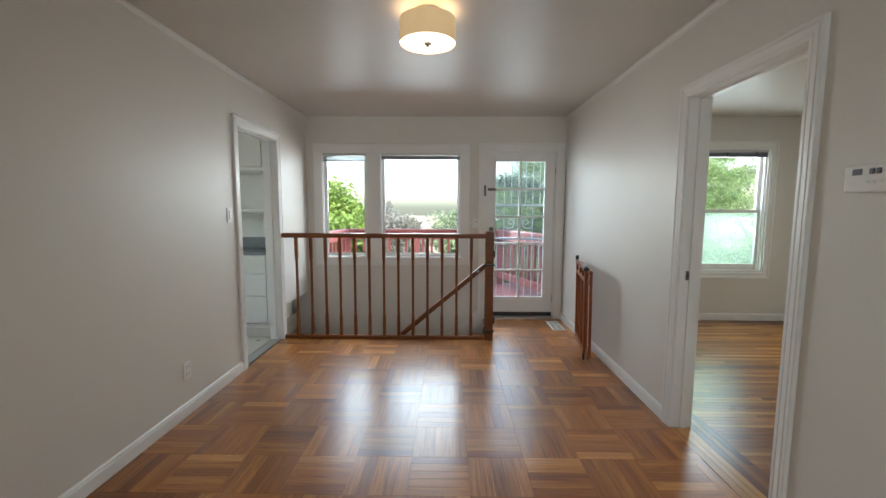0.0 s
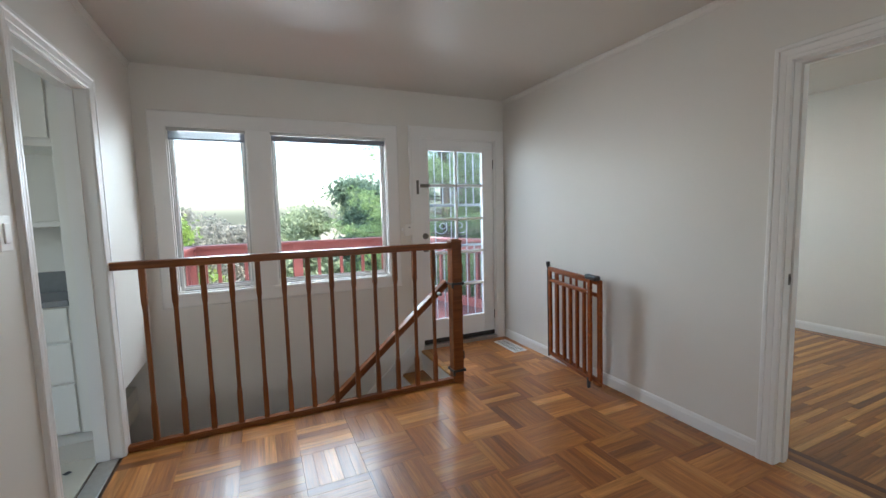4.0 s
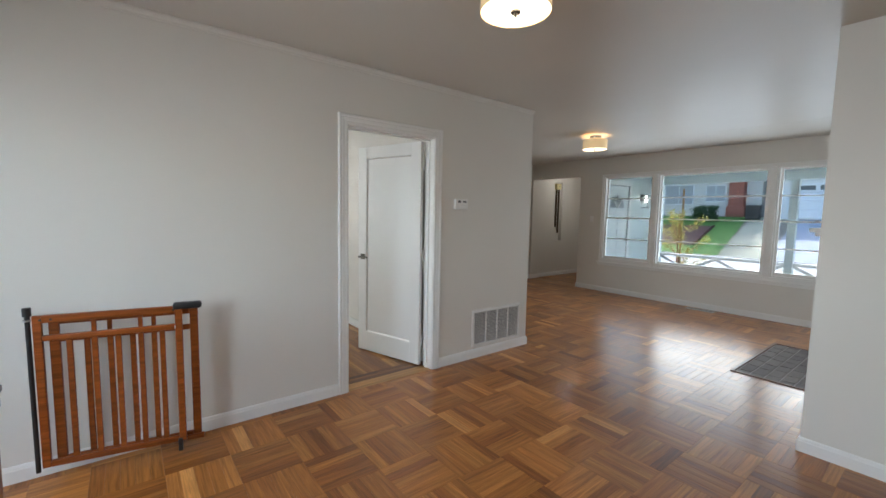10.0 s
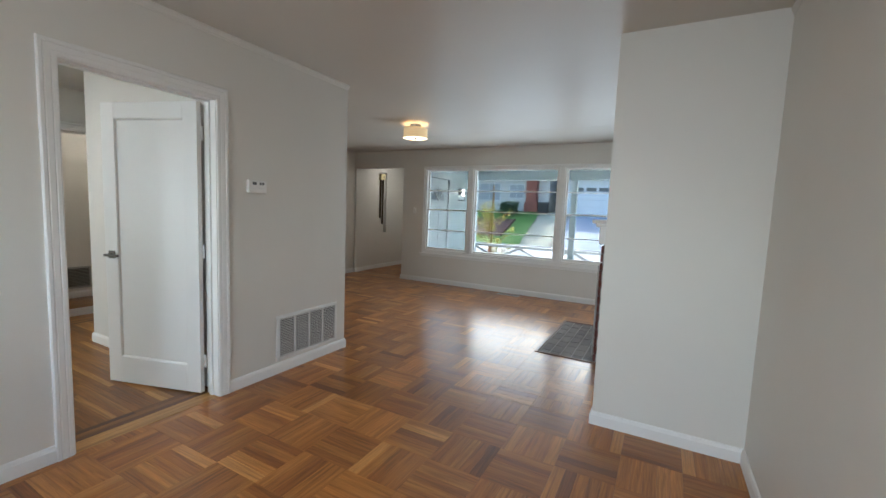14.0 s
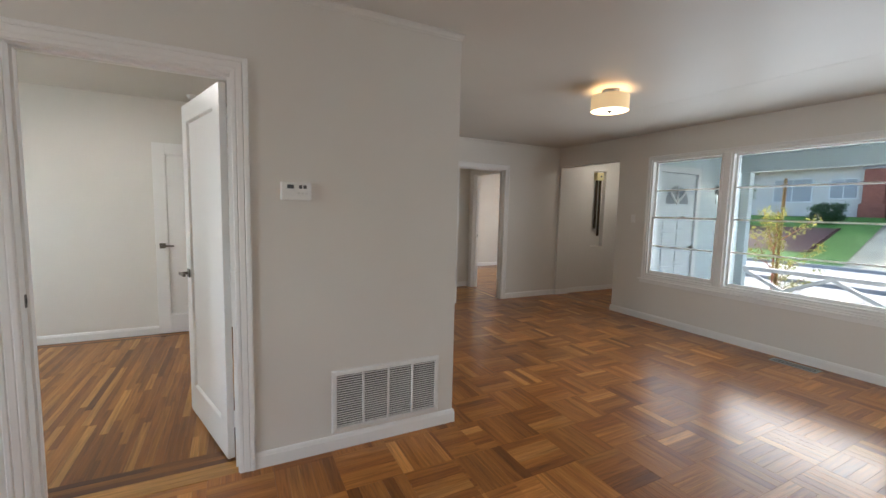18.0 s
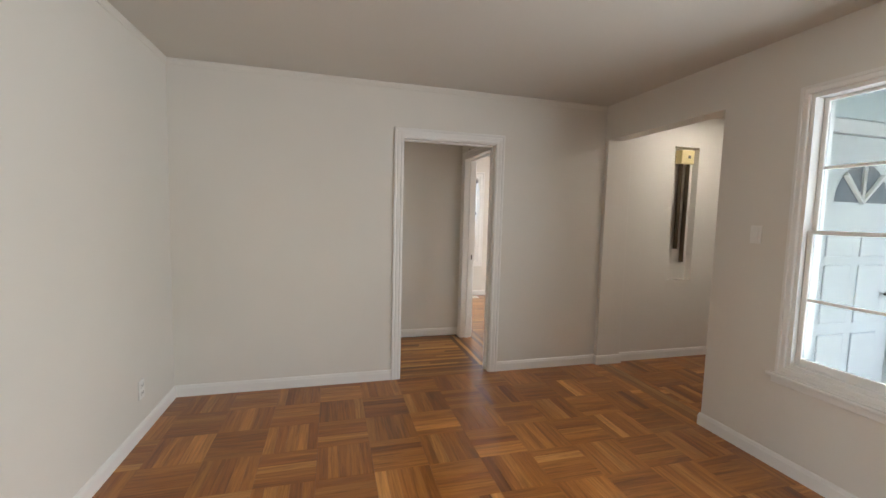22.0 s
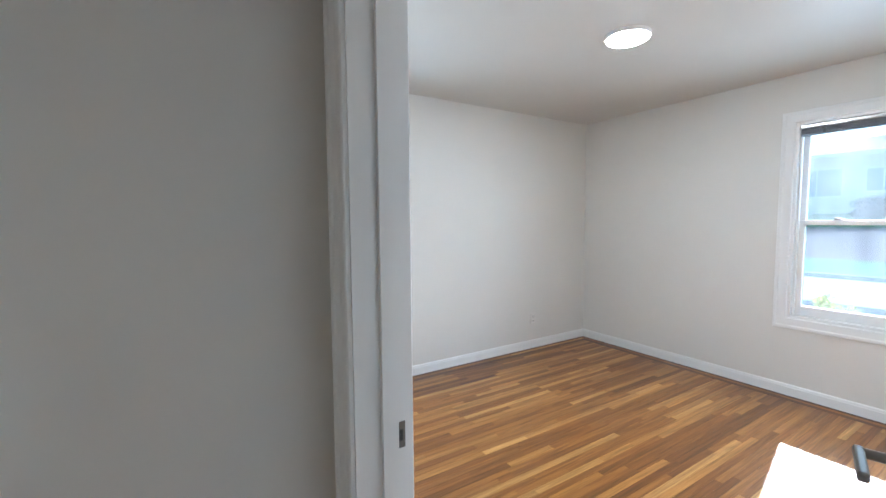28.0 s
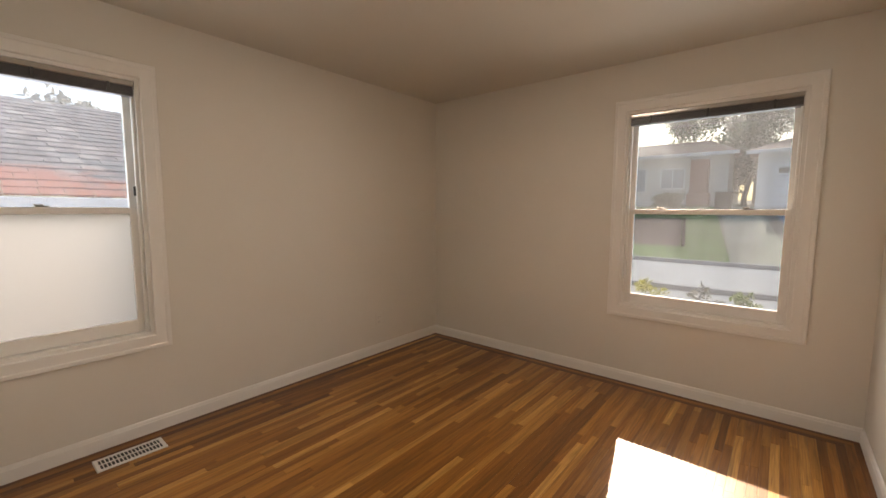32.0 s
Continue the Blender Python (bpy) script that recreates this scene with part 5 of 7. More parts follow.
BARK = soil("bark", (0.07, 0.05, 0.035), (0.16, 0.12, 0.09), 20)
PINE = leaf_material("pine_needles", (0.06, 0.11, 0.05), (0.23, 0.32, 0.13))
OAKL = leaf_material("oak_leaves", (0.025, 0.055, 0.03), (0.085, 0.14, 0.06))
LIGHTL = leaf_material("spring_leaves", (0.07, 0.14, 0.03), (0.22, 0.29, 0.07))
BRUSHL = leaf_material("dry_brush", (0.10, 0.10, 0.09), (0.24, 0.23, 0.20))
YELLOWL = leaf_material("yellow_leaves", (0.30, 0.30, 0.04), (0.55, 0.48, 0.08))
DUSKL = leaf_material("dusky_oak_leaves", (0.045, 0.08, 0.06), (0.12, 0.17, 0.11))
# leaf colour greyed and lightened: the window haze is painted into it
PALEL = leaf_material("hazed_oak_leaves", (0.10, 0.135, 0.085), (0.24, 0.28, 0.17))
REDL = leaf_material("red_leaves", (0.28, 0.07, 0.05), (0.40, 0.16, 0.08))


def leaves_mesh(name, rng, centres, radii, per, size, material, flat=0.5, thin=0.45):
    """Many small leaf quads scattered in uneven clumps."""
    c = np.repeat(np.asarray(centres, float), per, 0)
    r = np.repeat(np.asarray(radii, float), per)[:, None]
    n = len(c)
    d = rng.normal(size=(n, 3))
    d /= np.linalg.norm(d, axis=1)[:, None]
    p = c + d * r * rng.random((n, 1)) ** 0.45 * np.array([1, 1, flat])
    a = rng.normal(size=(n, 3))
    a /= np.linalg.norm(a, axis=1)[:, None]
    b = np.cross(a, rng.normal(size=(n, 3)))
    b /= np.linalg.norm(b, axis=1)[:, None]
    s = size * (0.6 + 0.8 * rng.random((n, 1)))
    quad = np.stack([p - a * s, p + b * s * thin, p + a * s, p - b * s * thin], 1).reshape(-1, 3)
    me = bpy.data.meshes.new(name)
    me.from_pydata(quad.tolist(), [], np.arange(4 * n).reshape(-1, 4).tolist())
    me.materials.append(material)
    return me


def limb(bm, rng, p, d, length, r, depth, tips, bend=0.35, fork=3):
    p = Vector(p)
    d = Vector(d).normalized()
    seg = 4
    for i in range(seg):
        q = p + d * (length / seg)
        r1 = r * (1 - 0.55 / seg)
        cyl(bm, p, q, r, r1, 7)
        p, r = q, r1
        d = (d + Vector(rng.normal(size=3) * bend * 0.4)).normalized()
        if depth > 0 and i >= 1:
            side = (d + Vector(rng.normal(size=3) * 0.9)).normalized()
            limb(bm, rng, p, side, length * (0.45 + 0.25 * rng.random()), r * 0.55, depth - 1, tips, bend, fork)
        elif depth == 0:
            tips.append(tuple(p))
    tips.append(tuple(p))


def tree(label, x, y, z, height, r, seed, material, clump, per, leaf, lean_d=(0, 0, 1), depth=2, name="tree", flat=0.55, length=0.6, thin=0.45):
    rng = np.random.default_rng(seed)
    o = thing(name, label, "tree", pose(x, y, z))
    bm = bmesh.new()
    tips = []
    limb(bm, rng, (0, 0, 0), lean_d, height * length, r, depth, tips)
    part("trunk", bm, BARK, o, "", True)
    tips = np.array(tips)
    tips = tips[tips[:, 2] > height * 0.12]
    tips = tips * np.array([1, 1, height / max(tips[:, 2].max(), 0.1) * 0.95])
    ob = new("crown", leaves_mesh("crown", rng, tips, clump * (0.6 + 0.8 * rng.random(len(tips))), per, leaf, material, flat, thin))
    ob.parent = o
    return o


def shrub(label, x, y, z, w, h, seed, material, n=40, per=28, leaf=0.035, name="shrub"):
    rng = np.random.default_rng(seed)
    o = thing(name, label, "shrub", pose(x, y, z))
    bm = bmesh.new()
    cs = []
    for i in range(max(5, n // 4)):
        a = rng.random() * 6.28
        q = Vector((math.cos(a) * w * 0.4 * rng.random(), math.sin(a) * w * 0.4 * rng.random(), h * (0.55 + 0.4 * rng.random())))
        cyl(bm, (q.x * 0.2, q.y * 0.2, -0.05), q, 0.008, 0.004, 5)
    part("stems", bm, BARK, o)
    for i in range(n):
        a, rr, t = rng.random() * 6.28, rng.random() ** 0.5, rng.random() ** 0.7
        k = math.sin(math.pi * (0.15 + 0.75 * t)) * w * 0.5
        cs.append((math.cos(a) * rr * k, math.sin(a) * rr * k, t * h))
    ob = new("leaves", leaves_mesh("leaves", rng, cs, np.full(n, w * 0.13), per, leaf, material, 0.9))
    ob.parent = o
    return o


def pine(label, x, y, z, height, seed, material, spread=2.4, low=0.22, whorls=17, needle=0.055):
    """A conifer: a straight trunk with whorls of drooping, upturned boughs and sprays of needles along them."""
    rng = np.random.default_rng(seed)
    o = thing("pine_tree", label, "tree", pose(x, y, z))
    bm = bmesh.new()
    tops = [Vector((0.12 * math.sin(k * 0.9), 0.10 * math.cos(k * 0.7), height * k / 8)) for k in range(9)]
    for k in range(8):
        cyl(bm, tops[k], tops[k + 1], 0.20 * (1 - k / 8.6), 0.20 * (1 - (k + 1) / 8.6), 9)
    cs, rs = [], []
    for w in range(whorls):
        t = low + (0.97 - low) * w / (whorls - 1)
        for b in range(6):
            a = w * 2.4 + b * 1.047 + rng.normal() * 0.25
            ln = spread * (1.08 - t) ** 0.75 * (0.65 + 0.6 * rng.random())
            base = Vector((0, 0, height * (t + rng.normal() * 0.012)))
            d = Vector((math.cos(a), math.sin(a), 0))
            pts = [base + d * ln * f + Vector((0, 0, ln * (0.25 * f - 0.42 * f * f + 0.28 * f ** 4))) for f in (0, 0.25, 0.5, 0.75, 1.0)]
            for p, q, r in zip(pts, pts[1:], (0.035, 0.026, 0.018, 0.011)):
                cyl(bm, p, q, r * (1.15 - t), r * 0.7 * (1.15 - t), 5)
            side = Vector((-d.y, d.x, 0))
            for f in np.linspace(0.28, 1.0, 7):
                k = min(3, int(f * 4 - 1e-6))
                c = pts[k].lerp(pts[k + 1], f * 4 - k)
                for sgn in (-1, 0, 1):
                    off = side * sgn * ln * 0.20 * (1.25 - f) * (0.6 + 0.8 * rng.random())
                    cs.append(tuple(c + off + Vector((0, 0, 0.10 * rng.normal()))))
                    rs.append(0.16 + 0.14 * rng.random())
    part("trunk", bm, BARK, o, "", True)
    ob = new("crown", leaves_mesh("crown", rng, cs, rs, 62, needle, material, 0.62, 0.14))
    ob.parent = o
    return o


# back garden
def gz(x, y):
    return float(ground_z(x, y)) - 0.1


pine("tall green pine with open feathery branches behind the deck", 3.75, 11.3, gz(3.75, 11.3), 10.5, 3, PINE, 2.9)
pine("second green pine with drooping branches behind the deck", 6.9, 12.6, gz(6.9, 12.6), 9.5, 8, PINE, 2.6)
tree("dark grey-green spreading oak behind the deck", 5.2, 19.5, gz(5.2, 19.5), 6.6, 0.24, 5, DUSKL, 0.95, 300, 0.085, (-0.1, 0, 1), 3, "oak_tree", 0.6, 0.5)
tree("grey-green oak in the garden slope, leaves paled for haze", 0.4, 22.0, gz(0, 22), 5.5, 0.22, 11, PALEL, 0.8, 130, 0.09, (0.05, 0, 1), 3, "oak_tree", 0.6, 0.5)
tree("bare grey brush tree beyond the deck", -3.0, 16.0, gz(-3, 16), 4.95, 0.14, 21, BRUSHL, 0.6, 90, 0.05, (0, 0, 1), 3, "brush_tree", 0.6, 0.5)
tree("bare grey brush tree beyond the deck", -0.6, 14.5, gz(-0.6, 14.5), 4.85, 0.12, 22, BRUSHL, 0.5, 80, 0.05, (0, 0, 1), 3, "brush_tree", 0.6, 0.5)
tree("bright green leafy tree beside the deck", -3.2, 12.6, gz(-3.2, 12.6), 5.5, 0.14, 31, LIGHTL, 0.6, 170, 0.07, (0, 0, 1), 3, "leafy_tree", 0.7, 0.5)
for i, (x, y, w, h) in enumerate(((1.8, 11.0, 2.6, 2.9), (4.4, 10.2, 2.8, 2.9), (-1.5, 11.5, 2.6, 2.6), (7.0, 10.0, 3.0, 3.0), (0.7, 13.6, 2.4, 3.9), (2.3, 14.6, 2.6, 4.2), (4.2, 12.4, 2.6, 4.2), (-1.0, 14.2, 2.6, 4.3))):
    shrub("dense green shrub behind the deck rail", x, y, gz(x, y), w, h, 40 + i, (OAKL, PINE, BRUSHL, PINE, PALEL, DUSKL, PINE, BRUSHL)[i], 130, 70, 0.07)
for i, (x, y, hh) in enumerate(((-14, 40, 6), (-6, 46, 7), (2, 44, 6.5), (9, 40, 8), (16, 36, 9), (24, 32, 9))):
    tree("far pale green tree on the slope", x, y, gz(x, y), hh, 0.25, 60 + i, (PALEL, BRUSHL, PALEL)[i % 3], 1.3, 110, 0.17, (0, 0, 1), 2, "far_tree", 0.65, 0.5)
# side yard of the back bedroom
pine("feathery green pine outside the back bedroom", 5.2, 9.9, gz(5.2, 9.9), 7.6, 71, PINE, 2.0, 0.15)

# front garden
yt = thing("young_tree", "young staked tree with yellow green leaves and red stems", "tree", pose(3.25, -6.1, gz(3.25, -6.1)))
part("stake", rbox(-0.02, 0.02, -0.02, 0.02, 0, 2.55, 0.004), timber("stake_wood", [(0.28, 0.17, 0.07), (0.32, 0.20, 0.09), (0.35, 0.22, 0.1)], 0.7, coat=0.0), yt, "square wooden stake")
bm = bmesh.new()
rng = np.random.default_rng(90)
cs = []
for i in range(16):
    z0 = 0.25 + 0.09 * i
    a = rng.random() * 6.28
    e = Vector((0.05 + math.cos(a) * (0.25 + 0.55 * rng.random()), math.sin(a) * 0.5 * rng.random(), z0 + 0.35 + 0.4 * rng.random()))
    cyl(bm, (0.05, 0.02, z0), e, 0.008, 0.003, 5)
    for f in (0.4, 0.65, 0.85, 1.0):
        cs.append(tuple(Vector((0.05, 0.02, z0)).lerp(e, f)))
cyl(bm, (0.05, 0.02, 0), (0.06, 0.02, 2.0), 0.016, 0.008, 8)
part("stems", bm, REDL, yt, "thin reddish stems", True)
ob = new("leaves", leaves_mesh("leaves", rng, cs, np.full(len(cs), 0.11), 26, 0.025, leaf_material("young_leaves", (0.13, 0.17, 0.03), (0.36, 0.33, 0.08)), 1.0))
ob.parent = yt
for i, (x, y, w, h, mt) in enumerate(((2.75, -5.9, 0.55, 0.55, LIGHTL), (1.75, -6.3, 0.7, 0.45, LIGHTL), (0.9, -6.0, 0.6, 0.55, YELLOWL), (0.2, -5.8, 0.6, 0.7, BRUSHL), (-0.5, -6.2, 0.6, 0.5, LIGHTL), (6.45, -6.5, 0.55, 1.12, YELLOWL), (5.96, -6.5, 0.45, 1.06, BRUSHL), (5.61, -6.5, 0.45, 1.03, LIGHTL), (7.2, -6.4, 0.5, 0.7, LIGHTL), (2.2, -8.2, 0.6, 0.5, BRUSHL))):
    shrub("small flowering garden shrub by the front porch" if mt is YELLOWL else "low garden shrub in the gravel bed", x, y, gz(x, y), w, h, 100 + i, mt, 30, 22, 0.03)
hedge = thing("round_hedge", "clipped dark green round hedge across the street", "hedge", pose(10.5, -28.0, gz(10.5, -28) + 0.1))
rng = np.random.default_rng(7)
cs = [(math.cos(a) * r * 0.75, math.sin(a) * r * 0.7, 0.25 + t * 0.85) for a, r, t in zip(rng.random(90) * 6.28, rng.random(90) ** 0.5, rng.random(90))]
ob = new("leaves", leaves_mesh("leaves", rng, cs, np.full(90, 0.22), 60, 0.05, OAKL, 0.9))
ob.parent = hedge
# trees at (11.6, -34.5) and (10.2, -36.0) are added to shade the lawn
for i, (x, y, hh) in enumerate(((14.5, -27, 5.5), (0.6, -33.5, 7.5), (18, -34, 8.5), (7.2, -42.5, 9.5), (-6, -30, 7), (11.6, -34.5, 9.5), (10.2, -36.0, 9.0), (7.3, -33.0, 5.2), (6.9, -36.5, 6.5))):
    tree("leafy garden tree across the street, two of them added for shade", x, y, gz(x, y), hh, 0.18, 120 + i, (OAKL, BRUSHL, OAKL, BRUSHL, LIGHTL, OAKL, OAKL, DUSKL, DUSKL)[i], 0.9, 120, 0.12, (0, 0, 1), 2, "street_tree", 0.65, 0.5)

# ---- houses across the street ----
STUCCO = paint("pale_stucco", (0.72, 0.69, 0.62), 0.85, 60, 0.2, 0.1)
STUCCOW = paint("white_stucco", (0.80, 0.80, 0.78), 0.85, 60, 0.2, 0.08)
TILER = plain("roof_tile_brown", (0.20, 0.10, 0.075), 0.8, 0, 0.4, 8)
DARKG = plain("dark_window_glass", (0.10, 0.115, 0.13), 0.08, 0, 0.2)
PALEG = plain("pale_opaque_glass", (0.42, 0.45, 0.47), 0.15, 0, 0.15)


def far_house(name, x0, x1, y0, y1, z0, h, wallm, label, windows=(), rise=1.3):
    o = thing(name, label, "house", pose(0, 0, z0))
    part("wall", bx(x0, x1, y0, y1, -1.5, h), wallm, o)
    bm = bmesh.new()
    e = 0.5
    ym = (y0 + y1) / 2
    v = [bm.verts.new(c) for c in ((x0 - e, y1 + e, h), (x1 + e, y1 + e, h), (x1 + e, y0 - e, h), (x0 - e, y0 - e, h), (x0 - e + 2, ym, h + rise), (x1 + e - 2, ym, h + rise))]
    for f in ((0, 1, 5, 4), (1, 2, 5), (2, 3, 4, 5), (3, 0, 4), (3, 2, 1, 0)):
        bm.faces.new([v[i] for i in f])
    part("roof", bm, TILER, o)
    part("fascia", rbox(x0 - e, x1 + e, y1 + e - 0.02, y1 + e + 0.03, h - 0.18, h + 0.02, 0.01), TRIM, o)
    for wx0, wx1, wz0, wz1 in windows:
        wd = part("window", rbox(wx0, wx1, y1 - 0.02, y1 + 0.03, wz0, wz1, 0.006), TRIM, o)
        xm = (wx0 + wx1) / 2
        part("pane", bx(wx0 + 0.08, xm - 0.03, y1 + 0.02, y1 + 0.036, wz0 + 0.08, wz1 - 0.08), PALEG, wd)
        part("pane", bx(xm + 0.03, wx1 - 0.08, y1 + 0.02, y1 + 0.036, wz0 + 0.08, wz1 - 0.08), PALEG, wd)
    return o


zb = float(ground_z(0, -30.1))
far_house("house", 8.0, 19.0, -39.0, -31.0, zb, 3.2, STUCCO, "pale stucco house across the street with white windows", ((10.2, 11.6, 1.1, 2.4), (12.4, 14.6, 0.9, 2.5), (16.0, 17.6, 0.9, 2.4)))
gar = far_house("garage_house", -3.0, 6.6, -40.0, -29.6, zb - 0.05, 3.0, STUCCOW, "white house with a wide garage door across the street", ((-2.4, -0.6, 1.0, 2.4),))
gd = part("garage_door", rbox(1.9, 5.9, -29.62, -29.55, 0, 2.25, 0.01), paint("garage_white", (0.84, 0.85, 0.86), 0.5, 40, 0.05), gar, "white panelled garage door with a row of small windows")
for i in range(4):
    part("door_window", rbox(2.1 + i * 0.95, 2.85 + i * 0.95, -29.56, -29.53, 1.80, 2.08, 0.01), DARKG, gd)
for k in (0.55, 1.1, 1.65):
    part("panel_groove", bx(1.92, 5.88, -29.552, -29.546, k, k + 0.02), GREYP, gd)
far_house("house", 21.0, 31.0, -40.0, -31.5, zb, 3.3, STUCCOW, "white stucco house further along the street", ((22.5, 24.5, 1.0, 2.4), (27.0, 29.0, 1.0, 2.4)))
far_house("house", -16.0, -5.0, -40.0, -31.5, zb, 3.2, STUCCO, "pale stucco house beyond the driveway", ((-14.0, -12.0, 1.0, 2.4), (-9.0, -7.0, 1.0, 2.4)))
ch = thing("brick_chimney", "broad red brick chimney on the house front across the street", "chimney", pose(9.4, -30.7, zb - 0.1))
FARBRICK = plain("far_brick", (0.42, 0.15, 0.10), 0.85, 0, 0.4, 6)
part("stack", rbox(-0.46, 0.46, -0.32, 0.32, 0, 2.9, 0.02), FARBRICK, ch)
part("shoulder", rbox(-0.58, 0.58, -0.36, 0.36, 0, 0.9, 0.04), FARBRICK, ch)
part("crown", rbox(-0.54, 0.54, -0.38, 0.38, 2.9, 3.02, 0.02), MORTAR, ch)
for i, x in enumerate((8.1, 8.45)):
    b = thing("wheelie_bin", "black wheeled rubbish bin beside the far house", "bin", pose(x - 0.3, -29.2, float(ground_z(x, -29.2))), "rubbish bins")
    part("body", rbox(-0.22, 0.22, -0.25, 0.25, 0.03, 0.92, 0.03), BLACK, b)
    part("lid", rbox(-0.24, 0.24, -0.28, 0.27, 0.92, 0.99, 0.02), GREYP, b)
for i, (za, zc) in enumerate(((4.9, 5.2), (5.6, 5.9))):
    bm = bmesh.new()
    pts = [(-30.2 + 6.04 * k, -20.5, za + (zc - za) * k / 10 - 0.5 * math.sin(math.pi * k / 10)) for k in range(11)]
    tube(bm, pts, 0.014, 5)
    single("overhead_cable", bm, GREYP, "thin pale overhead cable along the street", "cable")
for x in (-30.2, 30.2):
    pl = thing("utility_pole", "grey wooden utility pole carrying overhead cables", "pole", pose(x, -20.5, float(ground_z(x, -20.5)) - 0.2))
    bm = bmesh.new()
    cyl(bm, (0, 0, 0), (0, 0, 7.2), 0.14, 0.10, 12)
    part("shaft", bm, BARK, pl, "", True)
    part("crossarm", rbox(-0.06, 0.06, -0.9, 0.9, 6.0, 6.14, 0.01), BARK, pl)

# ---- neighbour to the east ----
nb = thing("neighbour_house", "neighbouring house with a low grey and rust shingle roof", "house", pose(11.9, 0, -0.5))
part("wall", bx(0.4, 8.0, -9.0, 6.0, 0, 1.95), STUCCOW, nb)
part("fascia", rbox(-0.02, 0.03, -9.4, 6.4, 1.78, 1.97, 0.01), TRIM, nb, "pale fascia board")
rng = np.random.default_rng(33)
for row in range(20):
    vs, fs = [], []
    y = -9.4 - rng.random() * 0.2
    k = 0
    while y < 6.4:
        wsh = 0.16 + 0.16 * rng.random()
        x0, x1 = row * 0.22, row * 0.22 + 0.30
        z0 = 1.98 + row * 0.22 * 0.42 + 0.012 * rng.random()
        z1 = z0 + 0.30 * 0.42
        b0 = len(vs)
        xa = x0 - 0.02 * rng.random()
        vs += [(xa, y, z0 + 0.018), (xa, y + wsh - 0.008, z0 + 0.018), (x1, y + wsh - 0.008, z1), (x1, y, z1), (xa, y, z0 - 0.004), (xa, y + wsh - 0.008, z0 - 0.004)]
        fs += [(b0, b0 + 3, b0 + 2, b0 + 1), (b0, b0 + 1, b0 + 5, b0 + 4)]
        y += wsh
    me = bpy.data.meshes.new("shingle_row")
    me.from_pydata(vs, [], fs)
    if row == 0:
        rm, nt, p = nodes_of("shingles")
        geo = nt.nodes.new("ShaderNodeNewGeometry")
        tone = ramp(nt, geo.outputs["Random Per Island"], [(0, (0.06, 0.058, 0.06)), (0.6, (0.115, 0.11, 0.11)), (1, (0.19, 0.175, 0.16))])
        big = noise_tex(nt, texco(nt, (0.5, 0.35, 1)), 1.6, 5, 0.6)
        rust = ramp(nt, big, [(0.40, (0, 0, 0)), (0.52, (1, 1, 1))])
        sep = nt.nodes.new("ShaderNodeSeparateXYZ")
        nt.links.new(texco(nt), sep.inputs[0])
        low = ramp(nt, sep.outputs[0], [(0.8, (1, 1, 1)), (1.5, (0.08, 0.08, 0.08))])
        nt.links.new(blend(nt, tone, (0.27, 0.075, 0.04), blend(nt, rust, low, 1.0), "MIX"), p.inputs["Base Color"])
        p.inputs["Roughness"].default_value = 0.85
    me.materials.append(rm)
    ob = new("shingle_row", me)
    ob.parent = nb
    tagged(ob, kind="stuff")
fence = thing("side_fence", "plain white board fence between the houses", "fence", pose(10.3, 0, -0.5))
fence_board = mesh_of("board", rbox(-0.012, 0.012, -0.072, 0.072, 0, 1.55, 0.003, 1), STUCCOW)
for i in range(60):
    b = new("board", fence_board)
    b.parent = fence
    b.matrix_basis = pose(0, -6.0 + i * 0.15, 0.03)
part("rail", rbox(0.012, 0.05, -6.1, 3.0, 1.25, 1.34, 0.004), STUCCOW, fence)
part("rail", rbox(0.012, 0.05, -6.1, 3.0, 0.25, 0.34, 0.004), STUCCOW, fence)
tree("green tree behind the neighbouring roof", 20.5, -0.5, -0.5, 6.0, 0.2, 77, OAKL, 0.8, 120, 0.11, (0, 0, 1), 2, "far_tree", 0.65, 0.5)
tree("green tree behind the neighbouring roof", 21.5, -5.0, -0.5, 5.0, 0.2, 78, BRUSHL, 0.8, 120, 0.11, (0, 0, 1), 2, "far_tree", 0.65, 0.5)

# ---- back deck ----
deck = thing("back_deck", "small red painted wooden deck with a railing behind the house", "deck", pose(0, 0, 0))
for i in range(11):
    y0 = 5.87 + i * 0.142
    part("deck_board", rbox(-1.45, 2.0, y0, y0 + 0.135, 0.095, 0.13, 0.004), REDWOOD, deck)
part("joist", bx(-1.45, 2.0, 7.36, 7.41, -0.15, 0.094), REDWOOD, deck)
corners = [(-1.32, 5.92), (-1.20, 7.35), (1.27, 7.35), (1.80, 5.98)]
for (xa, ya), (xb, yb) in zip(corners, corners[1:]):
    d = Vector((xb - xa, yb - ya, 0))
    ln, ang = d.length, math.degrees(math.atan2(d.y, d.x))
    m = pose(xa, ya, 0, 0, 0, ang)
    for nm, bmx in (("cap_rail", rbox(-0.05, ln + 0.05, -0.075, 0.075, 0.985, 1.022, 0.006)), ("upper_rail", rbox(0, ln, -0.045, 0.045, 0.860, 0.985, 0.006)), ("lower_rail", rbox(0, ln, -0.04, 0.04, 0.24, 0.34, 0.005))):
        part(nm, bmx, REDWOOD, deck).matrix_basis = m
    n = int(ln / 0.135)
    pk = mesh_of("picket", rbox(-0.019, 0.019, -0.019, 0.019, 0.34, 0.86, 0.004), REDWOOD)
    for i in range(1, n):
        b = new("picket", pk)
        b.parent = deck
        b.matrix_basis = m @ pose(i * ln / n, 0, 0)
for x, y in corners + [(-0.08, 7.35)]:
    part("post", rbox(x - 0.055, x + 0.055, y - 0.055, y + 0.055, -3.0, 0.985, 0.006), REDWOOD, deck)
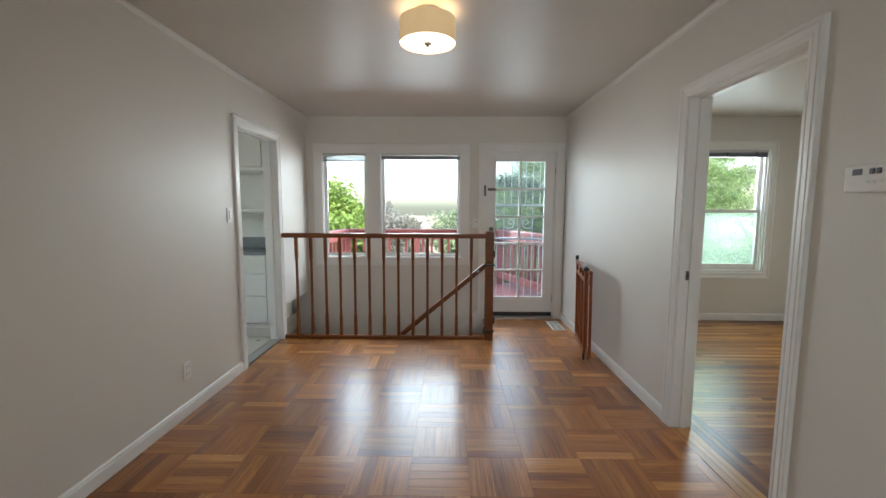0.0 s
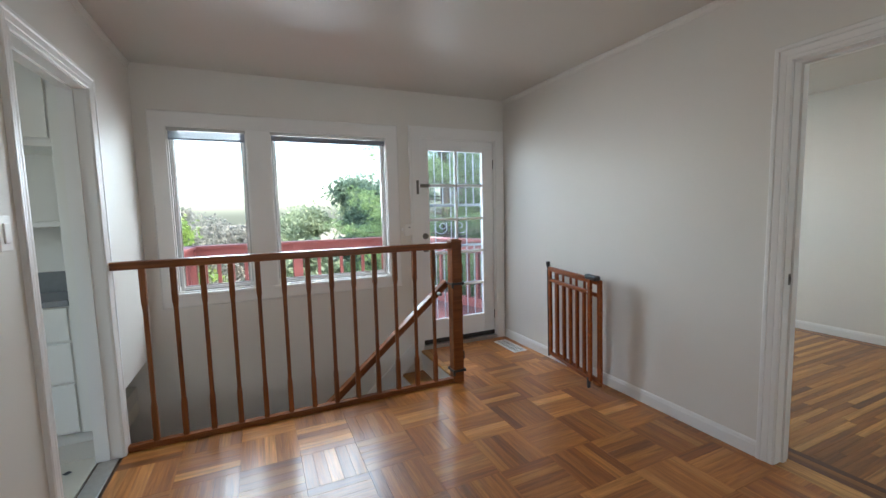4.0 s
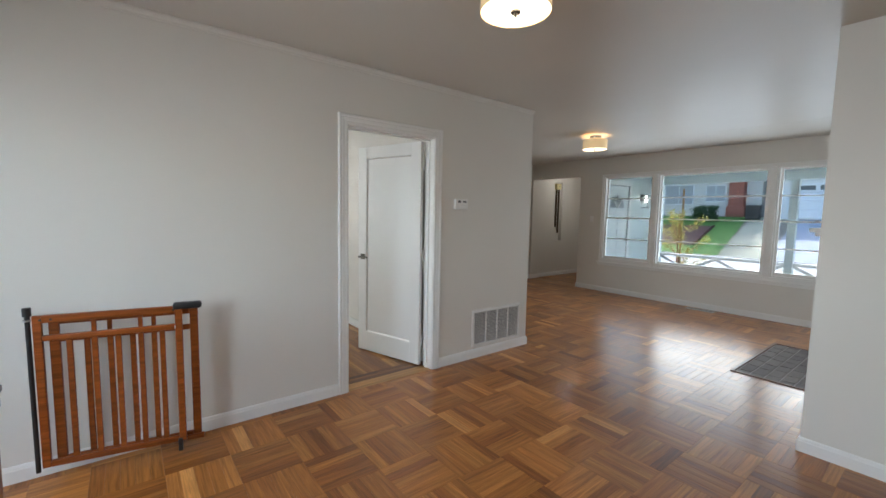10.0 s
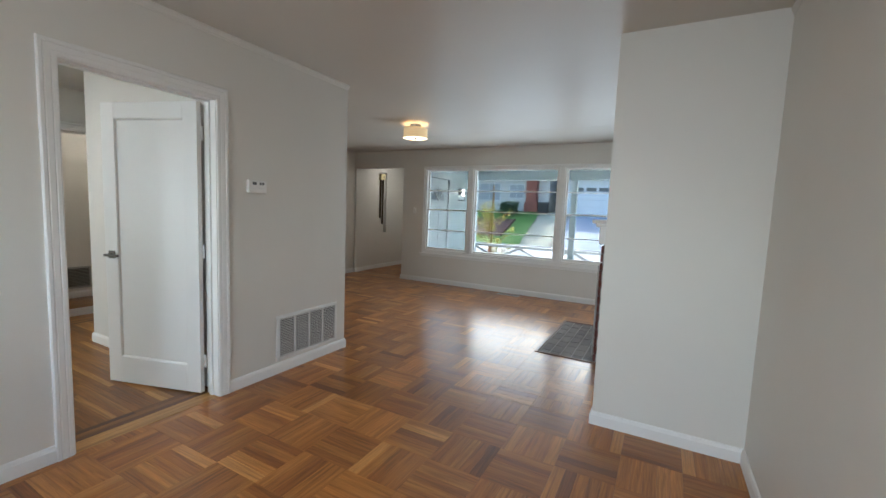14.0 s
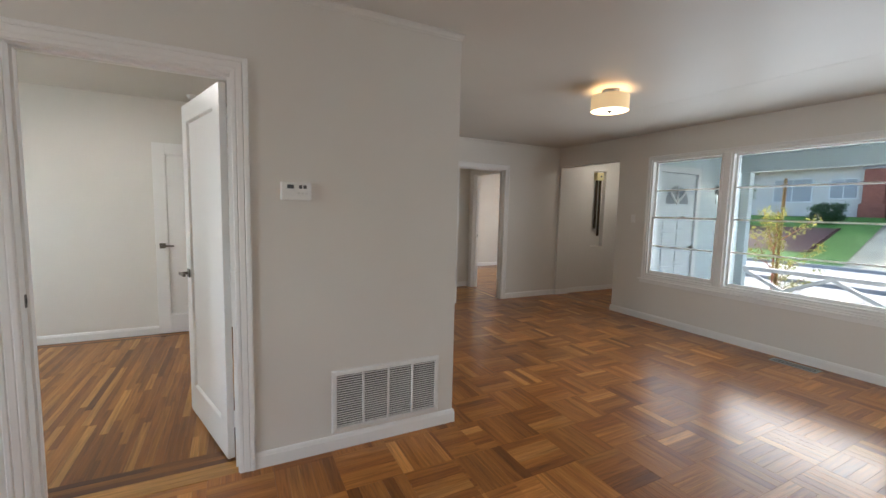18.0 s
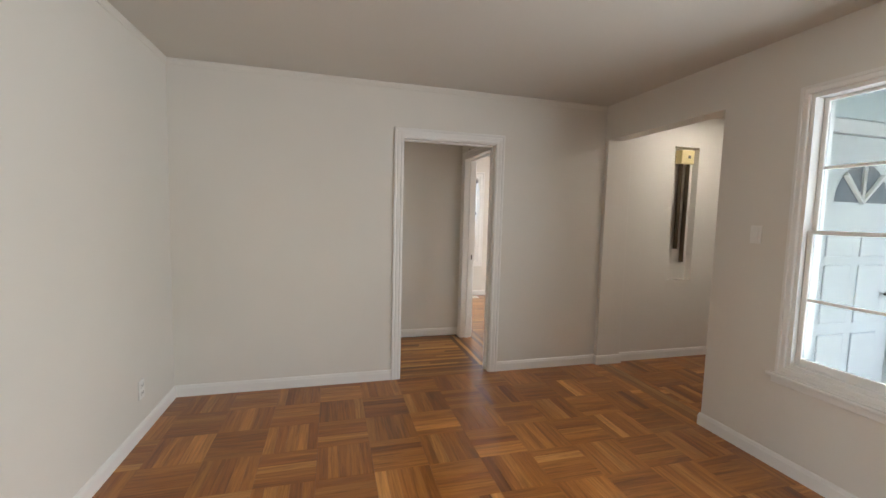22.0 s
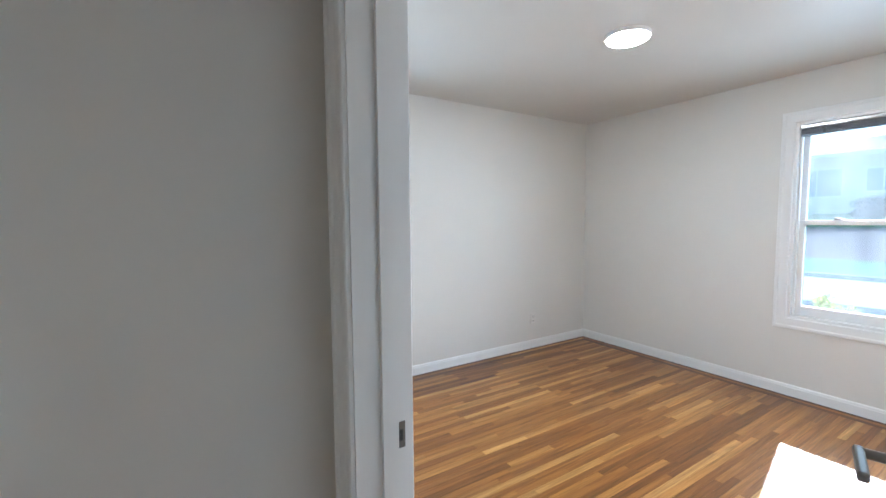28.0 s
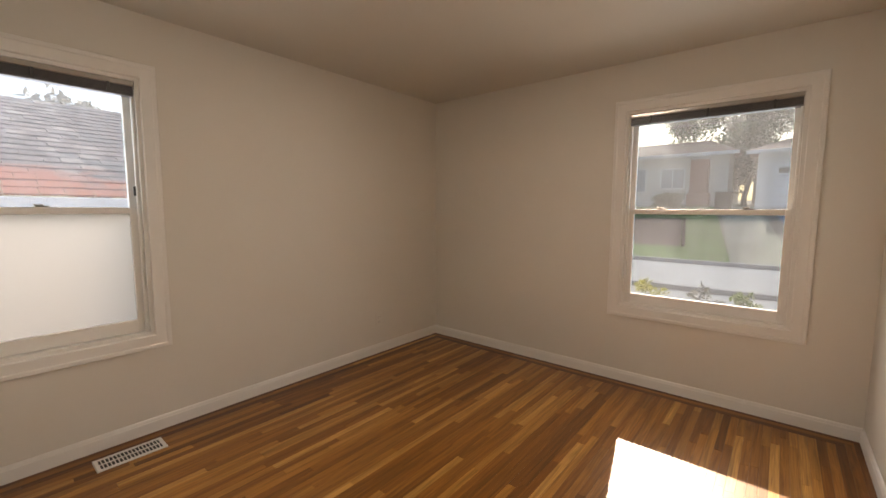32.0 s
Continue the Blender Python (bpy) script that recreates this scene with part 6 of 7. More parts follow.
# wrought security grille outside the back door
IRON = plain("white_iron", (0.78, 0.79, 0.80), 0.4, 0.0)
sg = thing("security_door", "white wrought iron security grille outside the back door", "security door", pose(0.93, 5.90, 0.0))
part("frame", rbox(0.0, 0.035, -0.015, 0.015, 0, 2.0, 0.003), IRON, sg)
part("frame", rbox(0.745, 0.78, -0.015, 0.015, 0, 2.0, 0.003), IRON, sg)
for z in (0.05, 0.98, 1.40, 1.965):
    part("cross_bar", rbox(0.035, 0.745, -0.010, 0.010, z - 0.014, z + 0.014, 0.003), IRON, sg)
for i in range(1, 8):
    x = 0.035 + i * 0.71 / 8
    bm = bmesh.new()
    for z0, z1 in (((0.05, 0.98), (1.40, 1.965)) if i % 2 else ((0.05, 1.965),)):
        cyl(bm, (x, 0, z0), (x, 0, z1), 0.006, 0.006, 6)
    part("upright", bm, IRON, sg, "", True)


def scroll(cx, cz, r, s, flip):
    pts = []
    for k in range(22):
        a = k / 21 * 4.4 * math.pi / 2
        rr = r * (1 - k / 26)
        pts.append((cx + s * (rr * math.cos(a) - r), 0.0, cz + flip * rr * math.sin(a)))
    return pts


for cx, s in ((0.39, 1), (0.39, -1)):
    for cz, f in ((1.20, 1), (1.18, -1)):
        bm = bmesh.new()
        tube(bm, scroll(cx + s * 0.19, cz, 0.085, s, f), 0.005, 5)
        part("scroll", bm, IRON, sg)

# ---- front porch ----
PORCH = paint("porch_pale_blue", (0.60, 0.69, 0.71), 0.5, 80, 0.06, 0.06)
PWHITE = paint("porch_white", (0.82, 0.84, 0.85), 0.45, 80, 0.06, 0.06)
single("floor_porch", rbox(-1.3, 3.48, -5.05, -2.56, -0.30, -0.15, 0.01), ROADM, "pale concrete porch floor", "floor", "structure")
single("ceiling_porch", bx(-1.6, 3.48, -5.20, -2.56, 2.36, 2.46), PORCH, "pale blue painted porch ceiling", "ceiling", "structure")
single("trim_porch_beam", rbox(-1.6, 3.48, -5.04, -4.90, 2.10, 2.36, 0.008), PORCH, "pale blue painted porch beam", "beam", "structure")
single("porch_fascia_roof", bx(-1.7, 3.48, -5.45, -5.04, 2.40, 2.56), PWHITE, "white porch eave", "roof", "structure")
wall("wall_porch_face", "y", -5.17, -2.57, 3.474, 3.4795, -0.15, 2.36, [(-4.075, -3.005, -0.15, 2.115)], "pale blue painted porch wall beside the front door", PORCH)
pr = thing("porch_railing", "white painted porch railing with crossed braces", "railing", pose(0, -4.96, 0))
for x in (3.27, 0.95, -1.30):
    part("post", rbox(x - 0.06, x + 0.06, -0.06, 0.06, -0.16, 2.10, 0.006), PORCH, pr)
for xa, xb in ((0.95, 3.27), (-1.30, 0.95)):
    part("top_rail", rbox(xa + 0.06, xb - 0.06, -0.045, 0.045, 0.545, 0.605, 0.006), PWHITE, pr)
    part("bottom_rail", rbox(xa + 0.06, xb - 0.06, -0.03, 0.03, -0.06, -0.005, 0.005), PWHITE, pr)
    hw = (xb - xa - 0.12) / 2
    for h0 in (xa + 0.06, xa + 0.06 + hw):
        for sgn in (1, -1):
            dx, dz = hw, 0.55
            ln = math.hypot(dx, dz)
            bmb = rbox(-ln / 2, ln / 2, -0.018 + 0.003 * sgn, 0.018 + 0.003 * sgn, -0.028, 0.028, 0.004)
            part("brace", bmb, PWHITE, pr).matrix_basis = pose(h0 + hw / 2, 0, 0.27, 0, -sgn * math.degrees(math.atan2(dz, dx)), 0)
# front door, seen from the porch side
fd = thing("door_6", "white panelled front door with a fan light, closed", "door", pose(3.485, -3.10, -0.10, 0, 0, -90), kind="structure")
# local x runs away from the house front, the porch is at -y
fw_, fh = 0.88, 2.12
FDOOR = paint("front_door_paint", (0.72, 0.77, 0.80), 0.4, 100, 0.03, 0.05)
part("slab", rbox(0.002, fw_ - 0.002, 0.02, 0.06, 0.02, fh - 0.005, 0.003), FDOOR, fd)
for cx in (0.27, 0.61):
    for z0, z1 in ((0.20, 0.72), (0.80, 1.22), (1.28, 1.46)):
        pn = part("panel", rbox(cx - 0.13, cx + 0.13, 0.012, 0.021, z0, z1, 0.007), FDOOR, fd)
bm = bmesh.new()
cen = bm.verts.new((0.44, 0.018, 1.66))
arc = [bm.verts.new((0.44 + 0.27 * math.cos(math.pi * k / 24), 0.018, 1.66 + 0.27 * math.sin(math.pi * k / 24))) for k in range(25)]
for a, b in zip(arc, arc[1:]):
    bm.faces.new((cen, b, a))
# the glass's grey-blue reflection is put into the pane's base colour
part("fan_light", bm, plain("fan_light_reflection", (0.24, 0.27, 0.30), 0.1, 0, 0.2), fd, "half-round fan light with its grey reflection painted on")
for a in (45, 90, 135):
    e = (0.44 + 0.27 * math.cos(radians(a)), 0.014, 1.66 + 0.27 * math.sin(radians(a)))
    bm = bmesh.new()
    cyl(bm, (0.44, 0.014, 1.66), e, 0.016, 0.020, 6)
    part("fan_bar", bm, DOORP, fd)
bm = bmesh.new()
bmesh.ops.create_uvsphere(bm, u_segments=16, v_segments=10, radius=0.032, matrix=Matrix.Translation((fw_ - 0.08, -0.03, 1.0)))
cyl(bm, (fw_ - 0.08, 0.02, 1.0), (fw_ - 0.08, -0.02, 1.0), 0.012, 0.012, 10)
part("knob", bm, BRONZE, fd, "round dark door knob", True)
bm = bmesh.new()
sweep(bm, [(0, 0.0, 0.0), (0, 0.0, fh), (fw_, 0.0, fh), (fw_, 0.0, 0.0)], [(0, -0.06), (0, 0.012), (0.09, 0.012), (0.09, 0)], (0, -1, 0))
part("door_casing", bm, PWHITE, fd)
lan = thing("porch_lantern", "black box wall lantern with clear glass, bulb lit", "wall lamp", pose(3.478, -4.50, 1.75, 0, 0, -90))
part("backplate", rbox(-0.055, 0.055, -0.02, 0, -0.02, 0.13, 0.004), BLACK, lan)
part("arm", rbox(-0.012, 0.012, -0.10, -0.02, 0.095, 0.115, 0.003), BLACK, lan)
for x in (-0.075, 0.067):
    for y in (-0.180, -0.038):
        part("corner_bar", rbox(x, x + 0.008, y, y + 0.008, -0.16, 0.10, 0.001, 1), BLACK, lan)
part("top", rbox(-0.08, 0.08, -0.185, -0.025, 0.095, 0.108, 0.003), BLACK, lan)
part("base", rbox(-0.08, 0.08, -0.185, -0.025, -0.168, -0.157, 0.003), BLACK, lan)
bm = bmesh.new()
bmesh.ops.create_uvsphere(bm, u_segments=16, v_segments=12, radius=0.03, matrix=Matrix.Translation((0, -0.105, -0.02)))
cyl(bm, (0, -0.105, 0.02), (0, -0.105, 0.095), 0.014, 0.014, 10)
part("bulb", bm, glow("lantern_bulb", (1.0, 0.9, 0.75), 6.0), lan, "lit glass bulb", True)
pb = thing("porch_bench", "small white bench standing on the porch", "bench", pose(3.2, -4.62, -0.15))
part("seat", rbox(-0.25, 0.22, -0.22, 0.22, 0.40, 0.44, 0.006), PWHITE, pb)
for x in (-0.22, 0.16):
    for y in (-0.20, 0.16):
        part("leg", rbox(x, x + 0.04, y, y + 0.04, 0, 0.40, 0.004), PWHITE, pb)

# ---- kitchen corner ----
VINYL = paint("cream_vinyl", (0.70, 0.67, 0.56), 0.35, 30, 0.02, 0.08)
kf = single("floor_kitchen", bx(-4.05, -1.39, 1.52, YN, -0.1, 0.0), VINYL, "cream vinyl kitchen floor with small dark diamonds", "floor", "structure")
dm = bmesh.new()
dv = [dm.verts.new(c) for c in ((0.022, 0, 0.0015), (0, 0.022, 0.0015), (-0.022, 0, 0.0015), (0, -0.022, 0.0015))]
dm.faces.new(dv)
dme = mesh_of("diamond", dm, GREYP)
for i in range(6):
    for j in range(7):
        b = new("diamond", dme)
        b.parent = kf
        b.matrix_basis = pose(-1.50 - i * 0.2 - (0.1 if j % 2 else 0), 3.6 + j * 0.2, 0.001)
single("trim_kitchen_threshold", rbox(-1.375, -1.285, 4.12, 4.83, -0.002, 0.007, 0.003), STEEL, "metal strip across the kitchen doorway", "trim", "structure")
cab = thing("kitchen_cabinet", "tall white painted kitchen cabinet with open shelves and drawers", "cabinet", pose(-1.40, 5.06, 0))
# local x to the left is negative, front at y = 0
part("stile", rbox(-0.105, 0.005, -0.002, 0.40, 0.0, 2.44, 0.003), CABP, cab)
part("side", bx(-1.30, -1.27, 0, 0.40, 0, 2.44), CABP, cab)
part("back", bx(-1.27, -0.105, 0.38, 0.40, 0.90, 1.76), CABP, cab)
part("upper_body", bx(-1.27, -0.105, 0.012, 0.40, 1.775, 2.44), CABP, cab)
for x0 in (-0.59, -1.08):
    part("upper_door", rbox(x0, x0 + 0.475, -0.006, 0.012, 1.79, 2.40, 0.003), CABP, cab)
part("shelf", rbox(-1.27, -0.105, 0.0, 0.38, 1.745, 1.775, 0.003), CABP, cab)
part("shelf", rbox(-1.27, -0.105, 0.0, 0.38, 1.305, 1.335, 0.003), CABP, cab)
part("worktop", rbox(-1.27, -0.105, -0.012, 0.38, 0.855, 0.890, 0.004), plain("grey_laminate", (0.24, 0.25, 0.26), 0.35), cab, "grey laminate worktop")
part("backsplash", bx(-1.27, -0.105, 0.365, 0.38, 0.89, 1.02), plain("grey_splash", (0.22, 0.23, 0.24), 0.4), cab)
part("lower_body", bx(-1.27, -0.105, 0.012, 0.40, 0.10, 0.855), CABP, cab)
for z0, z1 in ((0.655, 0.845), (0.415, 0.640), (0.115, 0.400)):
    part("drawer", rbox(-1.26, -0.115, -0.008, 0.012, z0, z1, 0.004), CABP, cab)
part("toe_kick", bx(-1.27, -0.105, 0.06, 0.08, 0.0, 0.10), CABP, cab)
switch_plate(pose(-1.60, 5.44, 1.14), "outlet", label="white double outlet over the kitchen worktop", name="wall_outlet")
# window added out of view so that daylight reaches the kitchen
sash_window("window_9", (-4.05, 2.2, 0), 90, 2.7, 0.95, 2.15, 1.55, GLASS, "unseen white kitchen window, added to let light in", blinds=False)

# ---- bathroom ----
bt = single("floor_bath", bx(6.12, 8.40, -1.383, 2.15, -0.1, -0.004), plain("floor_grout", (0.27, 0.28, 0.30), 0.8), "pale grey tiled bathroom floor", "floor", "structure")
FT = plain("floor_tile_grey", (0.50, 0.52, 0.56), 0.3, 0, 0.14, 9)
tme = mesh_of("tile", rbox(-0.149, 0.149, -0.149, 0.149, -0.006, 0.003, 0.003, 1), FT)
for i in range(8):
    for j in range(12):
        x, y = 6.27 + i * 0.305, -1.23 + j * 0.305
        if x < 8.35 and y < 2.1:
            b = new("tile", tme)
            b.parent = bt
            b.matrix_basis = pose(x, y, 0)
part("saddle", rbox(6.0, 6.12, -0.42, 0.27, -0.01, 0.006, 0.004), MORTAR, bt)
sh = thing("shower_enclosure", "shower stall with an olive obscured glass door in a bronze frame", "shower", pose(6.13, 0.42, 0))
FRAMEB = plain("shower_bronze_frame", (0.36, 0.31, 0.21), 0.4, 0.3)
part("curb", rbox(0, 0.76, -0.05, 0.09, 0, 0.13, 0.008), plain("curb_beige", (0.55, 0.51, 0.42), 0.4), sh, "beige tiled curb")
part("header_wall", bx(0, 0.76, 0, 0.10, 1.98, H), BATHP, sh)
part("pier", bx(0.76, 0.97, 0.002, 1.55, 0, H), BATHP, sh)
part("frame_rail", rbox(0, 0.75, 0.0, 0.05, 1.93, 1.98, 0.004), FRAMEB, sh)
part("edge_strip", rbox(0.599, 0.611, -0.006, 0.014, 0.16, 1.93, 0.003), BRONZE, sh)
part("frame_rail", rbox(0, 0.62, 0.0, 0.05, 0.13, 0.16, 0.004), STEEL, sh)
part("frame_post", rbox(0.61, 0.755, -0.004, 0.05, 0.13, 1.98, 0.004), FRAMEB, sh)
part("glass_door", rbox(0.012, 0.605, 0.016, 0.024, 0.165, 1.925, 0.002, 1), SHOWERG, sh, "olive obscured glass")
part("pull", rbox(0.556, 0.598, -0.030, 0.016, 1.045, 1.135, 0.004), plain("chrome", (0.82, 0.83, 0.85), 0.12, 1.0), sh, "chrome door pull")
TAUPE = plain("taupe_tile", (0.115, 0.10, 0.078), 0.22, 0, 0.12, 30)
BLKT = plain("black_tile", (0.012, 0.012, 0.016), 0.12, 0, 0.3, 30)
part("grout", bx(0.765, 0.970, -0.008, 0.002, 0.0, 1.46), plain("pale_grout", (0.45, 0.44, 0.41), 0.7), sh)
for i in range(10):
    z = i * 0.142
    part("tile", rbox(0.812, 0.968, -0.016, -0.006, z + 0.002, z + 0.139, 0.003, 1), TAUPE, sh)
    part("trim_tile", rbox(0.765, 0.809, -0.016, -0.006, z + 0.002, z + 0.139, 0.003, 1), BLKT, sh)
part("trim_tile", rbox(0.765, 0.968, -0.018, -0.006, 1.422, 1.46, 0.003, 1), BLKT, sh)
switch_plate(pose(7.04, 0.402, 1.27), label="white switch plate on the bathroom tile")
wt = thing("tub_surround", "taupe wall tiles with black edging over the bathtub", "wall tiles", pose(8.40, 1.998, 0, 0, 0, -90))
part("grout", bx(0.0, 1.50, -0.008, 0, 0.56, 1.49), plain("pale_grout_wall", (0.26, 0.25, 0.22), 0.7), wt)
for i in range(10):
    for j in range(6):
        part("tile", rbox(i * 0.145 + 0.002, i * 0.145 + 0.143, -0.015, -0.006, 0.565 + j * 0.145 + 0.002, 0.565 + j * 0.145 + 0.143, 0.003, 1), TAUPE, wt)
for j in range(6):
    part("trim_tile", rbox(1.452, 1.498, -0.016, -0.006, 0.567 + j * 0.145, 0.708 + j * 0.145, 0.003, 1), BLKT, wt)
for i in range(10):
    part("trim_tile", rbox(i * 0.15 + 0.002, i * 0.15 + 0.148, -0.016, -0.006, 1.437, 1.488, 0.003, 1), BLKT, wt)
TUBM = plain("white_enamel", (0.82, 0.83, 0.84), 0.12, 0, 0.03)
tub = thing("bathtub", "white enamel bathtub with a stepped apron", "bathtub", pose(7.30, 0.63, 0))
part("apron", rbox(0, 1.085, 0, 0.05, 0, 0.40, 0.012), TUBM, tub)
part("apron_step", rbox(0.10, 1.085, -0.016, 0.0, 0.0, 0.24, 0.008), TUBM, tub)
bm = bmesh.new()
sweep(bm, [(0.12, 0.13, 0.43), (0.97, 0.13, 0.43), (0.97, 1.38, 0.43), (0.12, 1.38, 0.43)], [(0.0, 0.0), (0.02, -0.35), (0.0, -0.36), (-0.12, -0.04), (-0.125, 0.06), (-0.03, 0.065)], (0, 0, 1), True)
part("rim", bm, TUBM, tub)
part("basin", bx(0.12, 0.97, 0.13, 1.38, 0.06, 0.09), TUBM, tub)
van = thing("bath_vanity", "white bathroom vanity cabinet with a white top", "cabinet", pose(7.00, -1.372, 0))
part("body", rbox(0.012, 0.56, 0.0, 1.225, 0.125, 0.835, 0.003), CABP, van)
part("top", rbox(0, 0.58, -0.003, 1.235, 0.836, 0.866, 0.006), TUBM, van, "white cultured marble top")
part("toe_kick", bx(0.07, 0.55, 0.0, 1.19, 0.004, 0.124), GREYP, van, "dark recessed toe kick")
for k in range(2):
    dr = part("door", rbox(-0.006, 0.011, 0.02 + k * 0.60, 0.60 + k * 0.60, 0.14, 0.82, 0.004), CABP, van)
    bm = bmesh.new()
    cyl(bm, (-0.006, 0.52 + k * 0.17, 0.74), (-0.028, 0.52 + k * 0.17, 0.74), 0.007, 0.013, 12)
    part("knob", bm, STEEL, dr, "", True)
tiled = thing("tub_end_tiles", "square white wall tiles beside the bathtub", "wall tiles", pose(8.40, 0.630, 0, 0, 0, -90))
for j in range(4):
    for i in range(2 if j == 0 else 1):
        part("tile", rbox(i * 0.122 + 0.001, i * 0.122 + 0.121, -0.012, 0.0, j * 0.138 + 0.001, j * 0.138 + 0.137, 0.003, 1), TUBM, tiled)
sash_window("window_10", (8.40, 0.50, 0), -90, 0.80, 1.16, 2.12, 1.64, HAZED, "small white bathroom window", blinds=False, case=[(0, 0), (0, 0.016), (0.06, 0.016), (0.06, 0)])


# ---- wood floors, laid piece by piece ----
@functools.lru_cache(maxsize=None)
def plank_mesh(name, material, ln, w):
    """A floor strip with eased edges, top at z = 0; strips of one size share it."""
    e = 0.0004
    vs, fs = [], []
    for z, k in ((-0.011, 0.0), (-0.0005, 0.0), (0.0, 1.0)):
        a, b = ln / 2 - e * k, w / 2 - e * k
        vs += [(-a, -b, z), (a, -b, z), (a, b, z), (-a, b, z)]
    for r in (0, 4):
        for i in range(4):
            j = (i + 1) % 4
            fs.append((r + i, r + j, r + 4 + j, r + 4 + i))
    fs.append((8, 9, 10, 11))
    me = bpy.data.meshes.new(name)
    me.from_pydata(vs, [], fs)
    me.materials.append(material)
    return me


GAP = 0.0004


def lay(parent, material, name, cx, cy, ln, w, turn):
    b = new(name, plank_mesh(name, material, round(ln - GAP, 3), round(w - GAP, 4)))
    b.parent = parent
    b.matrix_basis = pose(cx, cy, 0, 0, 0, 90 if turn else 0)
    return b


def joined(name, parent, rects, material, turned):
    """Strips (cx, cy, length, width) as one mesh whose local x runs along the grain."""
    e = 0.0005
    vs, fs = [], []
    for cx, cy, ln, w in rects:
        if turned:
            cx, cy = cy, -cx
        a, b = ln / 2 - GAP / 2, w / 2 - GAP / 2
        o0 = len(vs)
        for z, k in ((-0.011, 0.0), (-e, 0.0), (0.0, e)):
            vs += [(cx - a + k, cy - b + k, z), (cx + a - k, cy - b + k, z), (cx + a - k, cy + b - k, z), (cx - a + k, cy + b - k, z)]
        for r in (0, 4):
            for i in range(4):
                j = (i + 1) % 4
                fs.append((o0 + r + i, o0 + r + j, o0 + r + 4 + j, o0 + r + 4 + i))
        fs.append((o0 + 8, o0 + 9, o0 + 10, o0 + 11))
    me = bpy.data.meshes.new(name)
    me.from_pydata(vs, [], fs)
    me.materials.append(material)
    ob = new(name, me)
    ob.parent = parent
    if turned:
        ob.matrix_basis = pose(0, 0, 0, 0, 0, 90)
    return tagged(ob, kind="stuff")


BLOCK, N_STRIP = 0.3048, 5
parq = thing("floor_parquet", "glossy oak parquet floor in basket-weave blocks", "floor", pose(0, 0, 0), kind="structure")
pieces = {0: [], 1: []}
near = []
AREAS = [(-1.27, 1.84, 1.37, 4.935), (0.93, 1.84, 4.935, 5.705), (-0.46, 1.84, 1.175, 1.37), (-0.46, 4.83, -2.41, 1.175), (3.63, 4.83, -4.45, -2.56)]
for x0, x1, y0, y1 in AREAS:
    i0, i1 = math.floor((x0 - 0.86) / BLOCK) - 1, math.ceil((x1 - 0.86) / BLOCK) + 1
    j0, j1 = math.floor((y0 - 3.18) / BLOCK) - 1, math.ceil((y1 - 3.18) / BLOCK) + 1
    for i in range(i0, i1):
        for j in range(j0, j1):
            bx0, by0 = 0.86 + i * BLOCK, 3.18 + j * BLOCK
            turn = (i + j) % 2
            w = BLOCK / N_STRIP
            for k in range(N_STRIP):
                r = (bx0 + k * w, bx0 + (k + 1) * w, by0, by0 + BLOCK) if turn else (bx0, bx0 + BLOCK, by0 + k * w, by0 + (k + 1) * w)
                a, b, c, d = max(r[0], x0), min(r[1], x1), max(r[2], y0), min(r[3], y1)
                if b - a < 0.006 or d - c < 0.006:
                    continue
                ln, wd = (d - c, b - a) if turn else (b - a, d - c)
                rect = ((a + b) / 2, (c + d) / 2, ln, wd)
                if -1.2 < rect[0] < 1.75 and 2.62 < rect[1] < 4.45 and ln > 0.3 and len(near) < 300:
                    near.append((turn, rect))
                else:
                    pieces[turn].append(rect)
for turn, (cx, cy, ln, w) in near:
    lay(parq, PARQUET, "parquet_strip", cx, cy, ln, w, turn)
joined("parquet_field", parq, pieces[0], PARQUET, False)
joined("parquet_field", parq, pieces[1], PARQUET, True)
# long border strips in the doorways and at the entry
for k in range(3):
    lay(parq, STRIP, "border_strip", 1.84 + 0.02 + k * 0.04, 2.820, 0.780, 0.04, 1)
for k in range(3):
    lay(parq, STRIP, "border_strip", 4.83 + 0.02 + k * 0.04, -0.91, 0.806, 0.04, 1)
for k in range(2):
    lay(parq, STRIP, "border_strip", 4.215, -2.447 - k * 0.075, 1.16, 0.075, 0)


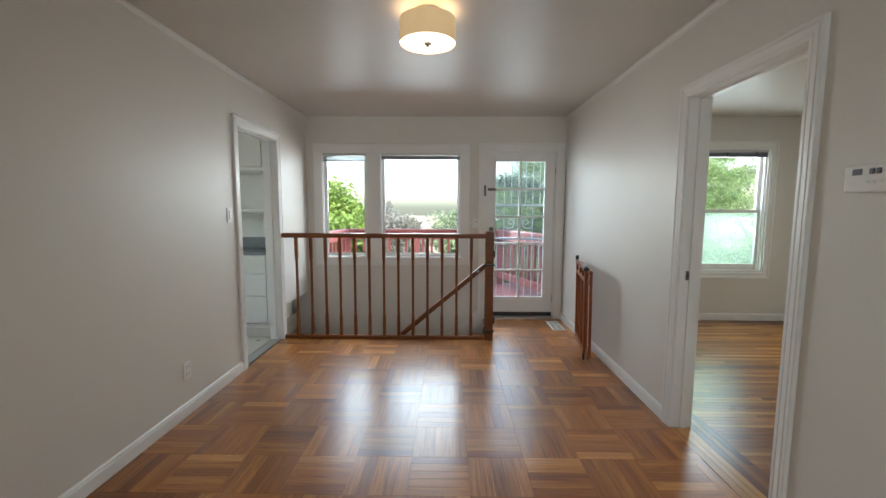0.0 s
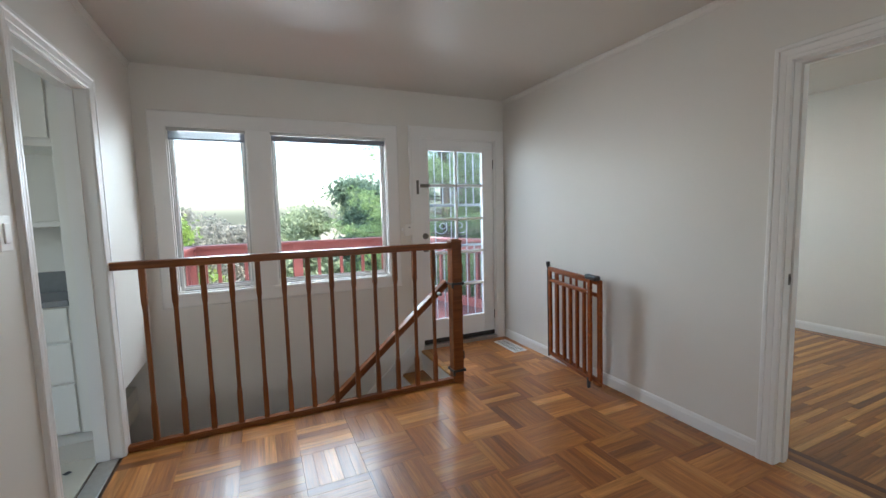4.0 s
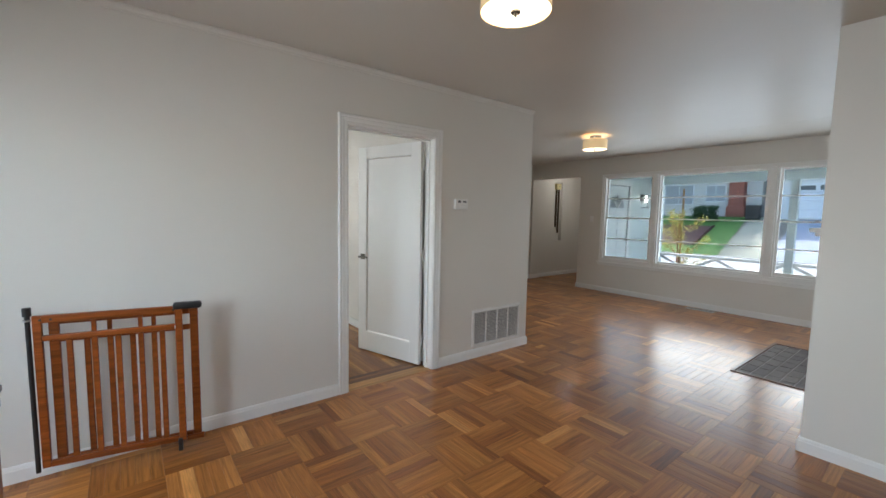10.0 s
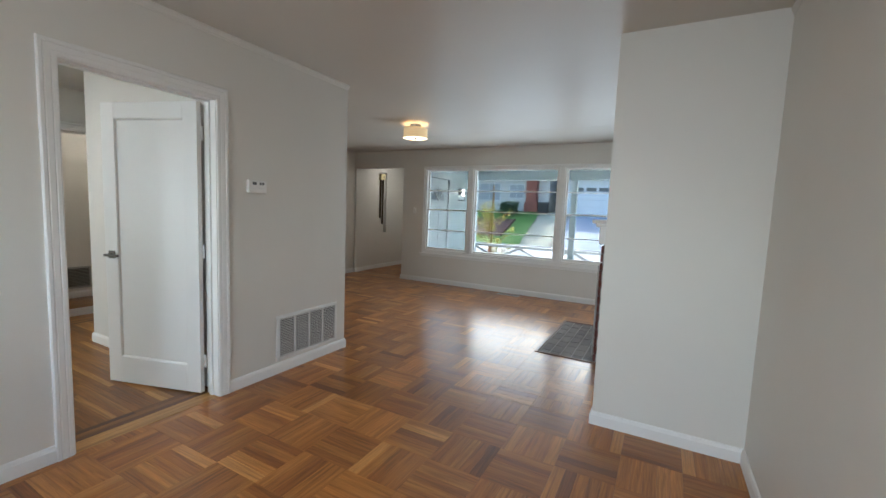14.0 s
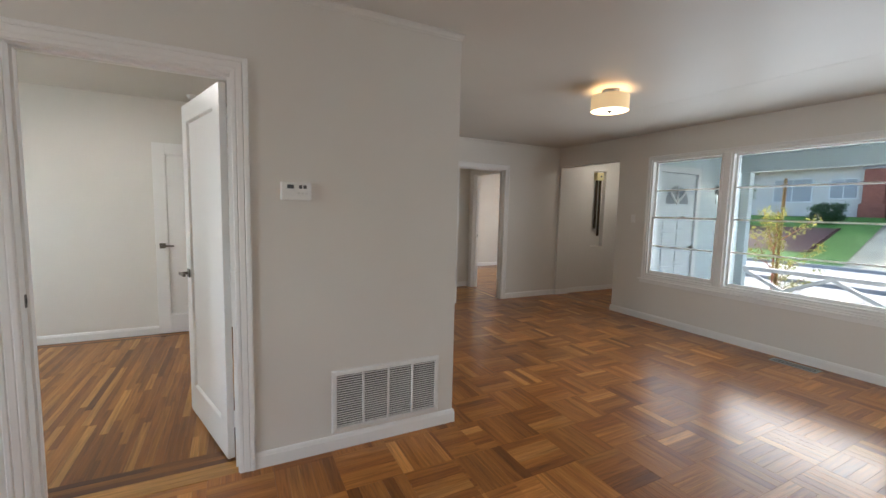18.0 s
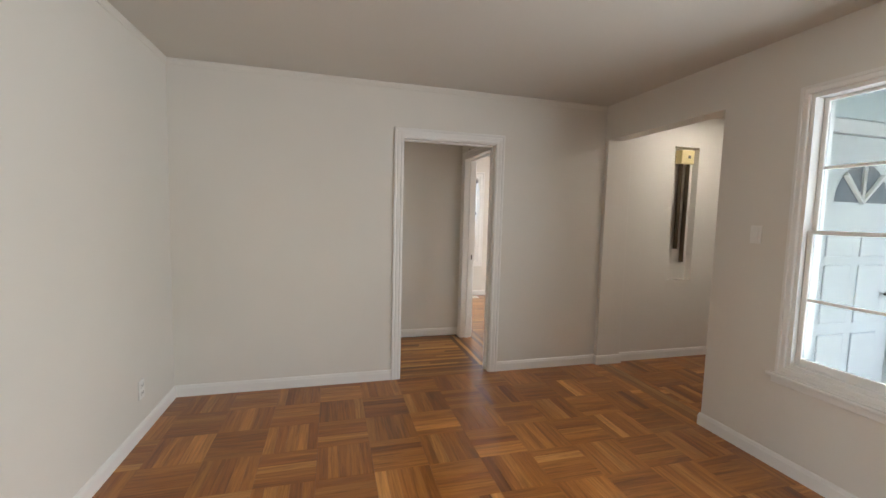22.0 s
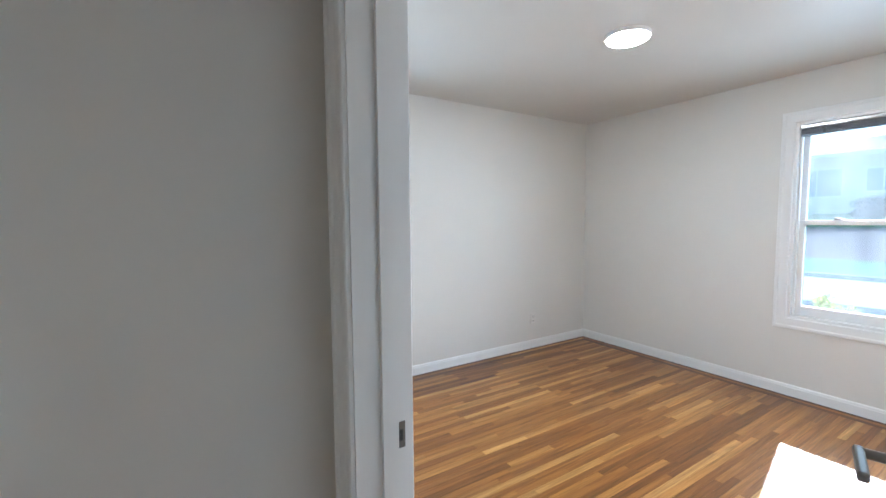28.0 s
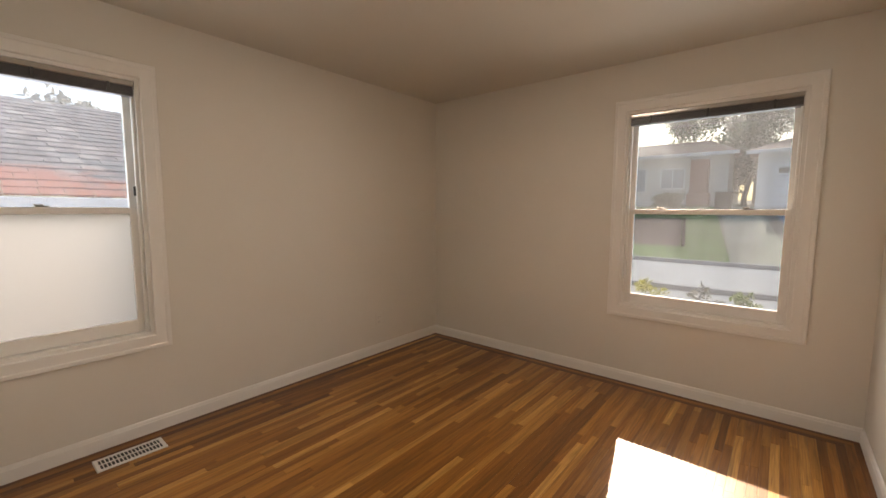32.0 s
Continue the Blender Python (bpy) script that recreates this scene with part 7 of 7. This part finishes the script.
def strip_floor(name, label, x0, x1, y0, y1, turn, seed, frame=2, width=0.0415, near=(0, 0, 0, 0)):
    """Random-length oak strips inside a border of strips laid along the walls; those in the near area stay single."""
    o = thing(name, label, "floor", pose(0, 0, 0), kind="structure")
    rr = random.Random(seed)
    rest = {(m, k): [] for m in (STRIP, BORDER) for k in (0, 1)}
    count = [0]

    def put(cx, cy, ln, w, turned, wood=STRIP):
        if near[0] < cx < near[1] and near[2] < cy < near[3] and count[0] < 300:
            count[0] += 1
            lay(o, wood, "floor_strip", cx, cy, ln, w, turned)
        else:
            rest[wood, turned].append((cx, cy, ln, w))

    for k in range(frame):
        a, b, c, d = x0 + k * width, x1 - k * width, y0 + k * width, y1 - k * width
        for cy in (c + width / 2, d - width / 2):
            s = a
            while s < b - 0.01:
                ln = min(rr.uniform(0.7, 1.6), b - s)
                put(s + ln / 2, cy, ln, width, 0, STRIP if k == 1 else BORDER)
                s += ln
        for cx in (a + width / 2, b - width / 2):
            s = c + width
            while s < d - width - 0.01:
                ln = min(rr.uniform(0.7, 1.6), d - width - s)
                put(cx, s + ln / 2, ln, width, 1, STRIP if k == 1 else BORDER)
                s += ln
    f = frame * width
    a, b, c, d = x0 + f, x1 - f, y0 + f, y1 - f
    lo, hi, p, q = (a, b, c, d) if turn else (c, d, a, b)
    n = round((hi - lo) / width)
    w = (hi - lo) / n
    for i in range(n):
        s = p - rr.uniform(0, 0.8)
        while s < q:
            ln = rr.uniform(0.25, 1.35)
            e0, e1 = max(s, p), min(s + ln, q)
            if e1 - e0 > 0.02:
                m = lo + (i + 0.5) * w
                if turn:
                    put(m, (e0 + e1) / 2, e1 - e0, w, 1)
                else:
                    put((e0 + e1) / 2, m, e1 - e0, w, 0)
            s += ln
    for (wood, turned), rects in rest.items():
        if rects:
            joined("strip_field", o, rects, wood, bool(turned))
    return o


strip_floor("floor_bedroom", "glossy oak strip floor with a border along the walls", 4.95, 8.25, -5.015, -1.50, True, 1, 3, near=(5.2, 8.0, -4.0, -1.5))
strip_floor("floor_hall", "glossy oak strip floor of the hall", 4.95, 6.0, -1.383, 2.60, True, 2, 3, near=(4.9, 6.1, -1.4, 1.5))
strip_floor("floor_room", "glossy oak strip floor of the back bedroom", 1.96, 4.72, 1.295, 5.71, False, 3, 3, near=(1.9, 4.0, 1.9, 4.6))
for k in range(3):
    lay(parq, STRIP, "border_strip", 5.446, -1.403 - k * 0.039, 0.826, 0.039, 0)
for k in range(3):
    lay(parq, STRIP, "border_strip", 4.76 + k * 0.076, 1.875, 0.745, 0.076, 1)
